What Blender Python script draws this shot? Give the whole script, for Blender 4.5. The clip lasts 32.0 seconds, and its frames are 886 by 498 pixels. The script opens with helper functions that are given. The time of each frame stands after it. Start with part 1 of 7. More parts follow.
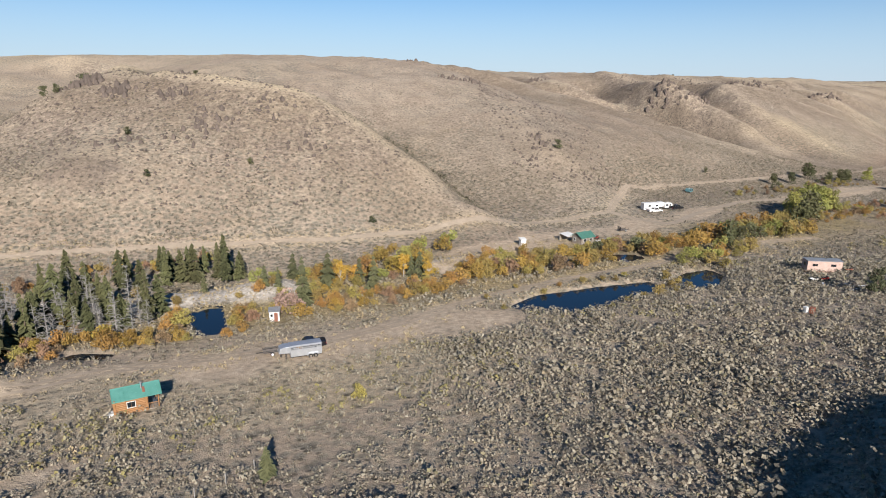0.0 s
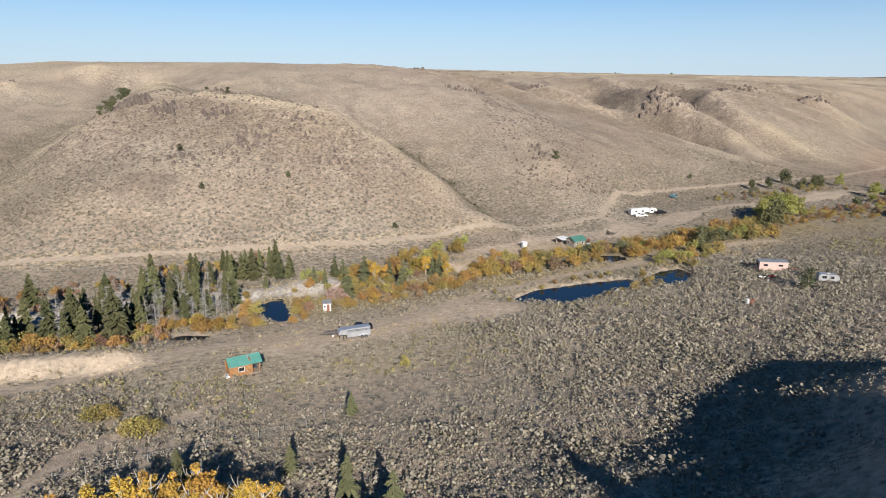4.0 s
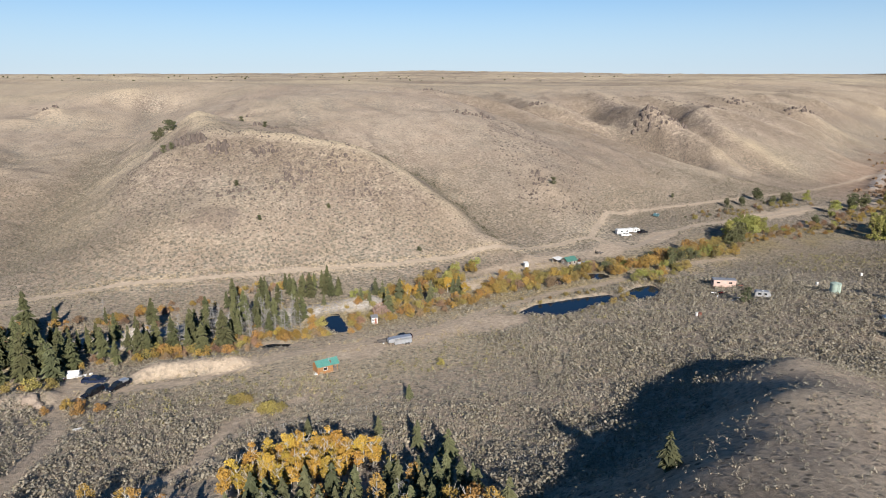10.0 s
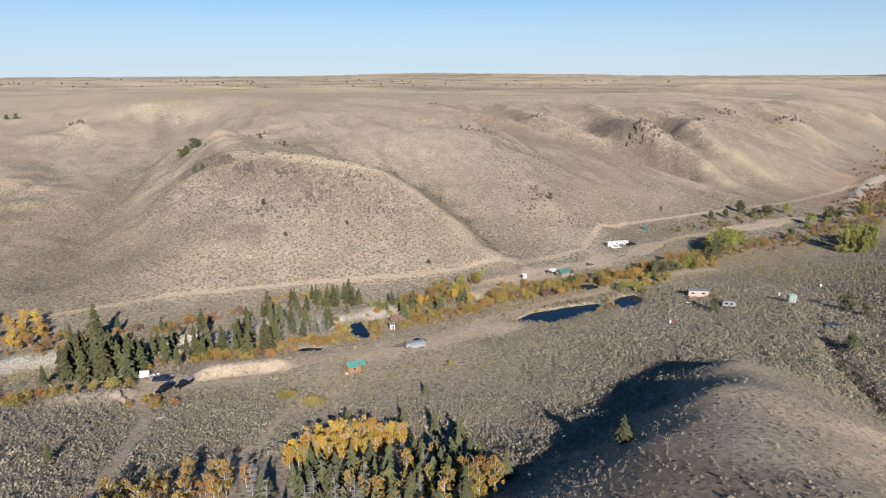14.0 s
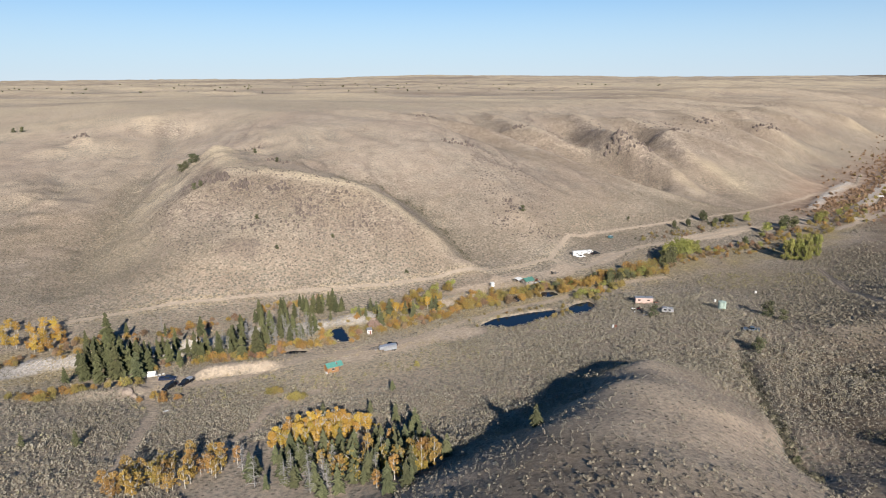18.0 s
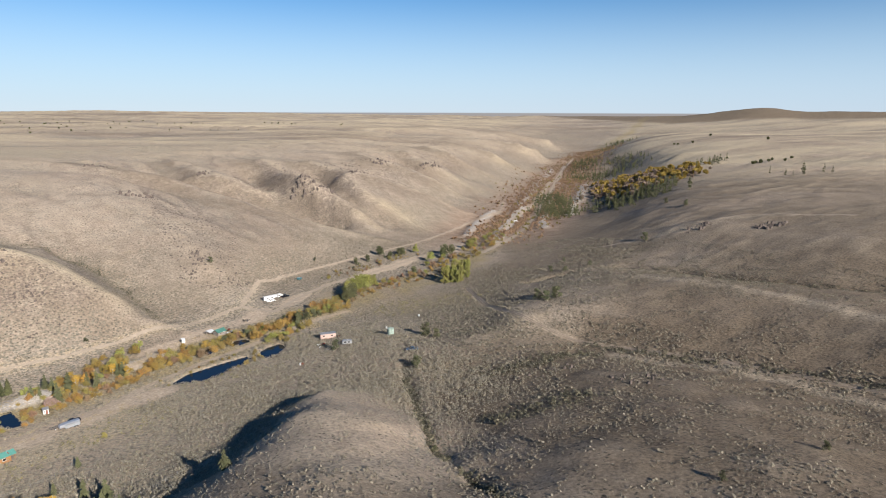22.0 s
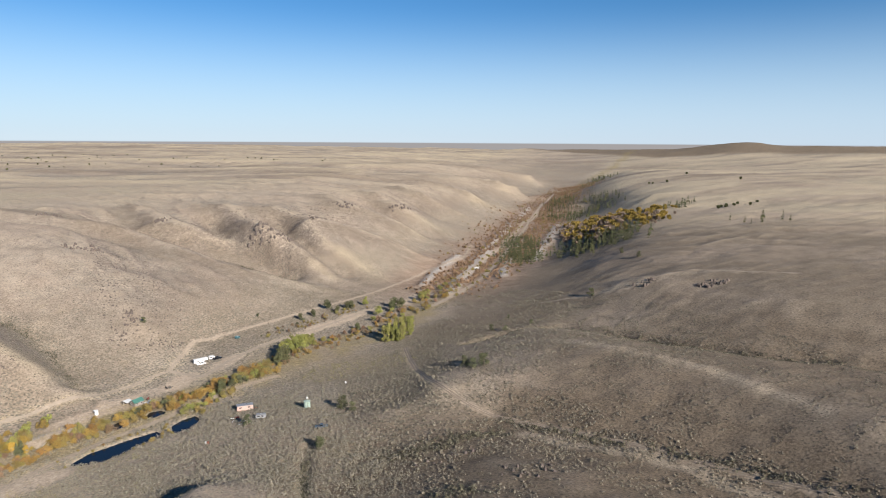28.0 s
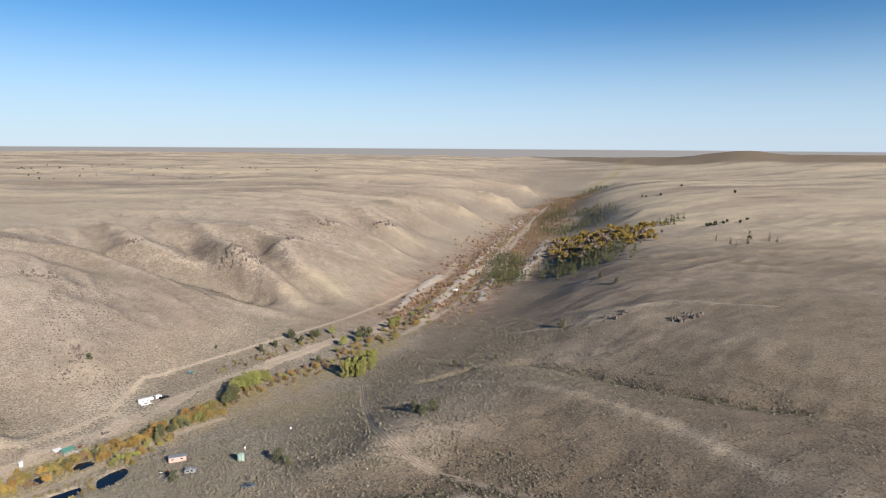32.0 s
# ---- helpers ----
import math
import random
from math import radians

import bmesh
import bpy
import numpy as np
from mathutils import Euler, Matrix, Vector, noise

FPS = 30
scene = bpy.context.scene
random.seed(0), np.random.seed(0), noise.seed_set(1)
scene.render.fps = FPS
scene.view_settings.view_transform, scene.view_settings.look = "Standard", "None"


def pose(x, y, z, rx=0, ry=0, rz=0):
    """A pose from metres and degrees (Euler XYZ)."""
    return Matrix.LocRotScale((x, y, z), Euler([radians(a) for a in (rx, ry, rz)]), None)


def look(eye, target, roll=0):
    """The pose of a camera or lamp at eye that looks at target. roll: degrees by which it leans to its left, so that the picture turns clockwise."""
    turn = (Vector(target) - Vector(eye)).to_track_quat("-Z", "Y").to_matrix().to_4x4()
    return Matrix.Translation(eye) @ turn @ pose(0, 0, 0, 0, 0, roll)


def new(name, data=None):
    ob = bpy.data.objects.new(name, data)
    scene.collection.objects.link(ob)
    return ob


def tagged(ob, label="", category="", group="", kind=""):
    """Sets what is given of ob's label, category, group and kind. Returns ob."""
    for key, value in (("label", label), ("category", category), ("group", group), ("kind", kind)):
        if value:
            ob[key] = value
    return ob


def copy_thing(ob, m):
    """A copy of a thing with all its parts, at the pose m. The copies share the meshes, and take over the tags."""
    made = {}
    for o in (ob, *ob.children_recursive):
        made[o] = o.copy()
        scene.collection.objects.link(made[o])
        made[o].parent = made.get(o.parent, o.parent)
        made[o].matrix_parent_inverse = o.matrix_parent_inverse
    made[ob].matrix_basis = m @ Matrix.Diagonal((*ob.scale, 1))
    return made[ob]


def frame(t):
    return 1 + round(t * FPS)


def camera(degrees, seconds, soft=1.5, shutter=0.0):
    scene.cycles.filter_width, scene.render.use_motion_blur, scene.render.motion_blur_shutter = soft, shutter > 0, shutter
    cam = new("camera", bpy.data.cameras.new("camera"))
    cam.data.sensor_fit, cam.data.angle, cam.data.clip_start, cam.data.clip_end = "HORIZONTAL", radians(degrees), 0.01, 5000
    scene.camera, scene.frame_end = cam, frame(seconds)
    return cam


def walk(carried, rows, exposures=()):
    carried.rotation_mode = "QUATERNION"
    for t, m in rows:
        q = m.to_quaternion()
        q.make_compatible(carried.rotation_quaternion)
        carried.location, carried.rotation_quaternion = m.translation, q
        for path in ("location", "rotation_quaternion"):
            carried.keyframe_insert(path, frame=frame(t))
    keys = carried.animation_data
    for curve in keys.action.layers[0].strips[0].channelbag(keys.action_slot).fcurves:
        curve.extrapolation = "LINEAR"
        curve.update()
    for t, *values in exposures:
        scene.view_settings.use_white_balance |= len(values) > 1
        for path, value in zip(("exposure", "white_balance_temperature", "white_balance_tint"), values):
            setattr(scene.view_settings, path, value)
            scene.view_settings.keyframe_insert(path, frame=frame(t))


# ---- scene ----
cam = camera(69.05, 32.0, soft=1.0)
PATH = [
    (0, look((23.52, -98.53, 42.88), (23.52, -1.68, 17.98), 0.52)),
    (1, look((22.66, -105.46, 43.96), (22.63, -8.74, 18.59), 0.49)),
    (3, look((20.49, -121.23, 49.73), (20.38, -24.56, 24.15), 0.45)),
    (6, look((16.90, -144.27, 59.65), (16.81, -47.63, 33.95), 0.34)),
    (7.5, look((15.49, -155.14, 65.13), (15.26, -58.54, 39.29), 0.09)),
    (9, look((14.49, -165.68, 70.50), (14.02, -69.10, 44.56), -0.06)),
    (11, look((12.51, -179.67, 77.16), (11.95, -83.08, 51.28), -0.14)),
    (13, look((11.00, -194.34, 84.36), (10.14, -97.76, 58.43), -0.20)),
    (15.5, look((14.34, -213.80, 93.31), (13.62, -117.20, 67.47), -0.33)),
    (17, look((20.10, -224.03, 98.00), (19.40, -127.41, 72.24), -0.42)),
    (18, look((23.23, -231.13, 101.77), (22.63, -134.55, 75.84), -0.44)),
    (19, look((26.63, -238.76, 105.08), (26.18, -142.18, 79.15), -0.40)),
    (19.1, look((26.85, -239.53, 105.41), (28.81, -142.96, 79.50), -0.35)),
    (19.2, look((27.07, -240.30, 105.75), (34.08, -143.96, 79.86), -0.30)),
    (19.3, look((27.29, -241.06, 106.08), (41.28, -145.48, 80.21), -0.25)),
    (19.4, look((27.50, -241.83, 106.41), (48.41, -147.52, 80.57), -0.20)),
    (19.5, look((27.72, -242.60, 106.74), (54.38, -149.74, 80.92), -0.15)),
    (19.6, look((27.94, -243.36, 107.08), (58.79, -151.81, 81.28), -0.10)),
    (19.7, look((28.16, -244.13, 107.41), (62.53, -153.83, 81.63), -0.05)),
    (19.8, look((28.38, -244.90, 107.74), (66.01, -155.90, 81.99), 0.00)),
    (19.9, look((28.60, -245.66, 108.07), (68.84, -157.81, 82.34), 0.05)),
    (20, look((28.82, -246.43, 108.41), (70.85, -159.41, 82.70), 0.10)),
    (20.5, look((28.26, -249.82, 110.14), (70.83, -163.08, 84.38), 0.11)),
    (21, look((27.71, -253.22, 111.87), (70.30, -166.32, 86.68), 0.12)),
    (21.5, look((27.15, -256.61, 113.61), (69.87, -169.38, 89.83), 0.13)),
    (22, look((27.26, -260.16, 115.43), (70.49, -172.47, 94.40), 0.17)),
    (22.5, look((28.39, -263.37, 117.21), (71.84, -175.27, 98.51), 0.19)),
    (23, look((29.52, -266.58, 119.00), (73.10, -178.29, 101.50), 0.22)),
    (25, look((40.71, -271.77, 125.44), (84.48, -183.49, 108.40), 0.33)),
    (28, look((63.29, -270.14, 135.00), (107.87, -182.18, 118.41), 0.35)),
    (30, look((80.49, -267.57, 142.27), (125.06, -179.52, 126.15), 0.38)),
    (32, look((97.39, -265.16, 149.90), (141.56, -176.84, 134.18), 0.39)),
]
walk(cam, PATH, exposures=((0.0, 0.86), (6.0, 0.9), (16.0, 0.92), (20.0, 0.95), (32.0, 0.97)))

# ---- sky and sun ----
SUN_AZ, SUN_EL = radians(168), radians(25)          # clockwise from +y; above the horizon
to_sun = Vector((math.sin(SUN_AZ) * math.cos(SUN_EL), math.cos(SUN_AZ) * math.cos(SUN_EL), math.sin(SUN_EL)))
sky_world = bpy.data.worlds.new("sky")
scene.world = sky_world
sky_world.use_nodes = True
wn, wl = sky_world.node_tree.nodes, sky_world.node_tree.links
wn.clear()
w_out = wn.new("ShaderNodeOutputWorld")
w_bg = wn.new("ShaderNodeBackground")
w_sky = wn.new("ShaderNodeTexSky")
w_sky.sky_type = "NISHITA"
w_sky.sun_disc = False
w_sky.sun_elevation, w_sky.sun_rotation = SUN_EL, SUN_AZ
w_sky.altitude, w_sky.air_density, w_sky.dust_density, w_sky.ozone_density = 1800, 1.0, 0.0, 4.0
w_bg.inputs["Strength"].default_value = 0.0465
# haze over the plain far beyond the ground sheet, painted as a pale sky colour under the horizon line
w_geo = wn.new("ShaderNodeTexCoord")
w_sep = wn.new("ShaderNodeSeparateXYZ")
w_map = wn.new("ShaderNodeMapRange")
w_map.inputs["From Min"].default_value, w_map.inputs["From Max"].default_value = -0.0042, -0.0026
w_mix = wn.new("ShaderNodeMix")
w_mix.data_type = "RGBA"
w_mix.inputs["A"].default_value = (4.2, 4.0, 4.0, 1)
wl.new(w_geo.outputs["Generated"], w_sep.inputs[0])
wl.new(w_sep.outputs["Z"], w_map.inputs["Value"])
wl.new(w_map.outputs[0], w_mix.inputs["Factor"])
# pale haze low in the sky
w_low = wn.new("ShaderNodeMapRange")
w_low.interpolation_type = "SMOOTHSTEP"
w_low.inputs["From Min"].default_value, w_low.inputs["From Max"].default_value = 0.0, 0.2
w_low.inputs["To Min"].default_value, w_low.inputs["To Max"].default_value = 0.8, 0.0
w_haze = wn.new("ShaderNodeMix")
w_haze.data_type = "RGBA"
w_haze.inputs["B"].default_value = (6.2, 7.8, 9.9, 1)
wl.new(w_sep.outputs["Z"], w_low.inputs["Value"])
wl.new(w_low.outputs[0], w_haze.inputs["Factor"])
w_sat = wn.new("ShaderNodeHueSaturation")
w_sat.inputs["Saturation"].default_value, w_sat.inputs["Value"].default_value = 1.22, 1.2
wl.new(w_sky.outputs[0], w_sat.inputs["Color"])
wl.new(w_sat.outputs[0], w_haze.inputs["A"])
wl.new(w_haze.outputs["Result"], w_mix.inputs["B"])
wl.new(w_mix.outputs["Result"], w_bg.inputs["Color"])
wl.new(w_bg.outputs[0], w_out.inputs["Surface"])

sun_data = bpy.data.lights.new("sun", "SUN")
sun_data.energy, sun_data.angle, sun_data.color = 5.0, radians(0.53), (1.0, 0.94, 0.87)
sun = new("sun", sun_data)
sun.matrix_world = look(to_sun * 300, (0, 0, 0))

# ---- materials ----
def node_material(name, rough=0.9, metal=0.0):
    m = bpy.data.materials.new(name)
    m.use_nodes = True
    n, l = m.node_tree.nodes, m.node_tree.links
    b = n["Principled BSDF"]
    b.inputs["Roughness"].default_value, b.inputs["Metallic"].default_value = rough, metal
    b.inputs["Specular IOR Level"].default_value = 0.3
    return m, n, l, b


def ramp(n, l, source, stops):
    r = n.new("ShaderNodeValToRGB")
    while len(r.color_ramp.elements) < len(stops):
        r.color_ramp.elements.new(0.5)
    for e, (p, c) in zip(r.color_ramp.elements, stops):
        e.position, e.color = p, (*c, 1)
    l.new(source, r.inputs[0])
    return r.outputs[0]


def blend(n, l, fac, a, b, mode="MIX"):
    x = n.new("ShaderNodeMix")
    x.data_type, x.blend_type = "RGBA", mode
    for key, v in (("Factor", fac), ("A", a), ("B", b)):
        if isinstance(v, (int, float)):
            x.inputs[key].default_value = v
        elif isinstance(v, tuple):
            x.inputs[key].default_value = (*v, 1)
        else:
            l.new(v, x.inputs[key])
    return x.outputs["Result"]


def math_node(n, l, op, a, b=None):
    x = n.new("ShaderNodeMath")
    x.operation = op
    x.use_clamp = op in ("ADD", "MULTIPLY", "SUBTRACT")
    for i, v in enumerate((a, b)):
        if v is None:
            continue
        if isinstance(v, (int, float)):
            x.inputs[i].default_value = v
        else:
            l.new(v, x.inputs[i])
    return x.outputs[0]


def noise_node(n, l, scale, detail=4, coord=None, rough=0.55):
    x = n.new("ShaderNodeTexNoise")
    x.inputs["Scale"].default_value, x.inputs["Detail"].default_value, x.inputs["Roughness"].default_value = scale, detail, rough
    if coord is not None:
        l.new(coord, x.inputs["Vector"])
    return x.outputs["Fac"]


def bump(n, l, b, height, strength=0.4, distance=0.05):
    x = n.new("ShaderNodeBump")
    x.inputs["Strength"].default_value, x.inputs["Distance"].default_value = strength, distance
    l.new(height, x.inputs["Height"])
    l.new(x.outputs[0], b.inputs["Normal"])


def attribute(n, name):
    a = n.new("ShaderNodeAttribute")
    a.attribute_name = name
    return a.outputs["Fac"]


def surface(name, dark, light, scale=4.0, rough=0.85, metal=0.0, relief=0.15, fine=30.0, wear=None):
    """A painted, wooden or earthen surface: two scales of tone, fine relief, worn patches."""
    m, n, l, b = node_material(name, rough, metal)
    co = n.new("ShaderNodeTexCoord").outputs["Object"]
    big, small = noise_node(n, l, scale, 4, co), noise_node(n, l, fine, 3, co)
    col = ramp(n, l, big, ((0.3, dark), (0.72, light)))
    col = blend(n, l, 0.25, col, ramp(n, l, small, ((0.3, tuple(c * 0.75 for c in dark)), (0.7, light))))
    if wear:
        col = blend(n, l, math_node(n, l, "GREATER_THAN", noise_node(n, l, scale * 2.3, 6, co), 0.66), col, wear)
    col = blend(n, l, 1.0, col, (0.82, 0.82, 0.82), "MULTIPLY")
    l.new(col, b.inputs["Base Color"])
    bump(n, l, b, small, relief, 0.02)
    return m


def foliage(name, dark, light, tint, rough=0.75):
    """Leaves: tone by plant, by clump and by leaf."""
    m, n, l, b = node_material(name, rough)
    info = n.new("ShaderNodeObjectInfo")
    geo = n.new("ShaderNodeNewGeometry")
    co = n.new("ShaderNodeTexCoord").outputs["Object"]
    leaf = ramp(n, l, geo.outputs["Random Per Island"], ((0.0, dark), (1.0, light)))
    col = blend(n, l, math_node(n, l, "MULTIPLY", noise_node(n, l, 0.9, 2, co), 0.8), leaf, tint)
    hsv = n.new("ShaderNodeHueSaturation")
    hue = n.new("ShaderNodeMapRange")
    hue.inputs["To Min"].default_value, hue.inputs["To Max"].default_value = 0.485, 0.515
    val = n.new("ShaderNodeMapRange")
    val.inputs["To Min"].default_value, val.inputs["To Max"].default_value = 0.6, 1.0
    turned = n.new("ShaderNodeMath")
    turned.operation, turned.inputs[1].default_value = "FRACT", 0
    scaled = n.new("ShaderNodeMath")
    scaled.operation, scaled.inputs[1].default_value = "MULTIPLY", 7.3
    l.new(info.outputs["Random"], hue.inputs["Value"])
    l.new(info.outputs["Random"], scaled.inputs[0])
    l.new(scaled.outputs[0], turned.inputs[0])
    l.new(turned.outputs[0], val.inputs["Value"])
    l.new(hue.outputs[0], hsv.inputs["Hue"])
    l.new(val.outputs[0], hsv.inputs["Value"])
    l.new(col, hsv.inputs["Color"])
    l.new(hsv.outputs[0], b.inputs["Base Color"])
    return m


def ground_material():
    m, n, l, b = node_material("ground", 0.95)
    b.inputs["Specular IOR Level"].default_value = 0.1
    co = n.new("ShaderNodeTexCoord").outputs["Object"]
    wide, mid = noise_node(n, l, 0.012, 5, co, 0.6), noise_node(n, l, 0.09, 5, co, 0.6)
    fine, grit = noise_node(n, l, 0.9, 4, co, 0.65), noise_node(n, l, 5.0, 3, co)
    dry = ramp(n, l, mid, ((0.28, (0.295, 0.238, 0.182)), (0.5, (0.37, 0.305, 0.236)), (0.74, (0.435, 0.362, 0.282))))
    dry = blend(n, l, ramp(n, l, wide, ((0.38, (0, 0, 0)), (0.65, (0.5, 0.5, 0.5)))), dry, (0.3, 0.225, 0.17))
    straw = ramp(n, l, fine, ((0.3, (0.4, 0.325, 0.225)), (0.7, (0.51, 0.422, 0.295))))
    col = blend(n, l, attribute(n, "straw"), dry, straw)
    # low grey brush that is too small to stand as bushes
    cells = n.new("ShaderNodeTexVoronoi")
    cells.inputs["Scale"].default_value = 0.62
    l.new(co, cells.inputs["Vector"])
    tuft = ramp(n, l, cells.outputs["Distance"], ((0.3, (1, 1, 1)), (0.6, (0, 0, 0))))
    brush = ramp(n, l, fine, ((0.3, (0.15, 0.137, 0.11)), (0.7, (0.26, 0.24, 0.192))))
    col = blend(n, l, math_node(n, l, "MULTIPLY", tuft, attribute(n, "brush")), col, brush)
    rocky = ramp(n, l, fine, ((0.35, (0.14, 0.11, 0.09)), (0.65, (0.25, 0.2, 0.165))))
    col = blend(n, l, math_node(n, l, "MULTIPLY", attribute(n, "rock"), ramp(n, l, noise_node(n, l, 0.28, 6, co, 0.7), ((0.38, (0, 0, 0)), (0.56, (1, 1, 1))))), col, rocky)
    col = blend(n, l, attribute(n, "burnt"), col, (0.12, 0.097, 0.088))
    # dark low growth, and the shade painted between sage bushes and on hill faces
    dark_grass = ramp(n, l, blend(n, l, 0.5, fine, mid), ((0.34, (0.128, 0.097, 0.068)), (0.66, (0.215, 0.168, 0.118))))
    col = blend(n, l, attribute(n, "heath_shade"), col, dark_grass)
    # tussocks and pale stalks all over the open ground
    small = n.new("ShaderNodeTexVoronoi")
    small.inputs["Scale"].default_value = 0.6
    l.new(co, small.inputs["Vector"])
    dots = ramp(n, l, small.outputs["Distance"], ((0.17, (1, 1, 1)), (0.3, (0, 0, 0))))
    here = ramp(n, l, noise_node(n, l, 0.16, 4, co, 0.6), ((0.36, (0.2, 0.2, 0.2)), (0.6, (0.95, 0.95, 0.95))))
    col = blend(n, l, math_node(n, l, "MULTIPLY", dots, here), col, (0.085, 0.075, 0.058))
    green = ramp(n, l, fine, ((0.3, (0.2, 0.155, 0.07)), (0.7, (0.34, 0.27, 0.13))))
    col = blend(n, l, attribute(n, "green"), col, green)
    col = blend(n, l, attribute(n, "rust"), col, ramp(n, l, mid, ((0.3, (0.2, 0.14, 0.1)), (0.7, (0.35, 0.26, 0.19)))))
    pebble = n.new("ShaderNodeTexVoronoi")
    pebble.inputs["Scale"].default_value = 2.2
    l.new(co, pebble.inputs["Vector"])
    stones = ramp(n, l, pebble.outputs["Color"], ((0.1, (0.3, 0.27, 0.235)), (0.9, (0.5, 0.46, 0.41))))
    col = blend(n, l, attribute(n, "gravel"), col, stones)
    soil = ramp(n, l, noise_node(n, l, 0.5, 6, co, 0.65), ((0.3, (0.38, 0.295, 0.215)), (0.7, (0.53, 0.43, 0.325))))
    col = blend(n, l, attribute(n, "dirt"), col, soil)
    col = blend(n, l, 0.42, col, ramp(n, l, fine, ((0.32, (0.3, 0.3, 0.3)), (0.64, (0.92, 0.9, 0.87)))), "OVERLAY")
    col = blend(n, l, 0.3, col, ramp(n, l, grit, ((0.3, (0.3, 0.3, 0.3)), (0.7, (0.7, 0.7, 0.7)))), "OVERLAY")
    col = blend(n, l, 1.0, col, (0.785, 0.785, 0.785), "MULTIPLY")
    l.new(col, b.inputs["Base Color"])
    rise = n.new("ShaderNodeMath")
    rise.operation = "MULTIPLY_ADD"
    l.new(fine, rise.inputs[0])
    rise.inputs[1].default_value = 0.6
    l.new(math_node(n, l, "ADD", grit, math_node(n, l, "MULTIPLY", dots, 0.5)), rise.inputs[2])
    bump(n, l, b, rise.outputs[0], 0.8, 0.22)
    return m


def brush_material(name, stops):
    m, n, l, b = node_material(name, 0.9)
    geo = n.new("ShaderNodeNewGeometry")
    co = n.new("ShaderNodeTexCoord").outputs["Object"]
    col = ramp(n, l, geo.outputs["Random Per Island"], stops)
    grain = noise_node(n, l, 6.0, 4, co, 0.7)
    col = blend(n, l, 0.9, col, ramp(n, l, grain, ((0.3, (0.25, 0.25, 0.25)), (0.7, (0.75, 0.75, 0.75)))), "OVERLAY")
    col = blend(n, l, 1.0, col, (0.76, 0.76, 0.76), "MULTIPLY")
    l.new(col, b.inputs["Base Color"])
    bump(n, l, b, grain, 0.6, 0.1)
    thin = n.new("ShaderNodeBsdfTranslucent")
    l.new(col, thin.inputs["Color"])
    both = n.new("ShaderNodeMixShader")
    both.inputs[0].default_value = 0.15
    l.new(b.outputs[0], both.inputs[1])
    l.new(thin.outputs[0], both.inputs[2])
    out = next(x for x in n if x.type == "OUTPUT_MATERIAL")
    l.new(both.outputs[0], out.inputs["Surface"])
    return m


def water_material():
    m, n, l, b = node_material("pond_water", 0.04)
    b.inputs["Base Color"].default_value = (0.006, 0.01, 0.016, 1)
    b.inputs["Specular IOR Level"].default_value = 0.5
    b.inputs["IOR"].default_value = 1.33
    co = n.new("ShaderNodeTexCoord").outputs["Object"]
    bump(n, l, b, noise_node(n, l, 1.6, 3, co), 0.06, 0.05)
    return m


MAT_GROUND = ground_material()
MAT_SAGE = brush_material("sagebrush", ((0.0, (0.23, 0.195, 0.148)), (0.4, (0.315, 0.275, 0.205)), (0.85, (0.385, 0.345, 0.268)), (0.93, (0.31, 0.28, 0.16)), (1.0, (0.34, 0.265, 0.18))))
MAT_LOW_SAGE = brush_material("low_sagebrush", ((0.0, (0.15, 0.128, 0.092)), (0.5, (0.225, 0.195, 0.143)), (1.0, (0.31, 0.27, 0.2))))
MAT_GULLY_BRUSH = brush_material("gully_brush", ((0.0, (0.07, 0.065, 0.04)), (0.6, (0.14, 0.125, 0.08)), (1.0, (0.22, 0.195, 0.13))))
MAT_RABBIT = brush_material("rabbitbrush", ((0.0, (0.21, 0.18, 0.075)), (0.5, (0.32, 0.275, 0.11)), (1.0, (0.34, 0.3, 0.19))))
MAT_WATER = water_material()
MAT_RUT = surface("worn_rut", (0.2, 0.155, 0.115), (0.31, 0.25, 0.185), 0.35, 0.95, 0, 0.4, 4.0)
MAT_ROAD = surface("dirt_road", (0.33, 0.265, 0.195), (0.48, 0.39, 0.295), 0.35, 0.95, 0, 0.4, 4.0)
MAT_STRAW = brush_material("dry_grass", ((0.0, (0.36, 0.28, 0.16)), (0.6, (0.5, 0.4, 0.24)), (1.0, (0.42, 0.35, 0.22))))
MAT_BARK = surface("bark", (0.1, 0.075, 0.055), (0.2, 0.16, 0.125), 3, 0.95, 0, 0.4, 25)
MAT_PALE_BARK = surface("pale_bark", (0.36, 0.33, 0.28), (0.56, 0.53, 0.47), 3, 0.85, 0, 0.3, 25, (0.12, 0.1, 0.09))
MAT_GREY_WOOD = surface("grey_wood", (0.2, 0.188, 0.176), (0.34, 0.325, 0.305), 3, 0.95, 0, 0.4, 25)
MAT_CONIFER = foliage("conifer_needles", (0.034, 0.04, 0.017), (0.125, 0.132, 0.055), (0.115, 0.112, 0.05))
MAT_PINE = foliage("pine_needles", (0.045, 0.055, 0.024), (0.145, 0.15, 0.07), (0.12, 0.12, 0.062))
MAT_OLIVE = foliage("olive_leaves", (0.15, 0.125, 0.035), (0.34, 0.275, 0.085), (0.3, 0.22, 0.07))
MAT_ORANGE = foliage("orange_leaves", (0.22, 0.12, 0.03), (0.42, 0.24, 0.06), (0.33, 0.22, 0.07))
MAT_RUST = foliage("rust_leaves", (0.16, 0.095, 0.058), (0.31, 0.185, 0.11), (0.27, 0.185, 0.11))
MAT_YELLOW = foliage("yellow_leaves", (0.25, 0.15, 0.03), (0.56, 0.37, 0.07), (0.46, 0.27, 0.045))
MAT_LIME = foliage("lime_leaves", (0.15, 0.16, 0.04), (0.34, 0.325, 0.09), (0.26, 0.245, 0.07))
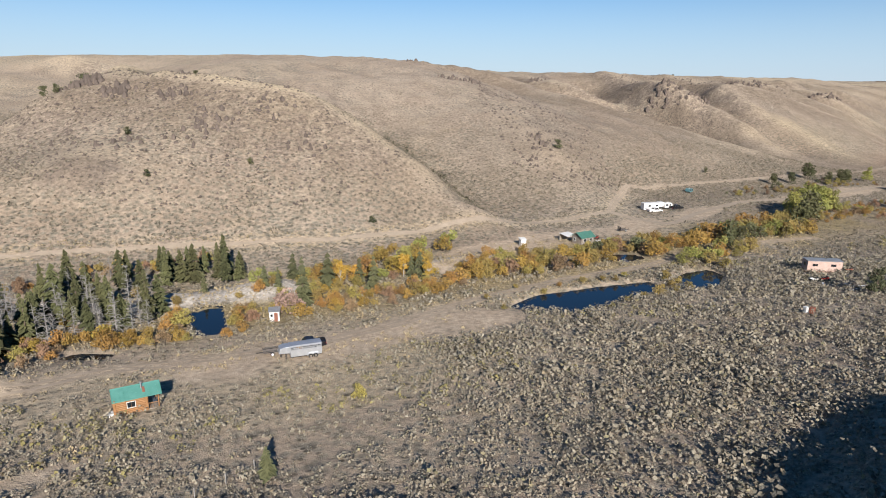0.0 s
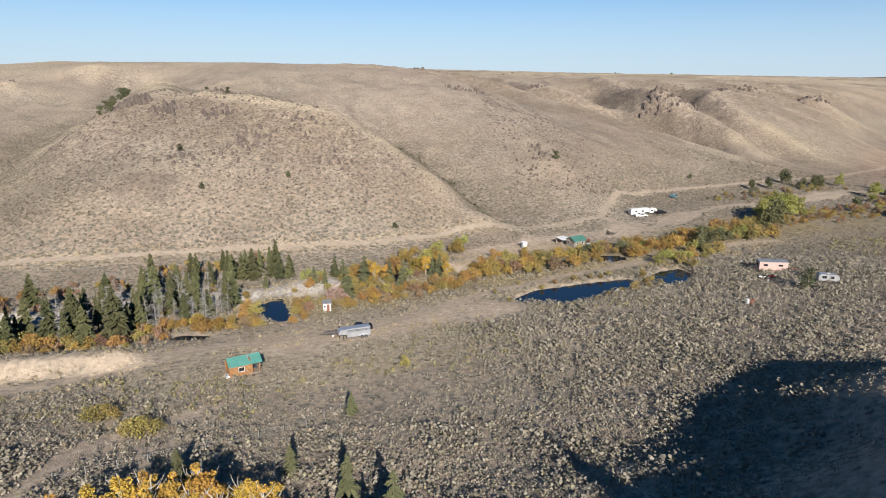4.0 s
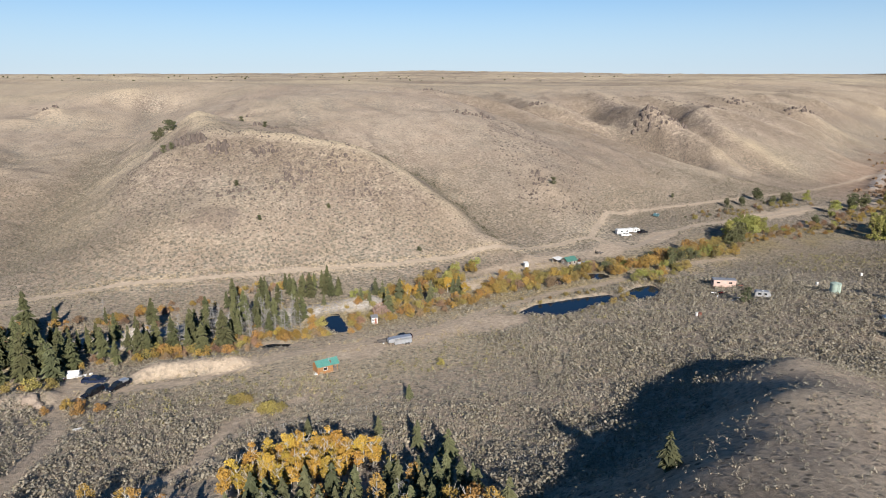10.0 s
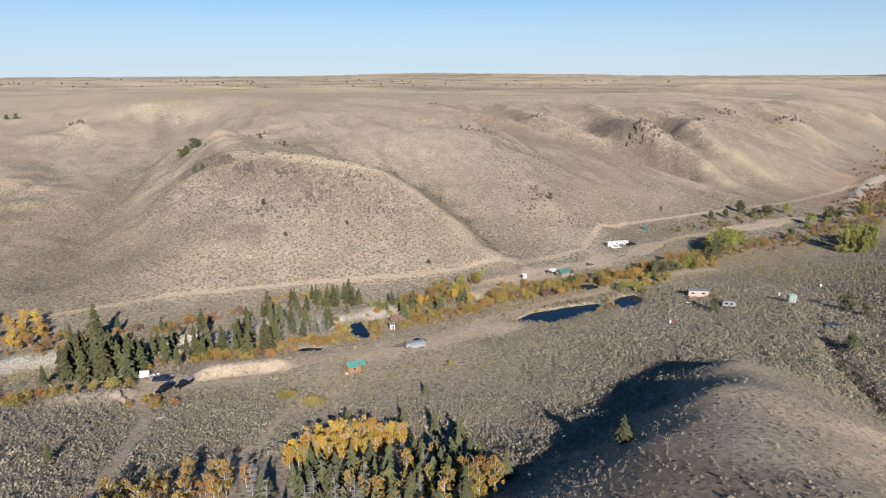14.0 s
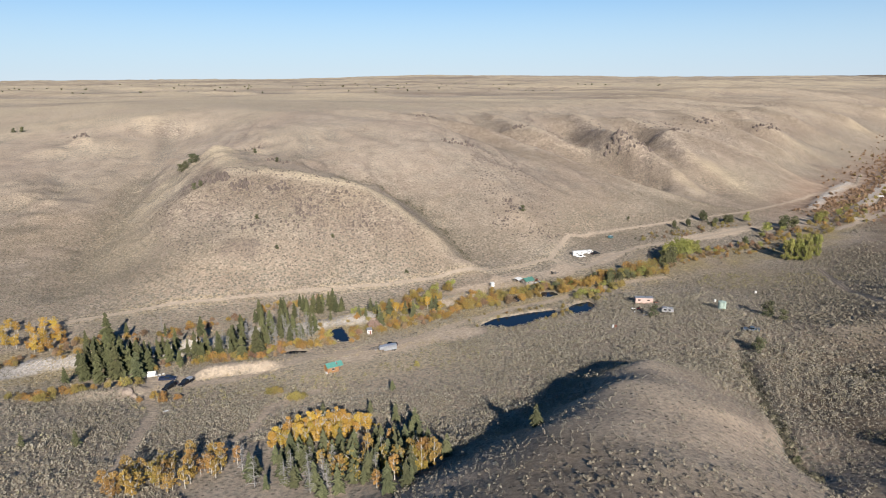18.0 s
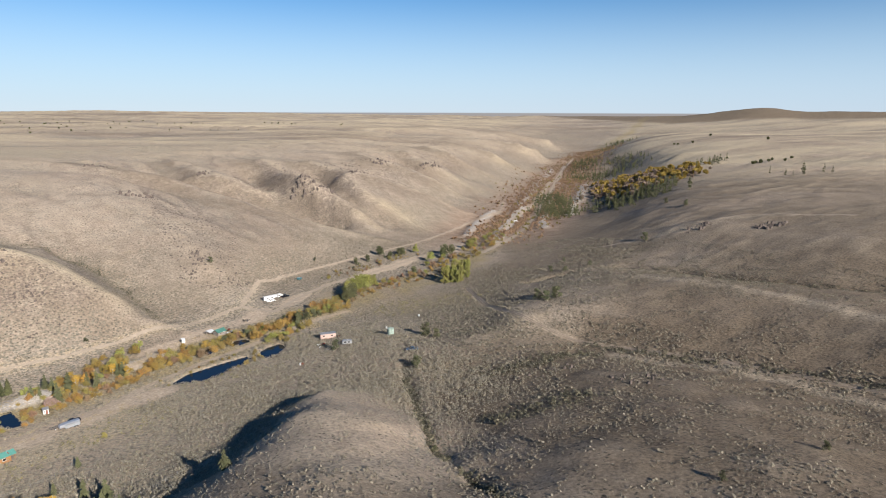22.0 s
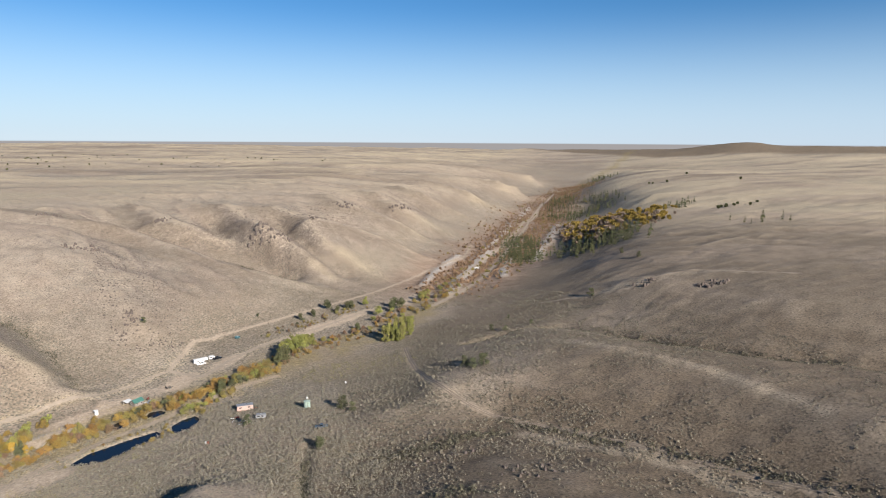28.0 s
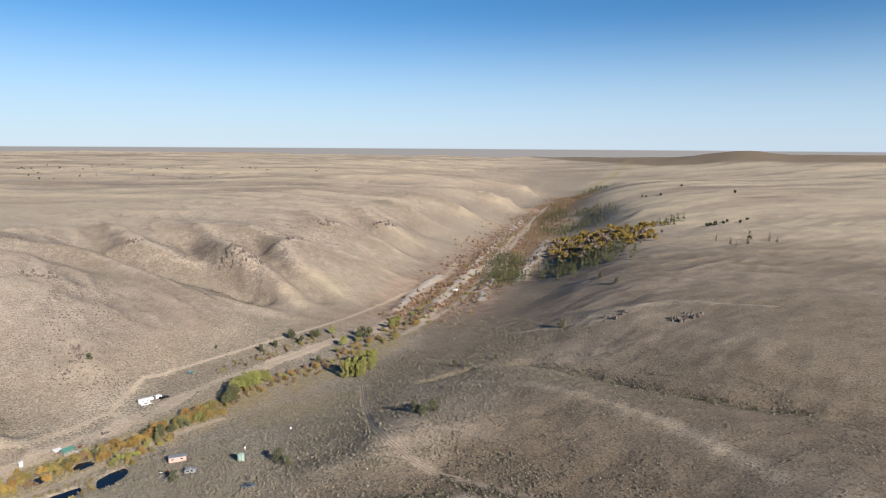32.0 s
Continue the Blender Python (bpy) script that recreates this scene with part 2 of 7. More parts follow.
MAT_GOLD = foliage("gold_leaves", (0.22, 0.14, 0.025), (0.38, 0.25, 0.05), (0.27, 0.19, 0.05))
MAT_PINK = foliage("pink_grey_leaves", (0.22, 0.14, 0.11), (0.38, 0.26, 0.2), (0.3, 0.22, 0.18))

# ---- lie of the land: crest, slope and floor lines in metres ----
LAND = dict(
    creek=[(-420, -190, 3), (-250, -80, 1), (-130, -14, -1), (-60, 12, -1.6), (0, 36, -2.2), (60, 66, -2.6), (130, 112, -3.5), (240, 165, -5.5), (420, 350, -12), (600, 560, -17), (880, 880, -22), (1500, 1520, -20), (2300, 2250, 10), (3400, 3300, 72)],
    foot_near=[(-260, 60, 2.5), (-162, 20, 0.5), (-106, 52, 0), (-59, 69, -0.5), (-6, 84, -1), (37, 101, -1), (84, 132, -1.5), (95, 156, -1.8), (104, 177, -1.5), (125, 191, -1.5), (204, 238, -2.5)],
    foot_far=[(303, 307, -6), (450, 436, -12), (520, 560, -14), (663, 740, -19), (876, 996, -21), (1436, 1640, -20)],
    valley_floor=[(-90, -22, -0.8), (-40, -5, -1), (0, 0, -1.3), (15, 16, -1.4), (46, 80, -2.2), (64, 84, -2.6), (101, 140, -3), (150, 180, -3), (100, 72, -2.2), (240, 140, -5)],
    hill_crest=[(-156, 272, 48), (-135, 215, 46), (-110, 175, 43), (-70, 162, 42), (-38, 151, 40.6), (-14, 148, 29), (12, 128, 15), (34, 108, 3)],
    hill_face=[(-128, 151, 36), (-83, 120, 25), (-88, 92, 19), (-40, 110, 17), (-60, 84, 7), (-110, 75, 9)],
    hill_west_spur=[(-163, 250, 38), (-176, 203, 22), (-168, 138, 9), (-150, 95, 3.5)],
    west_gully=[(-263, 449, 42), (-225, 320, 30), (-208, 235, 19), (-187, 147, 6), (-165, 70, 1.5)],
    west_noses=[(-321, 380, 49), (-340, 330, 34), (-290, 255, 27), (-246, 192, 23), (-225, 130, 8), (-345, 416, 44)],
    west_hill=[(-500, 500, 52), (-420, 330, 40), (-380, 200, 22), (-330, 100, 5)],
    cone=[(-293, 468, 63)],
    brow_west=[(-480, 720, 67), (-300, 700, 66), (-150, 640, 64), (0, 680, 58), (120, 700, 51), (240, 660, 48)],
    brow_east=[(300, 640, 46), (330, 720, 48), (420, 860, 47), (560, 1000, 45), (700, 1150, 44), (900, 1400, 45), (1200, 1800, 46)],
    behind_knob=[(-138, 309, 40), (-120, 260, 42), (-150, 380, 55)],
    gully_a=[(-62, 241, 36), (-23, 229, 27), (0, 205, 18), (22, 166, 8.5), (37, 118, 0.5)],
    hill_b=[(12, 420, 58), (20, 320, 46), (50, 260, 32), (60, 221, 25), (72, 183, 17), (73, 152, 5)],
    ridge_b=[(-30, 560, 54), (15, 505, 50), (84, 409, 38), (130, 352, 26), (165, 320, 16), (203, 300, 5), (227, 285, -2)],
    slope_b=[(100, 290, 28), (120, 230, 12), (140, 260, 14)],
    gully_b=[(40, 540, 40), (69, 501, 33), (105, 444, 23), (151, 405, 11), (215, 350, 0)],
    crest_seven=[(90, 600, 50), (109, 500, 45), (140, 470, 34), (175, 430, 14)],
    crest_six=[(180, 560, 47), (196, 431, 40), (215, 400, 31), (230, 357, 16), (238, 332, 3)],
    crest_six_east=[(248, 454, 40), (257, 395, 22), (284, 360, 5), (293, 335, -5)],
    gully_six=[(160, 520, 36), (165, 470, 26), (185, 415, 14), (205, 370, 5)],
    gully_six_east=[(232, 500, 36), (240, 430, 24), (252, 380, 10), (265, 345, 0)],
    crest_eight=[(240, 540, 45), (271, 460, 42), (303, 454, 33), (361, 437, 10), (390, 420, -6)],
    gully_eight=[(300, 560, 34), (330, 490, 18), (385, 460, -2)],
    crest_nine=[(350, 690, 48), (350, 600, 42), (380, 590, 38), (411, 554, 21), (452, 524, -8)],
    gully_nine=[(420, 690, 36), (440, 610, 12), (470, 575, -5)],
    crest_ten=[(451, 780, 46), (454, 660, 38), (480, 635, 22), (505, 610, -4)],
    crest_east=[(560, 900, 44), (584, 816, 34), (635, 790, 0)],
    gully_east=[(520, 800, 30), (560, 720, 0)],
    crest_fareast=[(700, 1060, 43), (748, 958, 25), (800, 940, -10)],
    crest_last=[(900, 1300, 44), (1005, 1200, 28), (1090, 1200, -12)],
    crest_end=[(1250, 1750, 44), (1379, 1640, 20)],
    skyline=[(-422, 619, 68), (-242, 560, 67), (-158, 480, 65), (-100, 452, 63), (-44, 520, 60), (46, 600, 53), (150, 640, 50)],
    bench_north=[(-104, 982, 58), (58, 831, 55), (210, 780, 53), (330, 899, 52), (615, 1458, 54), (185, 1487, 59), (-178, 1564, 62), (-700, 1100, 60)],
    plain_north=[(-296, 2482, 70), (457, 2409, 68), (1191, 1985, 52), (-2500, 2500, 78), (-1500, 900, 64), (1800, 3600, 76), (-1000, 4600, 88), (1600, 4700, 86)],
    # the side on which the camera stands
    flat=[(-18, -20, 0.2), (5, -38, 1.8), (40, -25, 2), (30, 10, -0.8), (60, 15, 0), (90, 18, 2), (110, 44, 1.4), (120, 32, 2), (138, 24, 6)],
    flat_south=[(20, -60, 4), (45, -55, 5.5), (75, -25, 5), (-10, -62, 4), (5, -85, 6)],
    knoll_crest=[(98, -34, 9), (88, -49, 18), (77, -61, 23.5), (69, -77, 26.5), (61, -90, 26), (52, -99, 26.5), (44, -98, 25), (35, -92, 17.5), (25, -84, 10.6)],
    knoll_face=[(61, -67, 13.5), (54, -56, 8.5), (38, -64, 8.5), (47, -82, 13.5), (30, -77, 8), (12, -112, 13), (-4, -135, 16), (-15, -170, 22)],
    knoll_top=[(88, -95, 26), (70, -112, 30), (56, -127, 33), (50, -160, 39)],
    knoll_south=[(45, -120, 30), (34, -115, 25), (24, -108, 19), (14, -125, 22), (2, -160, 28), (-5, -200, 34)],
    grove_hollow=[(-36, -74, 5), (-12, -78, 5.5), (-30, -110, 10), (-45, -150, 16), (-60, -220, 26)],
    west_rise=[(-110, -42, 1.5), (-80, -48, 1.2), (-99, -70, 6), (-66, -101, 10), (-76, -79, 7), (-150, -95, 9), (-160, -170, 22), (-240, -200, 14)],
    gully_south=[(128, -18, 8), (123, -32, 8.2), (112, -69, 12), (103, -100, 15), (101, -118, 20), (98, -160, 31), (95, -220, 38)],
    shelf=[(136, -8, 8.8), (154, 11, 6.5), (131, -24, 9), (236, 21, 14.5), (219, 87, -0.5), (212, 53, 2.5), (185, 60, 1.5), (180, 10, 7)],
    dome=[(150, -40, 10), (167, -50, 13), (180, -71, 17), (194, -102, 22), (191, -130, 26), (181, -158, 31), (149, -182, 38), (140, -230, 42)],
    dome_west=[(125, -110, 22), (125, -144, 31), (132, -80, 15)],
    track=[(213, -27, 8.5), (228, -67, 11), (245, -97, 13.5), (254, -127, 16), (262, -170, 21), (270, -260, 32)],
    side_crest=[(300, 74, 13), (305, -10, 24), (310, -90, 30), (300, -200, 38)],
    side_gully=[(260, 84, 5), (300, 80, 9), (326, 70, 12), (340, 29, 14.5), (350, -8, 18), (357, -30, 20.5), (367, -58, 23.5), (384, -82, 27), (400, -150, 31)],
    ridge_seven=[(384, 110, 17), (417, 83, 33), (437, 42, 36), (408, -25, 37), (430, -120, 40)],
    brink=[(370, 190, 2), (459, 244, 2), (496, 245, 17), (487, 168, 30), (574, 251, 30), (725, 450, 22), (912, 577, 33), (1228, 1059, 28), (1700, 1500, 32)],
    valley_side=[(560, 380, -12), (700, 560, -15), (1000, 860, -16)],
    plain_south=[(724, 303, 43), (884, 341, 47), (1436, 526, 53), (936, 602, 44), (576, 36, 47), (900, -300, 56), (1800, 1100, 50), (3000, 1800, 62)],
    far_south=[(400, -450, 56), (0, -600, 60), (-500, -500, 50), (-800, -1200, 70), (1500, -1500, 70), (4000, -500, 74), (4500, 2500, 84), (-4000, -1000, 80), (-3800, 2800, 88), (0, -4500, 80)],
    far_hills=[(3500, 2650, 84), (3600, 2450, 84), (3900, 2300, 84), (4050, 1900, 84), (4150, 1500, 84)],
    far_mesa=[(-500, 4150, 100), (-165, 4150, 110), (150, 4150, 102)],
)
NORTH_CRESTS = ("hill_crest", "ridge_b", "crest_seven", "crest_six", "crest_six_east", "crest_eight", "crest_nine", "crest_ten", "crest_east", "crest_fareast", "crest_last")
NORTH_GULLIES = ("gully_a", "gully_b", "gully_six", "gully_six_east", "gully_eight", "gully_nine", "gully_east", "west_gully")
WATER_LEVEL = -2.1
PONDS = dict(
    long_pond=[(37, 28), (44, 36), (51, 39), (60, 43), (72, 47), (74, 44), (69, 37), (61, 33), (57, 28), (49, 25), (42, 26)],
    east_pond=[(79, 50), (84, 55), (91, 58), (92, 52), (87, 43), (81, 39), (79, 44)],
    west_pond=[(-26, 21), (-25, 25), (-22, 26), (-20, 21), (-17.5, 15), (-18, 11.5), (-20.5, 11.5), (-23, 15)],
    creek_pool=[(-41, 1), (-38, 2.5), (-33, 2.4), (-30, 1.2), (-34, 0.2), (-39, 0)],
    willow_pool=[(51, 59), (53, 64), (58, 66), (60, 62), (56, 58)],
    house_pool=[(68, 66), (70, 71), (76, 72), (77, 68), (72, 65)],
)
VALLEY_HEAPS = (([(330, 250), (362, 290), (398, 340), (470, 425), (552, 535), (655, 668), (800, 845), (945, 1015)], 8),
                ([(425, 300), (455, 350), (520, 432), (590, 520), (640, 590)], 6),
                ([(530, 392), (568, 442), (659, 541), (792, 695)], 8),
                ([(330, 300), (390, 378), (450, 450)], 5))
ROADS = dict(
    valley_road=([(-420, -150), (-260, -40), (-162, 19), (-140, 29), (-106, 51), (-59, 68), (-6, 83), (37, 100), (63, 114), (84, 131)], 1.8),
    upper_track=([(84, 131), (89, 146), (103, 178), (125, 191), (157, 210), (204, 238), (256, 273), (303, 307), (368, 364), (450, 436), (520, 540)], 2.2),
    creek_road=([(-100, -33), (-82, -28), (-66, -31), (-50, -26), (-30, -7), (-15, -1), (3, 8), (15, 16), (25, 26), (38, 37), (53, 48), (76, 60), (91, 74), (108, 84), (124, 92), (140, 98)], 3.4),
    lower_road=([(84, 131), (101, 116), (117, 136), (147, 163), (190, 190), (239, 222), (264, 232), (330, 262), (395, 330), (470, 420), (560, 520), (740, 740), (930, 960), (1200, 1260)], 3.0),
    far_track=([(300, 215), (345, 250), (406, 312), (480, 400), (548, 488), (640, 600), (733, 715), (1030, 1078)], 3.6),
    ridge_track=([(360, 140), (382, 118), (400, 88), (425, 88), (460, 84), (474, 48), (493, 14)], 2.2),
    shelf_track=([(228, 110), (219, 82), (211, 52), (204, 24), (202, 2), (207, -18), (218, -38), (234, -66), (247, -95), (256, -122), (267, -154)], 2.4),
    camp_track=([(-80, -30), (-76, -40), (-67, -54), (-61.5, -79), (-58, -100)], 2.2),
    grove_track=([(-18, -36), (-32, -50), (-33, -68), (-42, -84)], 2.0),
)


def along(points, step):
    """Points every step metres on the line, with the last number of each carried along."""
    p = np.array(points, float)
    d = np.r_[0, np.cumsum(np.hypot(*np.diff(p[:, :2], axis=0).T))]
    s = np.linspace(0, d[-1], max(2, int(d[-1] / step) + 1))
    return np.stack([np.interp(s, d, p[:, k]) for k in range(p.shape[1])], 1)


def smooth_line(points, step):
    """The same with rounded bends."""
    p = along(points, step)
    for _ in range(4):
        p[1:-1] = (p[:-2] + 2 * p[1:-1] + p[2:]) / 4
    return p


def lattice(ix, iy, seed):
    h = (ix * 374761393 + iy * 668265263 + seed * 144665) & 0xFFFFFFFF
    h = ((h ^ (h >> 13)) * 1274126177) & 0xFFFFFFFF
    return ((h ^ (h >> 16)) & 0xFFFF) / 65535.0


def rough_field(x, y, size, seed, octaves=3):
    """Value noise, about -1 to 1, with bumps of that size in metres."""
    total, amp = 0.0, 1.0
    for o in range(octaves):
        u, v = x / size + 31.7 * o, y / size - 17.3 * o
        ix, iy = np.floor(u).astype(np.int64), np.floor(v).astype(np.int64)
        fx, fy = u - ix, v - iy
        fx, fy = fx * fx * (3 - 2 * fx), fy * fy * (3 - 2 * fy)
        a = lattice(ix, iy, seed + o) * (1 - fx) + lattice(ix + 1, iy, seed + o) * fx
        c = lattice(ix, iy + 1, seed + o) * (1 - fx) + lattice(ix + 1, iy + 1, seed + o) * fx
        total = total + amp * ((a * (1 - fy) + c * fy) * 2 - 1)
        amp, size = amp * 0.5, size * 0.47
    return total / 1.6


def line_distance(x, y, points):
    best = np.full(np.shape(x), 1e9)
    p = np.array(points, float)[:, :2]
    for a, c in zip(p[:-1], p[1:]):
        d = c - a
        t = np.clip(((x - a[0]) * d[0] + (y - a[1]) * d[1]) / (d @ d), 0, 1)
        best = np.minimum(best, np.hypot(x - a[0] - t * d[0], y - a[1] - t * d[1]))
    return best


def line_side(x, y, points):
    """Metres from a line, counted positive on the left of its course."""
    best, p = np.full(np.shape(x), 1e9), np.array(points, float)[:, :2]
    for a, c in zip(p[:-1], p[1:]):
        d = c - a
        t = np.clip(((x - a[0]) * d[0] + (y - a[1]) * d[1]) / (d @ d), 0, 1)
        far = np.hypot(x - a[0] - t * d[0], y - a[1] - t * d[1])
        left = np.where(d[0] * (y - a[1]) - d[1] * (x - a[0]) > 0, 1.0, -1.0)
        best = np.where(far < np.abs(best), far * left, best)
    return best


def inside(x, y, ring):
    odd = np.zeros(np.shape(x), bool)
    for (ax, ay), (bx, by) in zip(ring, ring[1:] + ring[:1]):
        if ay != by:
            odd ^= ((ay > y) != (by > y)) & (x < (bx - ax) * (y - ay) / (by - ay) + ax)
    return odd


def pond_depth(x, y):
    """Metres inside a pond's shore, negative outside."""
    best = np.full(np.shape(x), -1e9)
    for ring in PONDS.values():
        d = line_distance(x, y, ring + ring[:1])
        best = np.maximum(best, np.where(inside(x, y, ring), d, -d))
    return best


def step_between(v, a, b):
    t = np.clip((v - a) / (b - a), 0, 1)
    return t * t * (3 - 2 * t)


def spaced(first, fine_from, fine_to, last, step, growth):
    mid = np.arange(fine_from, fine_to + step, step)
    def out(room):
        got, d, s = [], 0.0, step
        while d < room:
            s *= growth
            d += s
            got.append(d)
        return np.array(got)
    return np.r_[fine_from - out(fine_from - first)[::-1], mid, mid[-1] + out(last - mid[-1])]


def lay_of_land():
    """The knots of the surface, and their weights, from the lines above."""
    knots = []
    for name, line in LAND.items():
        reach = max(abs(v) for p in line for v in p[:2])
        size = 26 if reach < 720 else 55 if reach < 2000 else 260
        if name.startswith(("plain", "far", "bench")):
            knots.append(np.array(line, float))
        else:
            knots.append(along(line, size))
    k = np.concatenate(knots)
    n = len(k)
    r = np.sqrt((k[:, None, 0] - k[None, :, 0]) ** 2 + (k[:, None, 1] - k[None, :, 1]) ** 2 + 9)
    a = np.zeros((n + 3, n + 3))
    a[:n, :n] = r - np.eye(n) * 1.5
    a[:n, n:] = np.c_[np.ones(n), k[:, :2] / 1000]
    a[n:, :n] = a[:n, n:].T
    w = np.linalg.solve(a, np.r_[k[:, 2], 0, 0, 0])
    return k, w


KNOTS, WEIGHTS = lay_of_land()


def spur_field(x, y):
    """1 on the spurs that run down to the valley, falling to -1 in the draws between them."""
    s, q = 0.66 * x + 0.75 * y, -0.75 * x + 0.66 * y
    return 1 - 2 * np.abs(rough_field(s + 26 * rough_field(x, y, 130, 15, 2), q * 0.18, 74, 13, 2))


def land(x, y):
    x, y = np.asarray(x, float), np.asarray(y, float)
    flat_x, flat_y = x.ravel(), y.ravel()
    z = np.empty_like(flat_x)
    for s in range(0, len(flat_x), 20000):
        u, v = flat_x[s:s + 20000], flat_y[s:s + 20000]
        r = np.sqrt((u[:, None] - KNOTS[:, 0]) ** 2 + (v[:, None] - KNOTS[:, 1]) ** 2 + 9)
        z[s:s + 20000] = r @ WEIGHTS[:-3] + WEIGHTS[-3] + (u * WEIGHTS[-2] + v * WEIGHTS[-1]) / 1000
    z = z.reshape(x.shape)
    floor_d = line_distance(x, y, LAND["creek"])
    hilly = step_between(floor_d, 60, 160)
    far = step_between(np.hypot(x, y - 100), 700, 1600)
    ribs = 1 - 2 * np.abs(rough_field(x + 0.3 * y, y * 0.45, 26, 3, 3))
    steep = step_between(z, 6, 18) * (1 - step_between(z, 52, 62)) * step_between(y, 60, 110)
    z = z + hilly * (0.8 * rough_field(x, y, 34, 3) + 0.5 * rough_field(x, y, 9, 5, 2) + steep * 1.9 * (ribs - 0.45))
    z = z + far * hilly * (6 * rough_field(x * 0.6 + y * 0.3, y, 330, 9, 3) - 2)
    z = z + 0.12 * rough_field(x, y, 5, 11, 2) * (1 - far)
    # spurs and side gullies down to the valley, and long low swells on the plain
    s, q = 0.66 * x + 0.75 * y, -0.75 * x + 0.66 * y
    bend = 26 * rough_field(x, y, 130, 15, 2)
    spur = spur_field(x, y)
    north = step_between(q - 0.02 * s, 70, 130) * (1 - step_between(q - 0.02 * s, 330, 520)) * step_between(s, 190, 330)
    south = step_between(-q, 150, 260) * step_between(s, 230, 330) * (1 - far)
    z = z + (9.0 * north + 1.3 * south) * (spur - 0.4)
    swell = 1 - 2 * np.abs(rough_field((x * 0.89 - y * 0.45) * 0.28 + bend, x * 0.45 + y * 0.89, 150, 17, 3))
    z = z + 11 * far * step_between(np.abs(q), 260, 420) * (0.35 + 0.65 * (q > 0)) * (swell - 0.5)
    # a long dark hill on the skyline
    v, w = 0.6 * (x - 3560) - 0.8 * (y - 2500), 0.8 * (x - 3560) + 0.6 * (y - 2500)
    z = z + 62 * np.exp(-(w / 330) ** 2) * (0.5 * np.exp(-(v / 620) ** 2) + 0.35 * np.exp(-(v / 170) ** 2) + 0.38 * step_between(v, 0, 700) + 0.1 * rough_field(x, y, 190, 23, 2))
    # crests drawn sharp, with cut channels between them
    for name in NORTH_CRESTS:
        z = z + 3.0 * np.exp(-(line_distance(x, y, LAND[name]) / 15) ** 2)
    for name in NORTH_GULLIES:
        z = z - 3.4 * np.exp(-((line_distance(x, y, LAND[name]) + 2 * rough_field(x, y, 25, 27, 2)) / 11) ** 2)
    # eroded channels in the side gullies
    for name, deep, wide in (("gully_south", 1.6, 2.2), ("side_gully", 3.2, 4.5)):
        z = z - deep * np.exp(-((line_distance(x, y, LAND[name]) + 1.5 * rough_field(x, y, 11, 25, 2)) / wide) ** 2)
    # spoil heaps of gravel along the creek
    for a, c, high, wide in (((-52, 21), (-14, 42), 2.6, 6.5), ((-128, -14), (-78, 6), 2.2, 6), ((-78, 8), (-54, 22), 1.8, 5), ((22, 60), (34, 66), 1.2, 6), ((-97, -40), (-82, -35.5), 1.9, 3.6)):
        d = line_distance(x, y, [a, c])
        z = z + high * np.exp(-(d / wide) ** 2) * (1 + 0.35 * rough_field(x, y, 9, 21, 2))
    for line, wide in VALLEY_HEAPS:
        z = z + 2.6 * np.exp(-(line_distance(x, y, line) / wide) ** 2) * (1 + 0.5 * rough_field(x, y, 22, 29, 2))
    # the cut bank by the camp: a steep face to the south, a slow fall to the creek
    bank = [(-66, -24.5), (-54, -21), (-38, -16.5), (-31, -15)]
    d = line_distance(x, y, bank)
    side = (y - np.interp(x, [p[0] for p in bank], [p[1] for p in bank])) + 1.3 * rough_field(x, y, 3.5, 33, 2)
    ends = step_between(x, -69, -63) * (1 - step_between(x, -43, -36))
    z = z + 2.6 * ends * (1 + 0.3 * rough_field(x, y, 6, 37, 2)) * step_between(side, -1.4, 1.2) * (1 - step_between(side, 3, 13))
    # ponds, with a low bank
    p = pond_depth(x, y)
    near = step_between(p, -5, -0.3)
    z = z * (1 - near) + near * np.clip(z, WATER_LEVEL + 0.1, WATER_LEVEL + 0.45)
    return np.where(p > -0.3, np.minimum(z, WATER_LEVEL + 0.1 - 0.5 * (p + 0.3)), z)


def around(x, y, z, gx, gy, radius):
    """The mean height on a ring round each place of the sheet."""
    total = 0.0
    for k in range(8):
        a = k * math.pi / 4 + 0.2
        total = total + sheet_height(x + radius * math.cos(a), y + radius * math.sin(a), z, gx, gy)
    return total / 8


def sheet_height(x, y, z, gx, gy):
    i = np.clip(np.searchsorted(gx, x) - 1, 0, len(gx) - 2)
    j = np.clip(np.searchsorted(gy, y) - 1, 0, len(gy) - 2)
    u, v = np.clip((x - gx[i]) / (gx[i + 1] - gx[i]), 0, 1), np.clip((y - gy[j]) / (gy[j + 1] - gy[j]), 0, 1)
    return (z[j, i] * (1 - u) + z[j, i + 1] * u) * (1 - v) + (z[j + 1, i] * (1 - u) + z[j + 1, i + 1] * u) * v


GX = spaced(-4700, -150, 165, 4850, 1.5, 1.0145)
GY = spaced(-4600, -70, 150, 4750, 1.5, 1.0155)
MX, MY = np.meshgrid(GX, GY)
MZ = land(MX, MY)
RISE_SMALL, RISE_FAR = MZ - around(MX, MY, MZ, GX, GY, 14), MZ - around(MX, MY, MZ, GX, GY, 150)


def height(x, y):
    """The ground's height as it is meshed."""
    return sheet_height(x, y, MZ, GX, GY)


def ground_z(x, y):
    return float(height(np.array([x]), np.array([y]))[0])


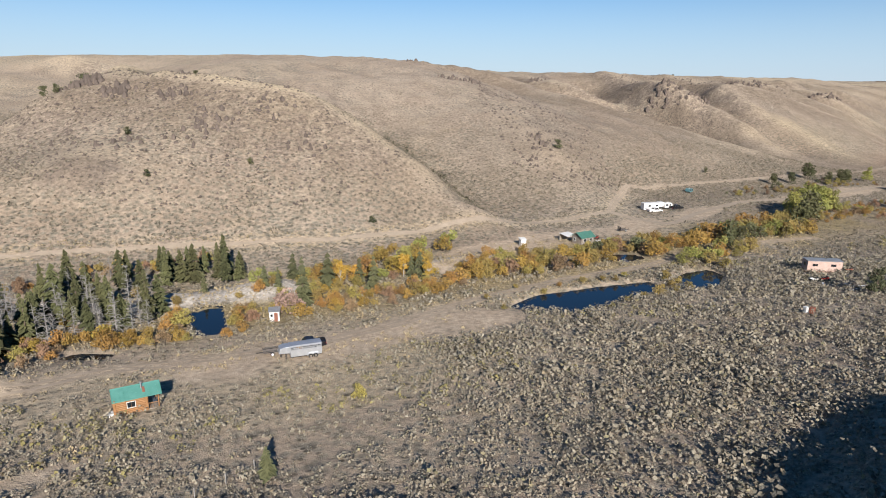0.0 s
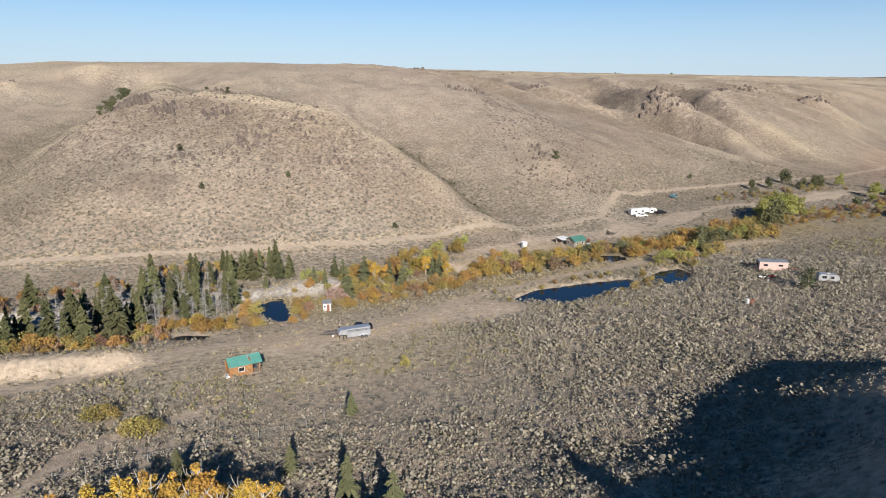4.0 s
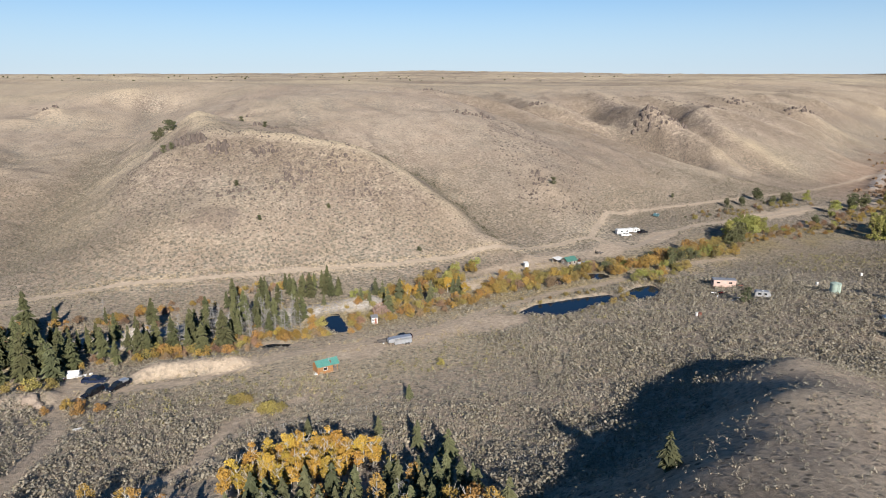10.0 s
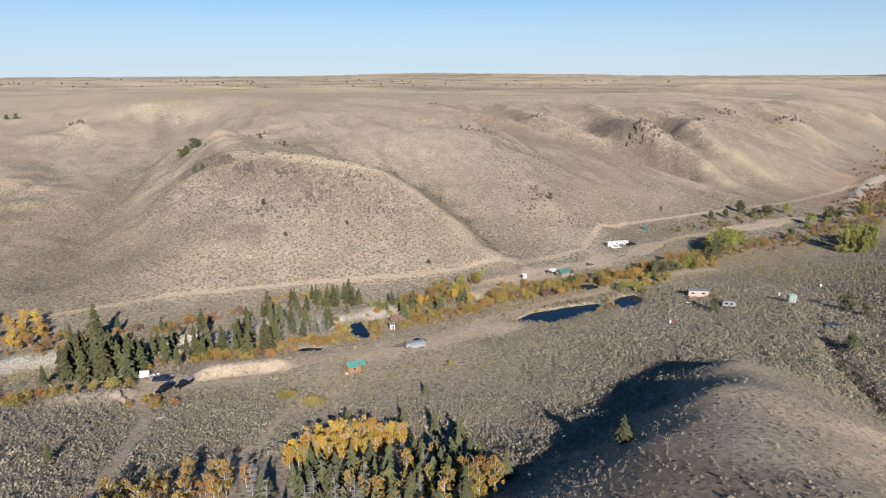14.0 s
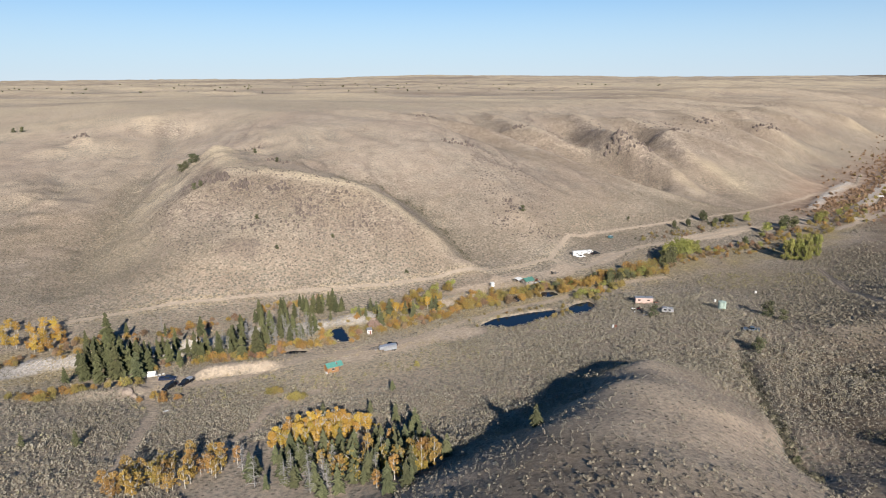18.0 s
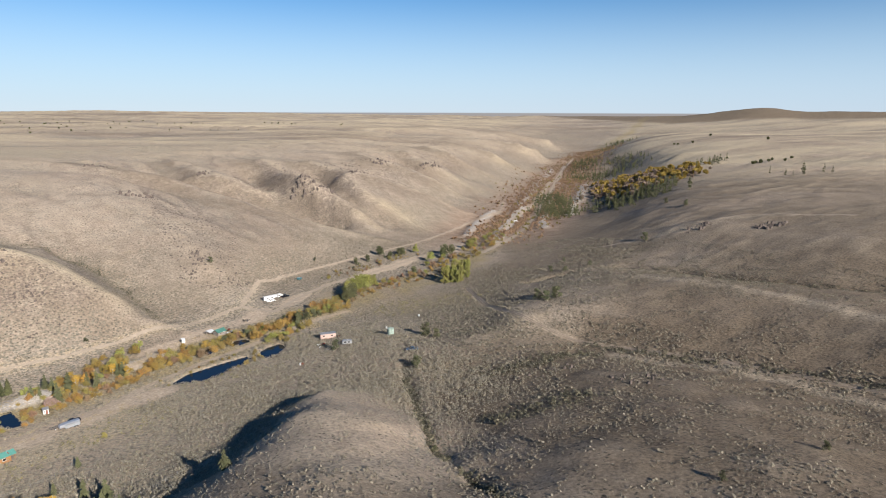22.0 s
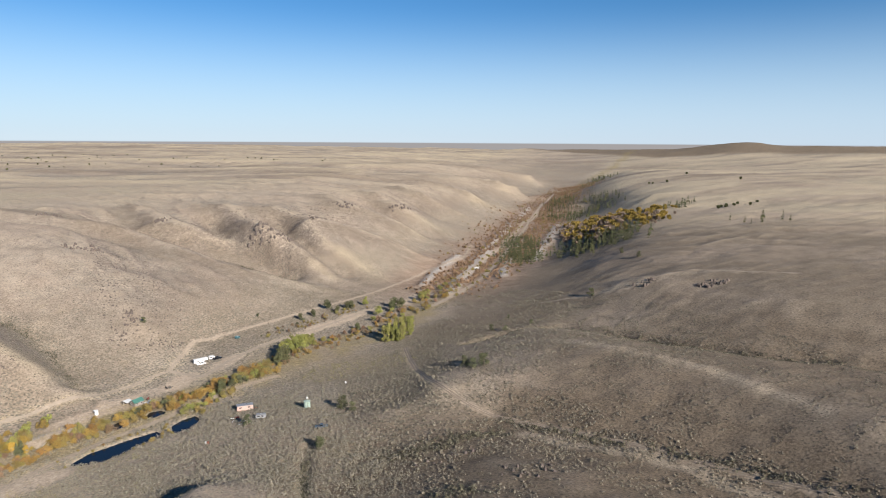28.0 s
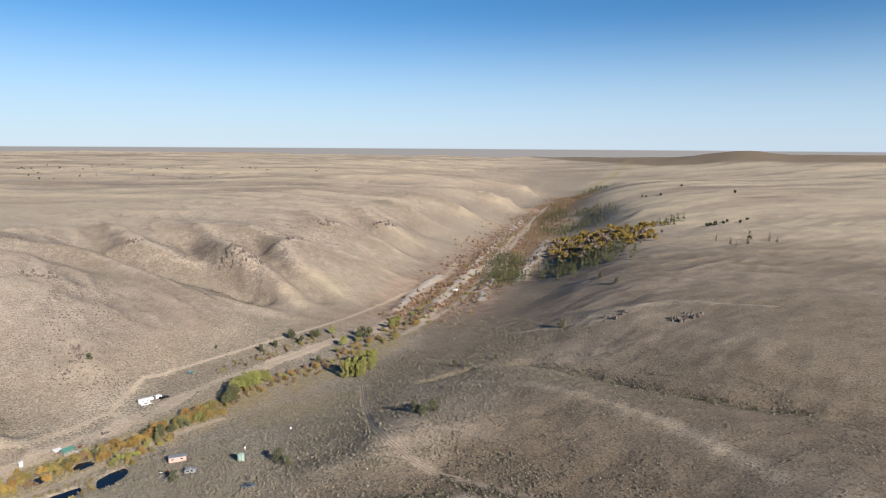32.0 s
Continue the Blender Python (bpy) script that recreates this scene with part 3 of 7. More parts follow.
def array_mesh(name, verts, faces, material, smooth=False):
    """A mesh from arrays: faces all have the same number of corners."""
    me = bpy.data.meshes.new(name)
    faces = np.asarray(faces, np.int32)
    n, c = faces.shape
    me.vertices.add(len(verts))
    me.vertices.foreach_set("co", np.asarray(verts, np.float32).ravel())
    me.loops.add(n * c)
    me.loops.foreach_set("vertex_index", faces.ravel())
    me.polygons.add(n)
    me.polygons.foreach_set("loop_start", np.arange(0, n * c, c, dtype=np.int32))
    me.polygons.foreach_set("loop_total", np.full(n, c, np.int32))
    me.polygons.foreach_set("use_smooth", np.full(n, smooth))
    me.materials.append(material)
    me.update(calc_edges=True)
    return me


def road_distance(x, y):
    """Metres from a road's edge, negative on it."""
    best = np.full(np.shape(x), 1e9)
    for line, wide in ROADS.values():
        best = np.minimum(best, line_distance(x, y, line) - wide / 2)
    return best


def bare(x, y):
    """Trodden and scraped earth: yards, turn-outs and worn verges."""
    n = rough_field(x, y, 7, 41, 3)
    m = 0.0
    for cx, cy, rx, ry, turn in ((8, 7, 30, 6.5, 30), (30, 17, 13, 6, 35), (-74, -29, 10, 7, 15), (84, 108, 22, 7, 42), (42, 80, 24, 6, 28),
                                 (116, 134, 16, 7, 45), (205, 200, 44, 7, 33), (30, 62, 12, 5, 30), (-12, -3, 16, 6, 20),
                                 (300, 250, 30, 8, 35), (60, 96, 16, 5, 30)):
        c, s = math.cos(radians(turn)), math.sin(radians(turn))
        u, v = (x - cx) * c + (y - cy) * s, -(x - cx) * s + (y - cy) * c
        m = np.maximum(m, 1 - step_between(np.hypot(u / rx, v / ry) + 0.6 * n, 0.55, 1.3))
    return m


def willow_band(x, y):
    """How near to the creek's thickets, 0 to 1."""
    d = line_distance(x, y, LAND["creek"]) + 6 * rough_field(x, y, 25, 51, 2)
    return 1 - step_between(d, 10, 30)


def ground_masks(x, y, z):
    rd = road_distance(x, y)
    fr = 1.2 * rough_field(x, y, 4, 61, 2)
    dirt = np.maximum(0.6 * (1 - step_between(rd + fr, -0.4, 1.8)), 0.92 * bare(x, y))
    side = y - np.interp(x, [-66, -54, -38, -31], [-24.5, -21, -16.5, -15])
    bank = step_between(x, -69, -64) * (1 - step_between(x, -43, -37)) * step_between(side, -3.5, -2) * (1 - step_between(side, 1.5, 2.6))
    dirt = np.maximum(dirt, 0.3 * bank * np.clip(0.8 + rough_field(x, y, 2.6, 39, 2), 0, 1))
    gravel = 0.0
    for a, c, wide in (((-52, 21), (-14, 42), 7), ((-128, -14), (-78, 6), 7), ((-78, 8), (-54, 22), 5.5), ((20, 58), (36, 67), 6), ((-150, -30), (-128, -16), 7)):
        gravel = np.maximum(gravel, 1 - step_between(line_distance(x, y, [a, c]) + 2.5 * rough_field(x, y, 8, 71, 2), wide * 0.75, wide * 1.15))
    for line, wide in VALLEY_HEAPS:
        gravel = np.maximum(gravel, 0.85 * (1 - step_between(line_distance(x, y, line) + 4 * rough_field(x, y, 18, 73, 2), wide * 0.5, wide * 1.2)))
    gx = np.gradient(z, axis=1) / np.gradient(x, axis=1)
    gy = np.gradient(z, axis=0) / np.gradient(y, axis=0)
    slope = np.hypot(gx, gy)
    far = step_between(np.hypot(x, y - 100), 500, 1000)
    crest = np.clip(RISE_SMALL * 0.4 * (1 - far) + RISE_FAR * 0.22 * far, -1, 1)
    # grass on the crests and their lee, brown stony ground on the faces below them; sunny and shaded sides are coloured
    # in with them
    lit_grass, stony, wander = 0.0, 0.0, 5 * rough_field(x, y, 22, 45, 3)
    for name in NORTH_CRESTS:
        d = line_side(x, y, LAND[name]) + wander
        lit_grass = np.maximum(lit_grass, step_between(d, -7, 1) * (1 - step_between(d, 9, 24)))
        stony = np.maximum(stony, step_between(-d, 3, 9) * (1 - step_between(-d, 22, 55)))
    d = line_distance(x, y, [(-160, 250), (-172, 205), (-168, 150), (-158, 105)]) + wander
    lit_grass = np.maximum(lit_grass, 1 - step_between(d, 12, 30))
    floor_d = line_distance(x, y, LAND["creek"])
    n1 = rough_field(x, y, 60, 81, 3)
    straw = np.clip(0.05 + 0.6 * crest * far + 0.25 * np.clip(crest, 0, 1) + 0.5 * lit_grass + 0.45 * step_between(floor_d, 300, 700) + 0.35 * n1, 0, 1) * step_between(floor_d, 35, 90)
    straw = np.maximum(straw, step_between(0.75 * x - 0.66 * y, 120, 260) * step_between(x + 0.6 * y, 720, 980) * np.clip(0.75 + 0.9 * n1, 0, 1))
    straw = np.maximum(straw, 0.6 * (1 - step_between(np.hypot((x + 10) / 80, (y + 8) / 42), 0.7, 1.1)) * np.clip(0.6 + n1, 0, 1))
    straw = np.maximum(straw, 0.65 * (1 - step_between(np.hypot((0.94 * (x + 6) + 0.34 * (y + 12)) / 40, (0.94 * (y + 12) - 0.34 * (x + 6)) / 15) + 0.35 * n1, 0.6, 1.2)))
    straw = np.maximum(straw, 0.55 * (1 - step_between(rd, 1.5, 6)) * (floor_d < 60) * (n1 > -0.2))
    brush = np.clip(0.75 - 0.8 * np.clip(crest, 0, 1) + 1.2 * np.clip(-crest, 0, 1) + 0.5 * n1 - 0.45 * step_between(floor_d, 80, 220), 0.05, 1)
    rock = np.clip((slope - 0.3) * 2.6 + 0.35 * rough_field(x, y, 45, 91, 3) + 0.45 * stony - 0.5 * lit_grass, 0, 1) * step_between(z, 8, 22) * (1 - 0.6 * straw) * step_between(0.66 * y - 0.75 * x, -60, 20)
    s, q = 0.66 * x + 0.75 * y, -0.75 * x + 0.66 * y
    band = rough_field(x * 0.16 - y * 0.05, y, 85, 47, 4)
    ribs = spur_field(x, y) * step_between(q, 60, 130) * (1 - step_between(q, 420, 700)) * step_between(s, 330, 480)
    straw = np.clip(straw + far * 0.9 * np.clip(band, -0.6, 0.6) + 0.45 * np.clip(ribs, 0, 1), 0, 1)
    rock = np.clip(rock + 0.55 * np.clip(0.15 - ribs, 0, 1) * (ribs != 0) + 0.5 * far * np.clip(-band - 0.12, 0, 1), 0, 0.9)
    upstream = step_between(s, 170, 260) * step_between(q, 40, 90)
    rock = np.maximum(rock, upstream * np.clip((slope - 0.19) * 3.4 + 0.35 * rough_field(x, y, 40, 93, 3), 0, 0.9) * step_between(z, -4, 8))
    straw = straw * (1 - 0.6 * upstream * (1 - step_between(q, 300, 520)))
    patch = rough_field(x, y, 7, 83, 3)
    burnt = 0.55 * (1 - step_between(np.hypot((x + 86) / 11, (y - 92) / 7) + 0.7 * patch, 0.5, 1.3))
    q = -0.75 * x + 0.66 * y
    heath_shade = 0.8 * step_between(-q + 14 * n1, 84, 112) * (1 - step_between(np.hypot(x, y), 650, 900)) * np.clip(0.9 + 0.5 * n1, 0, 1)
    # shadowed gaps among the thick sage, darkened in the ground colour
    heath_shade = np.maximum(heath_shade, 0.2 * step_between(x + 0.5 * y, 34, 84) * (1 - step_between(y, 10, 26)) * (1 - step_between(x, 120, 150)))
    heath_shade = np.maximum(heath_shade, 0.2 * step_between(-x, 12, 40) * step_between(-y, 22, 36) * (1 - step_between(-x, 160, 220)) * np.clip(0.8 + n1, 0, 1))
    heath_shade = heath_shade * (1 - 0.9 * (1 - step_between(np.hypot((x - 76) / 30, (y + 84) / 56) + 0.3 * n1, 0.7, 1.15)))
    heath_shade = heath_shade * (1 - 0.45 * (1 - step_between(np.hypot((x - 190) / 90, (y - 40) / 70) + 0.3 * n1, 0.7, 1.15)))
    heath_shade = np.maximum(heath_shade, 1.0 * (1 - step_between(np.hypot((x - 205) / 110, (y + 120) / 120) + 0.25 * n1, 0.75, 1.1)) * step_between(x, 112, 124))
    heath_shade = np.maximum(heath_shade, 0.9 * (1 - step_between(np.hypot((x - 335) / 120, (y + 70) / 110) + 0.3 * n1, 0.7, 1.1)))
    heath_shade = heath_shade * (1 - 0.6 * np.clip(crest * 1.1, 0, 1))
    # brown faces under the crests, in the draws and in the hollows of the plain, with shading of the relief put into
    # the colour
    heath_shade = np.maximum(heath_shade, 0.5 * stony * (1 - lit_grass) * np.clip(0.8 + 0.5 * patch, 0.3, 1))
    heath_shade = np.maximum(heath_shade, 0.36 * (1 - step_between(z + 4 * n1, 10, 34)) * step_between(floor_d, 35, 70) * step_between(y, 45, 75) * np.clip(0.85 + 0.5 * patch, 0.3, 1))
    heath_shade = np.maximum(heath_shade, np.clip(0.6 * (0.1 - ribs), 0, 0.5) * (ribs != 0))
    heath_shade = np.maximum(heath_shade, 0.75 * far * np.clip(-band - 0.08, 0, 0.6))
    heath_shade = np.maximum(heath_shade, 0.95 * step_between(0.8 * x + 0.6 * y, 3880, 4000) * step_between(x, 2800, 3000))
    # pale grassy crests on the near side of the valley
    for line, wide, much in (([(212, -56), (224, -74), (239, -92), (246, -115), (252, -150)], 5, 0.65), ([(262, 62), (290, 30), (298, 8), (302, -14), (306, -38), (312, -62), (309, -95), (305, -125)], 5, 0.6), ([(380, 120), (412, 88), (440, 86), (475, 60)], 5, 0.5)):
        strip = much * (1 - step_between(line_distance(x, y, line) + 3 * patch, wide * 0.35, wide * 1.3))
        heath_shade, straw = heath_shade * (1 - strip), np.maximum(straw, 0.85 * strip)
    green = np.clip(0.8 * willow_band(x, y) - 0.3 + 0.5 * rough_field(x, y, 12, 95, 2), 0, 0.7)
    green = np.maximum(green, 0.2 * (1 - step_between(np.hypot((x - 175) / 45, (y - 95) / 25) + 0.3 * n1, 0.6, 1.2)))
    rust = step_between(x * 0.66 + y * 0.75, 330, 460) * (1 - step_between(floor_d + 25 * n1, 45, 95)) * (1 - step_between(x * 0.66 + y * 0.75, 1700, 2300))
    return dict(dirt=dirt, rust=rust, gravel=gravel, straw=straw, brush=brush, rock=rock, burnt=burnt, green=green, heath_shade=heath_shade)


ny, nx = MX.shape
corner = (np.arange(ny - 1)[:, None] * nx + np.arange(nx - 1)[None, :]).ravel()
ground_mesh = array_mesh("ground", np.stack([MX.ravel(), MY.ravel(), MZ.ravel()], 1), np.stack([corner, corner + 1, corner + nx + 1, corner + nx], 1), MAT_GROUND, True)
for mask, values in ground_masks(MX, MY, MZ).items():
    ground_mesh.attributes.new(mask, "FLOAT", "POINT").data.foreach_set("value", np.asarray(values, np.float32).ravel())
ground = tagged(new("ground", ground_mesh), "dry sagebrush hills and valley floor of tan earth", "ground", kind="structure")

for pond_name, ring in PONDS.items():
    c = np.mean(ring, axis=0)
    grown = [tuple(c + (np.array(p) - c) * 1.25) for p in ring]
    bm = bmesh.new()
    bm.faces.new([bm.verts.new((*p, WATER_LEVEL)) for p in grown])
    me = bpy.data.meshes.new(pond_name)
    bm.normal_update()
    bm.to_mesh(me)
    bm.free()
    me.materials.append(MAT_WATER)
    tagged(new("water", me), "dark still pond water mirroring the sky", "pond", kind="structure")

# ---- plants ----
rng = np.random.default_rng(7)


def part(name, data, material, parent, label=""):
    """Links a bmesh or a mesh as one object under a thing or a part."""
    if isinstance(data, bmesh.types.BMesh):
        me = bpy.data.meshes.new(name)
        data.normal_update()
        data.to_mesh(me)
        data.free()
        me.materials.append(material)
    else:
        me = data
    ob = new(name, me)
    ob.parent = parent
    if label:
        tagged(ob, label)
    return ob


def rods(paths, sides=5):
    """Tapered sticks through points (x, y, z, radius), as arrays of triangles."""
    verts, tris = [], []
    for path in paths:
        p = np.array(path, float)
        base = len(verts)
        for k, (x, y, z, r) in enumerate(p):
            d = p[min(k + 1, len(p) - 1), :3] - p[max(k - 1, 0), :3]
            d /= np.linalg.norm(d) + 1e-9
            a = np.cross(d, (0.3, 0.9, 0.2))
            a /= np.linalg.norm(a)
            b = np.cross(d, a)
            for s in range(sides):
                t = 2 * math.pi * s / sides
                verts.append(np.array((x, y, z)) + r * (math.cos(t) * a + math.sin(t) * b))
        for k in range(len(p) - 1):
            for s in range(sides):
                a0, a1 = base + k * sides + s, base + k * sides + (s + 1) % sides
                tris += [(a0, a1, a1 + sides), (a0, a1 + sides, a0 + sides)]
    return np.array(verts), np.array(tris)


def leaf_quads(centres, size, spread=0.5, droop=0.0):
    """One small bent leaf spray at each centre, turned at random."""
    n = len(centres)
    u = rng.normal(size=(n, 3))
    u[:, 2] -= droop
    u /= np.linalg.norm(u, axis=1)[:, None]
    w = np.cross(u, rng.normal(size=(n, 3)))
    w /= np.linalg.norm(w, axis=1)[:, None] + 1e-9
    s = (size * rng.uniform(1 - spread, 1 + spread, n))[:, None]
    c = np.asarray(centres)
    v = np.stack([c - u * s, c + w * s * 0.75, c + u * s, c - w * s * 0.75], 1).reshape(-1, 3)
    return v, np.arange(n * 4).reshape(n, 4)


def lobes(count, width, low, high, lobe):
    """Places on the skins of overlapping lobes that make an uneven crown."""
    pts = []
    for k in range(count):
        a, q = rng.uniform(0, 2 * math.pi), math.sqrt(rng.uniform(0, 1))
        z = rng.uniform(low, high)
        lean = 1 - 0.55 * ((z - low) / (high - low + 1e-6)) ** 2
        c = np.array((math.cos(a) * q * width * lean, math.sin(a) * q * width * lean, z))
        d = rng.normal(size=(62, 3))
        d /= np.linalg.norm(d, axis=1)[:, None]
        pts.append(c + d * lobe * rng.uniform(0.6, 1.15) * rng.uniform(0.7, 1.08, (62, 1)) * (1, 1, 0.85))
    pts = np.concatenate(pts)
    return pts[pts[:, 2] > 0.03]


def conifer_arrays(width, whorls=15, per=8, bare=0.1, thin=0.0):
    verts, quads = [], []
    for k in range(whorls):
        z = bare + (0.97 - bare) * (k + rng.uniform(-0.5, 0.5)) / whorls
        r = width * max(0.05, (1 - z)) ** 0.75 * (0.75 if z < bare + 0.08 else 1)
        for b in range(per):
            if rng.random() < thin:
                continue
            a = 2 * math.pi * (b + rng.uniform(-0.6, 0.6)) / per + k
            z = z + rng.uniform(-0.02, 0.02)
            long = r * rng.uniform(0.3, 1.4)
            d = np.array((math.cos(a), math.sin(a), 0))
            s = np.array((-math.sin(a), math.cos(a), 0)) * long * rng.uniform(0.28, 0.45)
            fall = long * rng.uniform(0.15, 0.5)
            root, tip = np.array((0, 0, z + 0.02)), d * long + (0, 0, z - fall)
            mid = d * long * 0.55 + np.array((0, 0, z - fall * 0.25))
            n = len(verts)
            verts += [root, mid + s, tip, mid - s, root + (0, 0, 0.03), mid + (0, 0, 0.03), tip - (0, 0, 0.01), mid - (0, 0, 0.045)]
            quads += [(n, n + 1, n + 2, n + 3), (n + 4, n + 5, n + 6, n + 7)]
    n = len(verts)
    verts += [(0, 0, 1.0), (0.02, 0, 0.9), (-0.01, 0.018, 0.88), (-0.01, -0.018, 0.9)]
    quads += [(n, n + 1, n + 2, n + 3)]
    return np.array(verts), np.array(quads)


def plant(name, label, category, group, wood, wood_material, leaves, leaf_material, wood_name="trunk"):
    root = tagged(new(name), label, category, group)
    if wood is not None:
        part(wood_name, array_mesh(name + "_" + wood_name, *wood, wood_material), None, root)
    if leaves is not None:
        part("crown", array_mesh(name + "_crown", *leaves, leaf_material), None, root)
    return root


def conifer(width, material, label, per=8, thin=0.08, bare=0.1, whorls=15, name="conifer_tree", group="conifers by the creek"):
    wood = rods([[(0, 0, -0.03, 0.022), (0.004, 0, 0.5, 0.013), (0, 0, 0.97, 0.003)]])
    return plant(name, label, "tree", group, wood, MAT_BARK, conifer_arrays(width, whorls, per, bare, thin), material)


def snag(label):
    paths = [[(0, 0, -0.03, 0.014), (0.01, 0.01, 0.5, 0.009), (0.03, 0, 1.0, 0.002)]]
    for k in range(58):
        z, a = rng.uniform(0.1, 0.95), rng.uniform(0, 2 * math.pi)
        r = 0.22 * (1.1 - z) + 0.04
        paths.append([(0.01, 0, z, 0.006), (math.cos(a) * r * 0.6, math.sin(a) * r * 0.6, z + 0.02, 0.004), (math.cos(a) * r, math.sin(a) * r, z + rng.uniform(-0.08, 0.06), 0.0015)])
    wood = rods(paths, 4)
    root = plant("dead_tree", label, "dead tree", "dead trees by the creek", wood, MAT_GREY_WOOD, None, None)
    return root


def shrub(material, label, name="willow_shrub", group="willow thicket along the creek", count=12, width=0.5, size=0.046, low=0.25, high=0.8, lobe=0.25):
    stems = []
    for k in range(7):
        a = rng.uniform(0, 2 * math.pi)
        stems.append([(0.05 * math.cos(a), 0.05 * math.sin(a), -0.05, 0.018), (0.2 * math.cos(a), 0.2 * math.sin(a), 0.4, 0.012), (0.4 * math.cos(a), 0.4 * math.sin(a), 0.85, 0.004)])
    return plant(name, label, "shrub", group, rods(stems, 4), MAT_BARK, leaf_quads(lobes(count, width, low, high, lobe), size), material, "stem")


def broadleaf(name, label, group, bark, material, width=0.26, low=0.36, high=0.92, lobe=0.11, count=20, size=0.022, thick=0.02):
    limbs = [[(0, 0, -0.03, thick), (0.012, 0.01, 0.4, thick * 0.7), (0, 0.01, 0.93, thick * 0.2)]]
    for k in range(8):
        a, z = rng.uniform(0, 2 * math.pi), rng.uniform(0.3, 0.7)
        limbs.append([(0.01, 0.01, z, thick * 0.45), (math.cos(a) * width * 0.5, math.sin(a) * width * 0.5, z + 0.12, thick * 0.3), (math.cos(a) * width * 0.85, math.sin(a) * width * 0.85, z + 0.25, thick * 0.1)])
    return plant(name, label, "tree", group, rods(limbs), bark, leaf_quads(lobes(count, width, low, high, lobe), size, 0.5, 0.2), material)


def set_out(protos, spots, wide=1.0, sink=0.0):
    """Copies of the prototypes at (x, y, height) spots, stood on the ground."""
    for x, y, tall in spots:
        pick = protos[int(rng.integers(len(protos)))]
        s = rng.uniform(0.88, 1.12) * wide
        m = Matrix.Translation((x, y, ground_z(x, y) - sink)) @ Matrix.Rotation(rng.uniform(0, 6.28), 4, "Z") @ Matrix.Diagonal((tall * s, tall * s, tall, 1))
        copy_thing(pick, m)


def stand(ring, count, tall, apart):
    spots = []
    for x, y in spread_in(ring, count * 4):
        if len(spots) < count and all((x - a) ** 2 + (y - b) ** 2 > apart ** 2 for a, b, _ in spots):
            spots.append((x, y, rng.uniform(*tall)))
    return spots


def discard(protos):
    for p in protos:
        for o in (*p.children_recursive, p):
            bpy.data.objects.remove(o)


def scatter(name, label, category, pieces, spots, material):
    """Many low plants in one mesh of kind stuff: pieces are (verts, faces) of height 1."""
    verts, faces, base = [], [], 0
    for x, y, tall in spots:
        v, f = pieces[int(rng.integers(len(pieces)))]
        a, s = rng.uniform(0, 6.28), tall * rng.uniform(0.85, 1.15)
        c, d = math.cos(a), math.sin(a)
        w = np.stack([(v[:, 0] * c - v[:, 1] * d) * s + x, (v[:, 0] * d + v[:, 1] * c) * s + y, v[:, 2] * tall + ground_z(x, y)], 1)
        verts.append(w)
        faces.append(f + base)
        base += len(v)
    me = array_mesh(name, np.concatenate(verts), np.concatenate(faces), material)
    return tagged(new(name, me), label, category, kind="stuff")


def spread_in(ring, count):
    """Places at random inside a ring."""
    r = np.array(ring, float)
    got = np.zeros((0, 2))
    while len(got) < count:
        p = rng.uniform(r.min(0), r.max(0), (count * 3, 2))
        got = np.concatenate([got, p[inside(p[:, 0], p[:, 1], ring)]])
    return got[:count]


# sagebrush: uneven rounded plants with sprays standing out of them, thick on the flats and thin on the crests
def bush_field(name, label, category, x, y, wide, tall, material, sprays, leaf=0.34, loose=0.42):
    """Low bushes: each a ragged shell of leafy sprays that face outward and up."""
    n = len(x)
    foot = np.stack([x, y, height(x, y)], 1)[:, None, :]
    size = np.stack([wide, wide, tall], 1)[:, None, :]
    a = rng.uniform(0, 2 * math.pi, (n, 1)) + 2.4 * np.arange(sprays) + rng.uniform(-0.5, 0.5, (n, sprays))
    up = (np.arange(sprays) + rng.uniform(0.1, 0.9, (n, sprays))) / sprays
    e = np.arcsin(np.clip(0.12 + 0.88 * up, 0, 1))
    out = np.stack([np.cos(a) * np.cos(e), np.sin(a) * np.cos(e), np.sin(e)], 2)
    c = foot + out * size * rng.uniform(0.72, 1.08, (n, sprays, 1))
    face = out + (0, 0, 0.3) + rng.normal(size=out.shape) * loose
    u = np.cross(face, rng.normal(size=out.shape))
    u /= np.linalg.norm(u, axis=2)[..., None] + 1e-9
    w = np.cross(face, u)
    w /= np.linalg.norm(w, axis=2)[..., None] + 1e-9
    s = (wide[:, None] * leaf * rng.uniform(0.55, 1.4, (n, sprays)))[..., None]
    verts = np.stack([c - u * s, c - w * s * 0.75, c + u * s, c + w * s * 0.75], 2)
    me = array_mesh(name, verts.reshape(-1, 3), np.arange(n * sprays * 4).reshape(-1, 4), material)
    return tagged(new(name, me), label, category, kind="stuff")


def brush_places(x0, x1, y0, y1, spacing, thick):
    """Jittered places where the brush grows, by its thickness there, 0 to 1."""
    gx, gy = np.meshgrid(np.arange(x0, x1, spacing), np.arange(y0, y1, spacing))
    x = (gx + rng.uniform(-0.5, 0.5, gx.shape) * spacing * 1.1).ravel()
    y = (gy + rng.uniform(-0.5, 0.5, gy.shape) * spacing * 1.1).ravel()
    keep = rng.random(len(x)) < thick(x, y)
    return x[keep], y[keep]


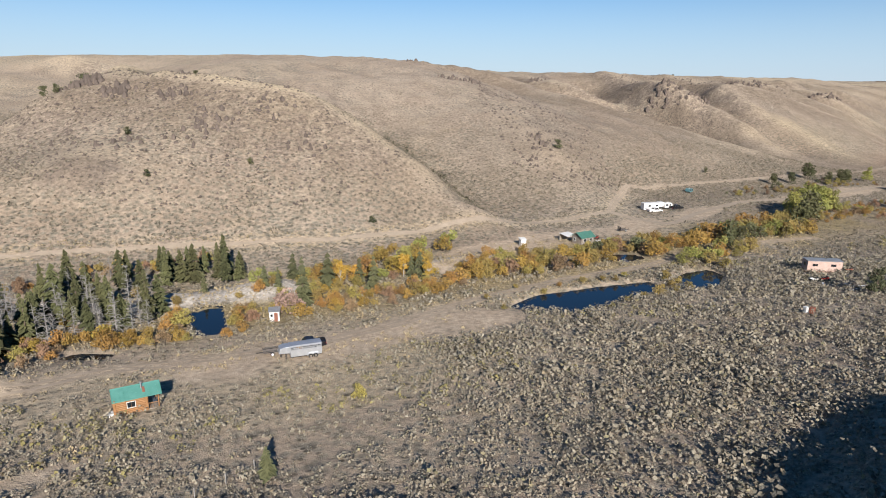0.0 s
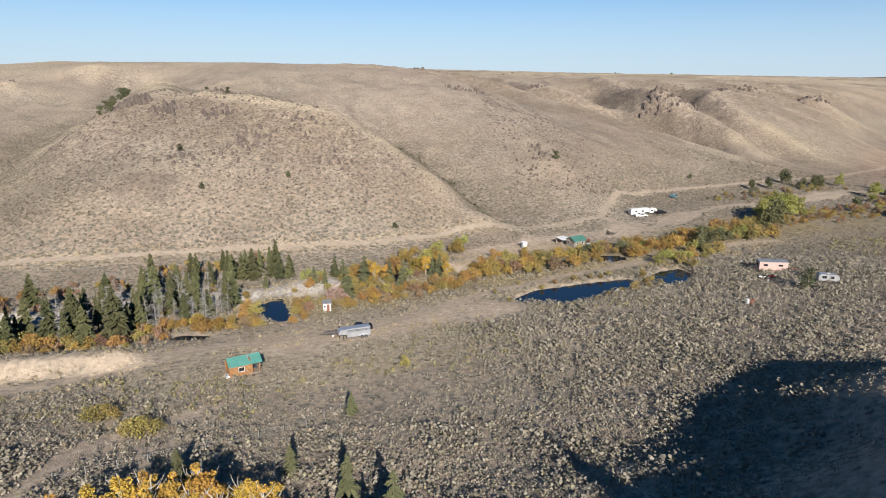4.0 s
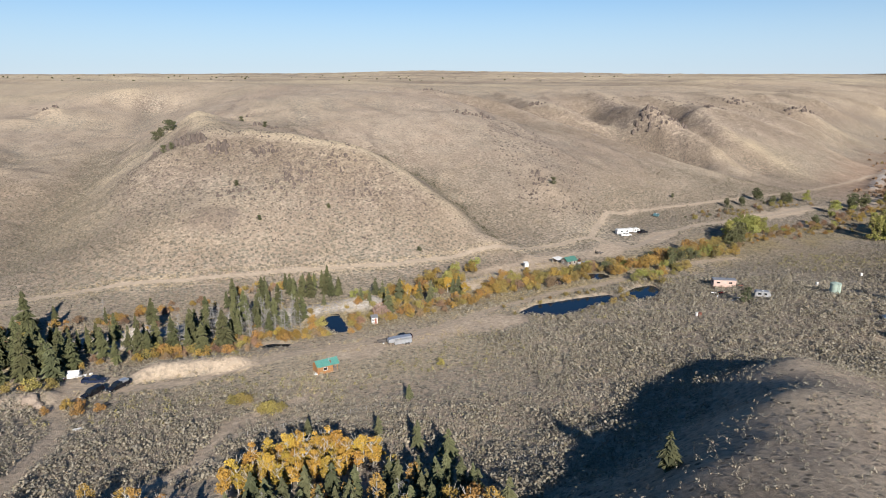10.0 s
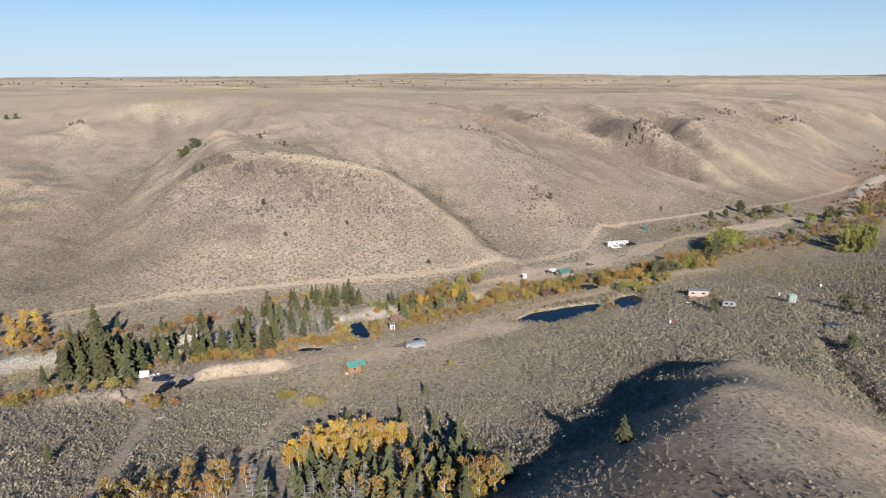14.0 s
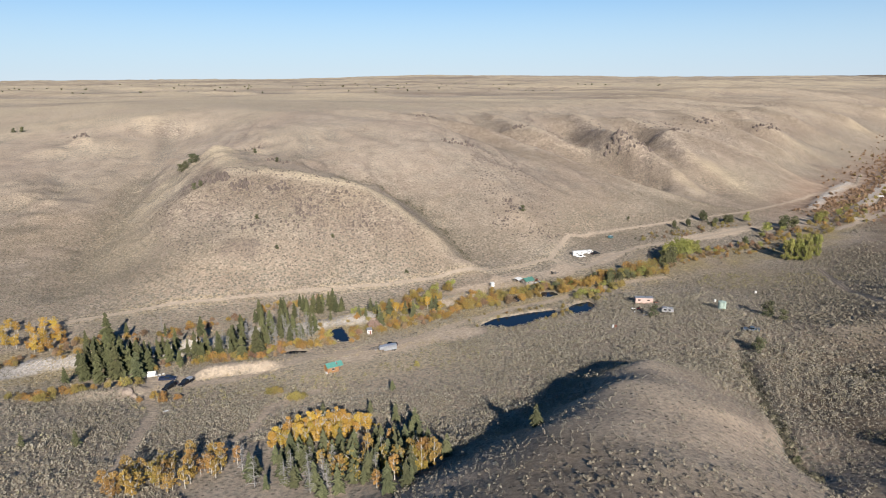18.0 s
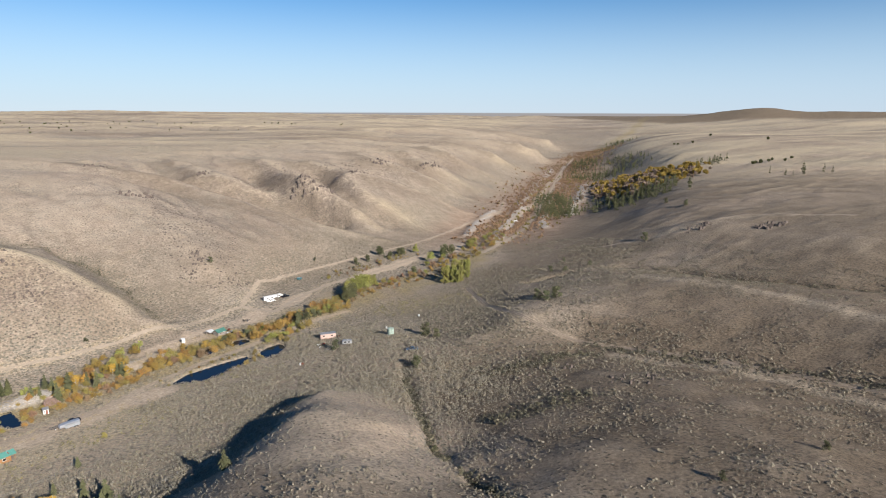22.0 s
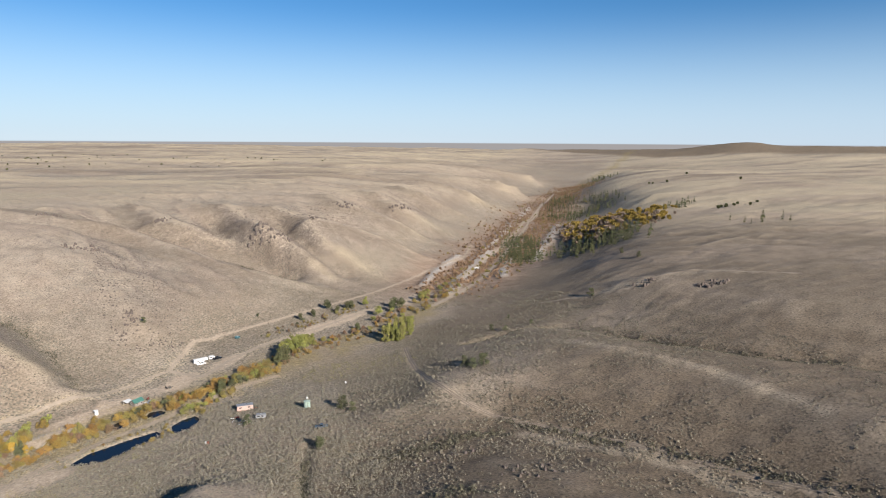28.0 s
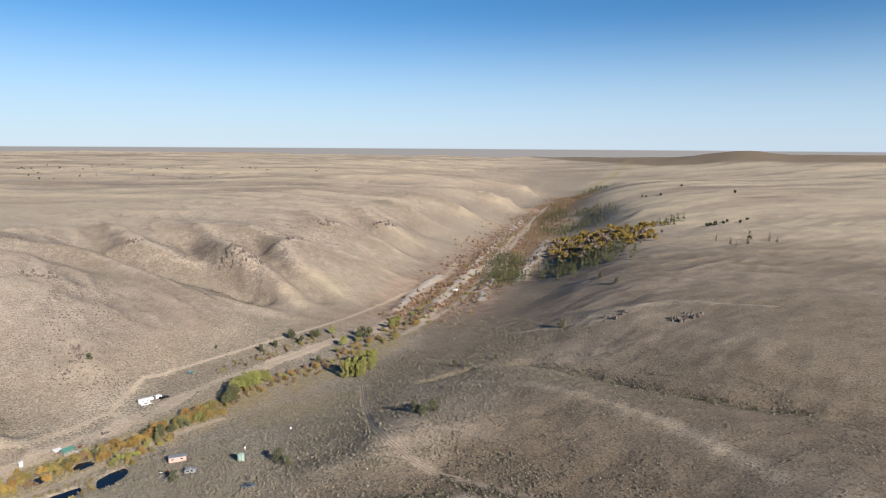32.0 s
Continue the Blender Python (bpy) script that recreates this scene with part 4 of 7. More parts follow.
def sage_cover(x, y):
    n = rough_field(x, y, 16, 101, 3)
    clear = np.maximum(bare(x, y) > 0.4, road_distance(x, y) < 0.6)
    open_ground = np.clip(0.85 + 0.6 * n, 0.15, 1)
    wet = 0.6 * willow_band(x, y)
    pond = pond_depth(x, y) > -0.4
    grove = np.hypot((x + 10) / 34, (y + 92) / 22) < 1
    thin = 1 - 0.5 * step_between(height(x, y), 14, 28)
    stony = (line_distance(x, y, [(-128, -14), (-78, 6), (-54, 22), (-14, 42)]) < 6) | (line_distance(x, y, [(-66, -25), (-38, -17.5), (-31, -16)]) < 3)
    edge = step_between(x, -140, -118) * step_between(y + 6 * n, -138, -114) * (1 - step_between(x + 9 * n, 138, 166)) * (1 - step_between(y + 6 * n, 52, 76))
    yard = 1 - 0.35 * (1 - step_between(np.hypot((0.94 * (x + 6) + 0.34 * (y + 12)) / 40, (0.94 * (y + 12) - 0.34 * (x + 6)) / 15) + 0.35 * n, 0.6, 1.2))
    return np.where(clear | pond | grove | stony, 0, open_ground * thin * edge * yard * (1 - wet))


sx, sy = brush_places(-140, 172, -140, 78, 1.04, sage_cover)
clump = 1 + 0.55 * rough_field(sx * 0.7, sy, 3.2, 7, 2)
tall_sage = 0.66 + 0.34 * np.maximum(step_between(sx + 0.5 * sy, 4, 34), step_between(-sy, 34, 60))
wide = 0.76 * rng.uniform(0.5, 1.35, len(sx)) * clump * tall_sage * (1 - 0.55 * step_between(height(sx, sy), 11, 18))
bush_field("sagebrush", "grey-green sagebrush covering the flat", "sagebrush", sx, sy, wide, wide * rng.uniform(1.0, 1.6, len(sx)), MAT_SAGE, 13, 0.28)


NEAR_TRACK_BRUSH = [(218, -44), (236, -74), (250, -100), (262, -130), (272, -160)]


def outer_cover(x, y):
    n = rough_field(x, y, 16, 101, 3)
    inner = step_between(x, -140, -118) * (1 - step_between(x + 9 * n, 138, 166)) * (1 - step_between(y + 6 * n, 52, 76)) * step_between(y + 6 * n, -138, -114)
    z = height(x, y)
    q = -0.75 * x + 0.66 * y
    patch = rough_field(x, y, 30, 111, 3)
    hollow = 0.0
    for line, wide in ((LAND["gully_south"], 6), (LAND["side_gully"], 7), (NEAR_TRACK_BRUSH, 6), (LAND["gully_a"], 9), (LAND["gully_b"], 10), (LAND["west_gully"], 12), (LAND["shelf"][4:], 22)):
        hollow = np.maximum(hollow, 1 - step_between(line_distance(x, y, line) + 8 * n, wide * 0.5, wide * 1.6))
    ribs = np.clip(1.2 - 7 * np.abs(rough_field(x * 0.7, y * 1.3, 34, 119, 2)), 0, 1) * step_between(-q, 90, 130)
    slope = np.clip(0.5 + 1.0 * patch + 0.3 * (x < -30) - 0.6 * step_between(z, 3, 20), 0.05, 0.9) * step_between(q, -60, 20)
    south = np.clip(0.2 + 1.1 * patch, 0.06, 0.8) * (1 - step_between(q, -60, 20))
    dome = (1 - step_between(np.hypot((x - 140) / 34, (y + 62) / 56) + 0.5 * n, 0.7, 1.2)) * np.clip(0.9 + 1.2 * patch, 0.3, 1)
    bottom = 0.75 * (1 - step_between(z, 1, 5)) * step_between(x, 105, 130) * (1 - step_between(x, 250, 290))
    low = np.maximum(np.maximum(np.maximum(slope, south), np.maximum(0.95 * hollow, 0.6 * ribs)), np.maximum(dome, bottom)) * (1 - inner)
    return np.where((road_distance(x, y) < 0.5) | (bare(x, y) > 0.25) | (pond_depth(x, y) > -1), 0, low * (1 - np.clip(0.7 * willow_band(x, y), 0, 0.95)))


ox, oy = brush_places(-300, 390, -230, 290, 1.15, outer_cover)
grown = 1 + 0.45 * step_between(0.75 * ox - 0.66 * oy, 70, 110)
wide = 0.52 * rng.uniform(0.4, 1.35, len(ox)) * grown * (1 - 0.3 * step_between(height(ox, oy), 10, 26))
bush_field("far_sagebrush", "grey sagebrush dotting the slopes", "sagebrush", ox, oy, wide, wide * rng.uniform(0.8, 1.3, len(ox)), MAT_LOW_SAGE, 4, 0.5)


# dark brush crowding the gully beds and the sunk track
bed = []
for course, wander, many in ((LAND["side_gully"][:8], 2.2, 5), (LAND["gully_south"][1:6], 1.0, 5), (NEAR_TRACK_BRUSH, 2.0, 3), ([(212, -30), (222, -52), (238, -80), (252, -108)], 1.0, 2), ([(150, -49), (166, -52), (188, -48), (206, -48)], 3.2, 9), ([(124, -96), (137, -100), (154, -100), (169, -99)], 3.6, 9), (LAND["gully_a"], 2.0, 2), (LAND["gully_b"], 2.6, 3)):
    for px, py, *_ in along(course, 1.6):
        for _k in range(many):
            bed.append((px + wander * rng.normal(), py + wander * rng.normal()))
bed = np.array(bed)
bed = bed[rough_field(bed[:, 0], bed[:, 1], 14, 151, 2) > -0.35]
wide = 0.8 * rng.uniform(0.5, 1.5, len(bed))
bush_field("gully_brush", "dark brush crowding the dry gully beds", "brush", bed[:, 0], bed[:, 1], wide, wide * rng.uniform(1.0, 1.7, len(bed)), MAT_GULLY_BRUSH, 8, 0.36)


def rabbit_cover(x, y):
    m = 0.0
    for cx, cy, rx, ry in ((12, -15, 16, 9), (-22, -26, 20, 8), (24, 4, 9, 5), (-60, -38, 26, 8), (-30, -34, 34, 9), (-62, -52, 22, 8), (20, -8, 20, 8), (62, 20, 26, 5), (-46, -14, 12, 5), (185, 88, 40, 18), (95, 62, 18, 8)):
        m = np.maximum(m, 1 - step_between(np.hypot((x - cx) / rx, (y - cy) / ry) + 0.4 * rough_field(x, y, 9, 121, 2), 0.5, 1.2))
    return np.where((road_distance(x, y) < 0.4) | (bare(x, y) > 0.4) | (pond_depth(x, y) > -0.8), 0, 0.34 * m)


def grass_cover(x, y):
    rd = road_distance(x, y)
    verge = np.clip(1 - np.abs(rd - 2.2) / 2.5, 0, 1)
    yard = np.clip(1 - np.hypot((x - 12) / 26, (y - 9) / 11), 0, 1)
    band = 0.45 * willow_band(x, y)
    n = rough_field(x, y, 6, 141, 3)
    return np.where((rd < 0) | (pond_depth(x, y) > -0.6), 0, np.clip(np.maximum(np.maximum(0.5 * verge, 0.9 * yard), band) * (0.55 + 1.2 * n), 0, 0.9))


gx_, gy_ = brush_places(-130, 150, -45, 100, 0.6, grass_cover)
wide = 0.24 * rng.uniform(0.6, 1.5, len(gx_))
bush_field("dry_grass", "straw-coloured dry grass beside the tracks", "grass", gx_, gy_, wide, wide * 1.3, MAT_STRAW, 5, 0.6, 0.9)
bx, by = brush_places(-95, 250, -50, 125, 1.5, rabbit_cover)
wide = 0.55 * rng.uniform(0.7, 1.5, len(bx))
bush_field("rabbitbrush", "yellow-green rabbitbrush among the sage", "rabbitbrush", bx, by, wide, wide * 1.4, MAT_RABBIT, 10)

# conifers along the creek
conifers = [conifer(w, MAT_CONIFER, "dark green narrow conifer by the creek", per=10, bare=b, whorls=18) for w, b in ((0.24, 0.08), (0.28, 0.06), (0.19, 0.16), (0.25, 0.2))]
bare_legged = [conifer(0.2, MAT_CONIFER, "thin conifer with a bare grey lower trunk", per=7, thin=0.2, bare=0.28)]
grey_spruce = [conifer(w, MAT_PINE, "broad grey-green spruce by the creek", per=9, bare=0.04, whorls=17) for w in (0.27, 0.24)]
CAMP_CONIFERS = [(-112, 7, 15), (-109, 16, 7), (-93, -24, 14), (-96, -19, 13), (-91, -19, 12), (-85, -17, 10), (-89, -14, 9.5), (-86, -7, 9.6), (-90, -5, 7), (-80, -11, 10.7), (-75, -14, 7.7), (-71, -9, 14),
                 (-69, -8, 8.4), (-77, 13, 10), (-65, -1, 10), (-60, 0, 12.5), (-55, -5, 9.7), (-50, -2, 13), (-51, 9, 9.5), (-99, -16, 12), (-103, -11, 13), (-98, -27, 11), (-118, 2, 9), (-108, -30, 7)]
CREEK_CONIFERS = [(-58, 34, 8.6), (-56, 38, 5), (-49, 40, 8.5), (-46, 43, 7.8), (-46, 21, 10.6), (-41, 19, 9.8), (-46, 54, 7.7), (-44, 52, 6.4), (-39, 49, 8.7), (-36, 49, 10.3), (-33, 57, 8.1), (-28, 48, 10.1),
                  (-26, 51, 6.3), (-51, 12, 8.9), (-37, 16, 7.5), (-33, 23, 9.2), (-54, 20, 9), (-60, 12, 9.5), (-56, 26, 8), (-63, 20, 9), (-42, 50, 8), (-31, 52, 8.5)]
LONE_SPRUCES = [(-86, -24, 11.5), (-28, 34, 5.1), (-16, 38, 5.2), (-13, 38, 5.2), (-9, 44, 6.8), (-6, 31, 9.3), (-3, 44, 9.1), (8, 39, 8.8), (16, 50, 6.2), (18, 49, 7.5), (-12, 48, 7), (4, 46, 7), (106, 82, 8)]
set_out(conifers, [(x, y, 0.98 * t) for x, y, t in CAMP_CONIFERS + CREEK_CONIFERS])
set_out(bare_legged, [(-93, 16, 7.3), (-74, -8, 10), (-67, 3, 9), (-57, 4, 9), (-48, 5, 9), (-44, 12, 9), (-52, 15, 8), (-72, -3, 9), (-62, 7, 9), (-81, -4, 9)])
set_out(grey_spruce, LONE_SPRUCES)
snags = [snag("bare grey dead tree beside the creek") for _ in range(3)]
set_out(snags, [(-44, 19, 7.7), (-40, 25, 8.6), (-37, 27, 6.5), (-56, 49, 5.5), (-45, 6, 9), (-52, 19, 7.1), (-47, 14, 7.6), (-64, 1, 10), (-58, 11, 9), (-67, 1, 7.3), (-49, 16, 8.3), (-42, 9, 7), (-54, 8, 8), (-50, 22, 7),
                (-39, 12, 6), (-60, 18, 7), (-46, 28, 6), (-98, 24, 7), (-36, 21, 7), (-57, 15, 8)] + stand([(-66, -6), (-44, 2), (-30, 14), (-36, 24), (-60, 12)], 20, (6, 9.5), 1.8))

# willow thickets
set_out(conifers, stand([(-112, -20), (-96, -22), (-70, -10), (-48, 0), (-40, 14), (-58, 18), (-84, 2), (-110, -2)], 8, (5, 11), 2.4))
set_out(conifers, stand([(-62, -6), (-46, 2), (-30, 16), (-34, 26), (-62, 14), (-72, -2)], 10, (8, 12), 2.6) + stand([(-62, 32), (-44, 40), (-24, 48), (-28, 58), (-46, 56), (-62, 44)], 12, (7, 11), 2.4) + stand([(-104, -28), (-90, -26), (-84, -14), (-96, -8), (-110, -16)], 14, (9, 14), 2.6))
# one shrub shape in several leaf colours; dogwood, wild rose and currant are made-up names
willows = dict(olive=[shrub(MAT_OLIVE, "rounded olive-green willow shrub by the creek") for _ in range(2)],
               orange=[shrub(MAT_ORANGE, "rounded orange autumn shrub by the creek", "dogwood_shrub", "dogwood thicket along the creek") for _ in range(2)],
               rust=[shrub(MAT_RUST, "rust-brown autumn shrub by the creek", "wild_rose_shrub", "wild rose thicket along the creek", low=0.2) for _ in range(2)],
               yellow=[shrub(MAT_GOLD, "yellow autumn shrub by the creek", "currant_bush", "currant bushes along the creek")],
               lime=[shrub(MAT_LIME, "yellow-green willow shrub by the creek")],
               pine=[shrub(MAT_PINE, "grey-green rounded shrub by the creek")])


def thicket(ring, count, mix, tall, apart=1.7):
    spots = []
    for x, y in spread_in(ring, count * 3):
        if len(spots) >= count:
            break
        one = (np.array([x]), np.array([y]))
        if pond_depth(*one)[0] > -1.2 or road_distance(*one)[0] < 1.3 or bare(*one)[0] > 0.75:
            continue
        if any((x - a) ** 2 + (y - b) ** 2 < apart ** 2 for a, b, _ in spots):
            continue
        spots.append((x, y, rng.uniform(*tall)))
    kinds = rng.choice(list(mix), len(spots), p=np.array(list(mix.values())) / sum(mix.values()))
    for kind, spot in zip(kinds, spots):
        set_out(willows[kind], [spot])


thicket([(-60, -13), (-44, -9), (-30, 4), (-16, 12), (-12, 22), (-18, 30), (-29, 12), (-44, 8), (-62, 0), (-80, -12)], 64, dict(orange=4, rust=4, olive=2, yellow=1), (1.6, 3.4))
thicket([(-14, 24), (-4, 22), (12, 28), (30, 42), (34, 50), (16, 44), (-2, 36), (-12, 30)], 44, dict(orange=5, olive=4, rust=2, yellow=1), (1.8, 3.6))
thicket([(-12, 46), (6, 42), (22, 54), (30, 70), (26, 80), (10, 74), (-8, 60)], 34, dict(orange=3, olive=3, lime=2, yellow=2, rust=1), (2.4, 5.0), 2.4)
thicket([(24, 44), (46, 50), (66, 62), (84, 72), (98, 84), (90, 92), (72, 80), (52, 70), (34, 58)], 58, dict(olive=5, orange=4, pine=1, rust=1), (2.6, 5.2), 2.6)
thicket([(92, 76), (112, 86), (128, 96), (142, 104), (138, 116), (122, 110), (100, 94)], 46, dict(olive=4, orange=3, lime=2, pine=1), (3.0, 6.0), 2.8)
thicket([(86, 62), (102, 68), (118, 84), (112, 88), (98, 78)], 14, dict(lime=3, olive=3, orange=1), (2.6, 4.6), 2.4)
thicket([(-130, -2), (-92, 16), (-60, 44), (-36, 62), (-40, 68), (-64, 52), (-96, 26), (-132, 8)], 62, dict(orange=4, rust=4, olive=2), (1.4, 3.0))
thicket([(-120, -44), (-100, -36), (-84, -26), (-88, -34), (-104, -46)], 22, dict(olive=4, orange=2), (1.8, 3.6))
thicket([(-150, -26), (-110, -8), (-84, 6), (-92, 10), (-120, 0), (-152, -14)], 26, dict(orange=4, rust=3, olive=1), (1.4, 3.0))
thicket([(142, 108), (160, 128), (196, 150), (240, 176), (236, 190), (190, 168), (150, 140)], 46, dict(olive=3, orange=3, rust=3, lime=1), (1.8, 4.2), 2.6)
thicket([(150, 176), (190, 198), (240, 234), (236, 242), (186, 212), (146, 186)], 30, dict(olive=4, rust=3, pine=1), (1.4, 3.0), 2.4)
thicket([(240, 178), (300, 212), (360, 270), (352, 290), (290, 236), (236, 196)], 60, dict(olive=3, orange=2, rust=3, lime=1, yellow=1), (2.0, 5.0), 3)
set_out(willows["olive"], [(52, 35.5, 1.6), (70, 33, 2.4), (74, 38, 2.6), (77, 42, 2.2), (64, 46, 1.5), (46, 37, 1.4), (92, 61, 3.4), (94, 57, 3.2), (58, 25.5, 1.3), (33, 31, 1.6)])
set_out(willows["orange"], [(-68, -45, 2.8), (-72, -42, 2.8), (-64, -43, 2.4), (-76, -44, 2.0), (-70, -40, 2.4), (50, 40.5, 1.4)])
set_out(willows["olive"], [(-25, -44.5, 3.0), (-26.5, -45, 2.4), (-23.5, -44, 2.2), (-33, -39.5, 2.8), (-35, -40, 2.4), (-31.5, -39, 2.2)], 1.15)
set_out(willows["olive"], [(12, -17, 2.2), (-86, -33, 3.6), (-83, -30, 3.0)])
thicket([(-112, -22), (-92, -24), (-68, -10), (-48, 0), (-34, 16), (-30, 30), (-46, 34), (-66, 20), (-88, 4), (-112, -6)], 70, dict(olive=4, orange=2, rust=3, pine=2), (1.0, 2.6), 2.2)
set_out(willows["orange"], [(-25, 11.5, 2.2), (-28, 14, 2.4), (-29, 18, 2.6), (-15.5, 10, 2.0), (-14, 14, 2.2), (-16, 18, 2.6), (-30, 23, 2.4), (-32, 9, 2.2), (-36, 7, 2.0)])
set_out(willows["olive"], [(-27, 9.5, 1.8), (-22, 8.5, 1.6), (-31, 27, 2.2), (-17, 22, 2.4), (-15, 25, 2.8), (40, 40, 1.4), (56, 44.5, 1.5), (61, 46, 1.7), (67, 49, 1.6), (77, 50, 2.0), (76, 46, 2.2), (78, 38, 1.8), (74, 34, 1.5), (66, 31, 1.4), (62, 29, 1.3), (36, 24.5, 1.3)])
thicket([(-22, 30), (18, 48), (58, 62), (92, 80), (100, 92), (62, 80), (12, 60), (-24, 44)], 64, dict(olive=4, orange=2, yellow=2, lime=1, rust=1), (1.5, 3.2), 1.9)
thicket([(132, 112), (160, 126), (230, 158), (242, 176), (190, 164), (150, 142)], 46, dict(orange=3, olive=3, rust=2), (1.0, 2.4), 2.2)
thicket([(150, 172), (200, 200), (250, 232), (240, 240), (190, 214), (146, 184)], 26, dict(olive=3, rust=2, orange=1), (1.0, 2.2), 2.2)
set_out([shrub(MAT_PINK, "half-bare pinkish-grey shrub beside the hut", "bare_shrub", "single shrubs")], [(-8, 25, 5.5)])

# aspens, cottonwoods and single trees
aspens = [broadleaf("aspen_tree", "yellow autumn aspen with a pale trunk", "aspen grove below the knoll", MAT_PALE_BARK, MAT_YELLOW, width=w, low=0.22, count=26, lobe=0.075, size=0.017) for w in (0.22, 0.26, 0.19)]
amber = [broadleaf("aspen_tree", "orange autumn aspen with a pale trunk", "aspen grove below the knoll", MAT_PALE_BARK, m, width=0.24, low=0.24, count=22, lobe=0.075, size=0.017) for m in (MAT_ORANGE, MAT_GOLD)]
grove_pines = [conifer(w, MAT_PINE, "bushy grey-green pine in the aspen grove", per=9, bare=0.1, name="pine_tree", group="pines in the aspen grove") for w in (0.3, 0.25, 0.35)]


set_out(aspens, stand([(-25, -86), (-24, -76), (-18, -68), (-8, -64), (2, -68), (-6, -76), (-24, -82)], 58, (4.6, 7.2), 1.4))
set_out(amber, stand([(-60, -104), (-50, -92), (-38, -84), (-30, -88), (-34, -98), (-50, -110)], 34, (4.5, 7.2), 1.5) + [(14, -92, 8.5), (17, -95, 9), (11, -95, 8), (20, -97, 8.5), (15, -98, 8), (18, -91, 7.5), (-30, -88, 6), (4, -76, 7), (8, -78, 6)])
set_out(grove_pines, stand([(-30, -90), (-8, -78), (8, -74), (20, -82), (24, -92), (14, -108), (-16, -106)], 58, (4.6, 8.8), 2.1))
set_out(amber, stand([(-20, -88), (0, -78), (18, -84), (24, -96), (6, -104)], 18, (5, 8), 2.2))
set_out(snags, stand([(-30, -92), (0, -80), (16, -88), (10, -104), (-20, -104)], 14, (6, 9), 3))
set_out(grove_pines, [(-76, -79, 5.5), (-14, -58, 5), (0, -57, 5), (8, -62, 6.5), (14, -68, 7), (44, -95, 6), (5, -38, 4), (-90, -80, 5)])
west_aspens = [broadleaf("aspen_tree", "orange-yellow aspen beyond the creek", "aspens beyond the creek", MAT_PALE_BARK, MAT_YELLOW, width=0.26, low=0.25)]
set_out(west_aspens, stand([(-140, -12), (-132, -4), (-130, 12), (-142, 22), (-160, 22), (-164, 6)], 26, (4, 7), 2.2))
set_out([broadleaf("cottonwood_tree", "bright yellow young cottonwood by the creek", "cottonwoods", MAT_PALE_BARK, MAT_YELLOW, width=0.26)], [(0, 44, 6.5), (3, 47, 5), (14, 52, 6), (20, 46, 5.5)])
green_tops = [broadleaf("cottonwood_tree", "tall yellow-green cottonwood by the creek", "cottonwoods", MAT_BARK, MAT_LIME, width=w, low=0.2, lobe=0.15, count=24, size=0.028) for w in (0.3, 0.24)]
set_out(green_tops, [(156, 138, 11), (160, 140, 12), (164, 142, 12), (168, 145, 11), (172, 148, 10), (152, 134, 10), (176, 150, 9), (14, 56, 7)])
poplar_clump = [broadleaf("poplar_tree", "slender light green poplar", "poplar clump", MAT_BARK, MAT_LIME, width=0.14, low=0.1, lobe=0.09, count=22, size=0.024)]
set_out(poplar_clump, stand([(222, 138), (232, 130), (252, 146), (256, 158), (240, 156)], 26, (9, 13), 2.6))
dark_round = [broadleaf("round_tree", "dark green rounded tree", "dark trees by the road", MAT_BARK, MAT_CONIFER, width=0.3, low=0.15, lobe=0.16, count=18, size=0.036)]
set_out(dark_round, [(184, 214, 6), (196, 220, 6), (212, 234, 9), (218, 226, 6.5), (229, 235, 7), (233, 236, 7), (262, 217, 9), (273, 222, 10), (268, 226, 10), (150, 121, 12), (146, 118, 9), (153, 220, 3), (218, 177, 6), (108, 86, 8)])
set_out(green_tops, [(248, 242, 8), (247, 208, 9), (300, 240, 9), (306, 246, 8), (312, 252, 8)])
junipers = [broadleaf("juniper_tree", "bushy grey-green juniper on the slope", "junipers", MAT_BARK, MAT_PINE, width=0.34, low=0.14, lobe=0.18, count=16, size=0.036, thick=0.03) for _ in range(2)]
set_out(junipers, [(110, 24, 5.5), (154, 16, 7), (157, 10, 5), (131, -24, 6), (236, 21, 8), (228, 27, 7), (230, 22, 6), (385, 111, 7), (289, 100, 5), (294, 90, 4), (316, 91, 4), (317, 122, 3.5), (178, -171, 3), (140, -172, 2.5), (103, -101, 2.2)])
set_out(junipers, [(73, 183, 4.5), (-39, 110, 2.4), (-83, 121, 3), (2, 93, 2.4), (-66, 95, 2.6), (-177, 253, 7), (-173, 252, 7), (-170, 258, 8), (-166, 256, 6), (-129, 153, 4.5), (-127, 158, 4), (-95, 219, 4), (-130, 286, 4), (-412, 437, 6), (-418, 432, 5), (501, 206, 6), (487, 168, 6)])
discard(conifers + bare_legged + grey_spruce + snags + aspens + amber + grove_pines + west_aspens + green_tops + poplar_clump + dark_round + junipers + [p for v in willows.values() for p in v])

# woods far up the valley
far_cone = [conifer_arrays(w, 7, 6, 0.05) for w in (0.2, 0.24)]
far_round = [leaf_quads(lobes(2, 0.42, 0.25, 0.75, 0.36), 0.19) for _ in range(3)]
conifer_spots = [(x + 13 * rng.normal(), y + 13 * rng.normal(), rng.uniform(6, 14)) for ring, n in (([(477, 372), (513, 364), (645, 561), (608, 568)], 260), ([(880, 860), (824, 715), (951, 703), (1054, 834), (1125, 1150)], 420), ([(567, 379), (530, 280), (588, 280), (661, 362), (643, 400), (646, 483)], 200),
                                                              ([(1181, 1157), (1573, 1419), (1843, 1822)], 120), ([(780, 440), (830, 400), (860, 450), (838, 470)], 22), ([(677, 243), (719, 237), (709, 197)], 9)) for x, y in spread_in(ring, n)]
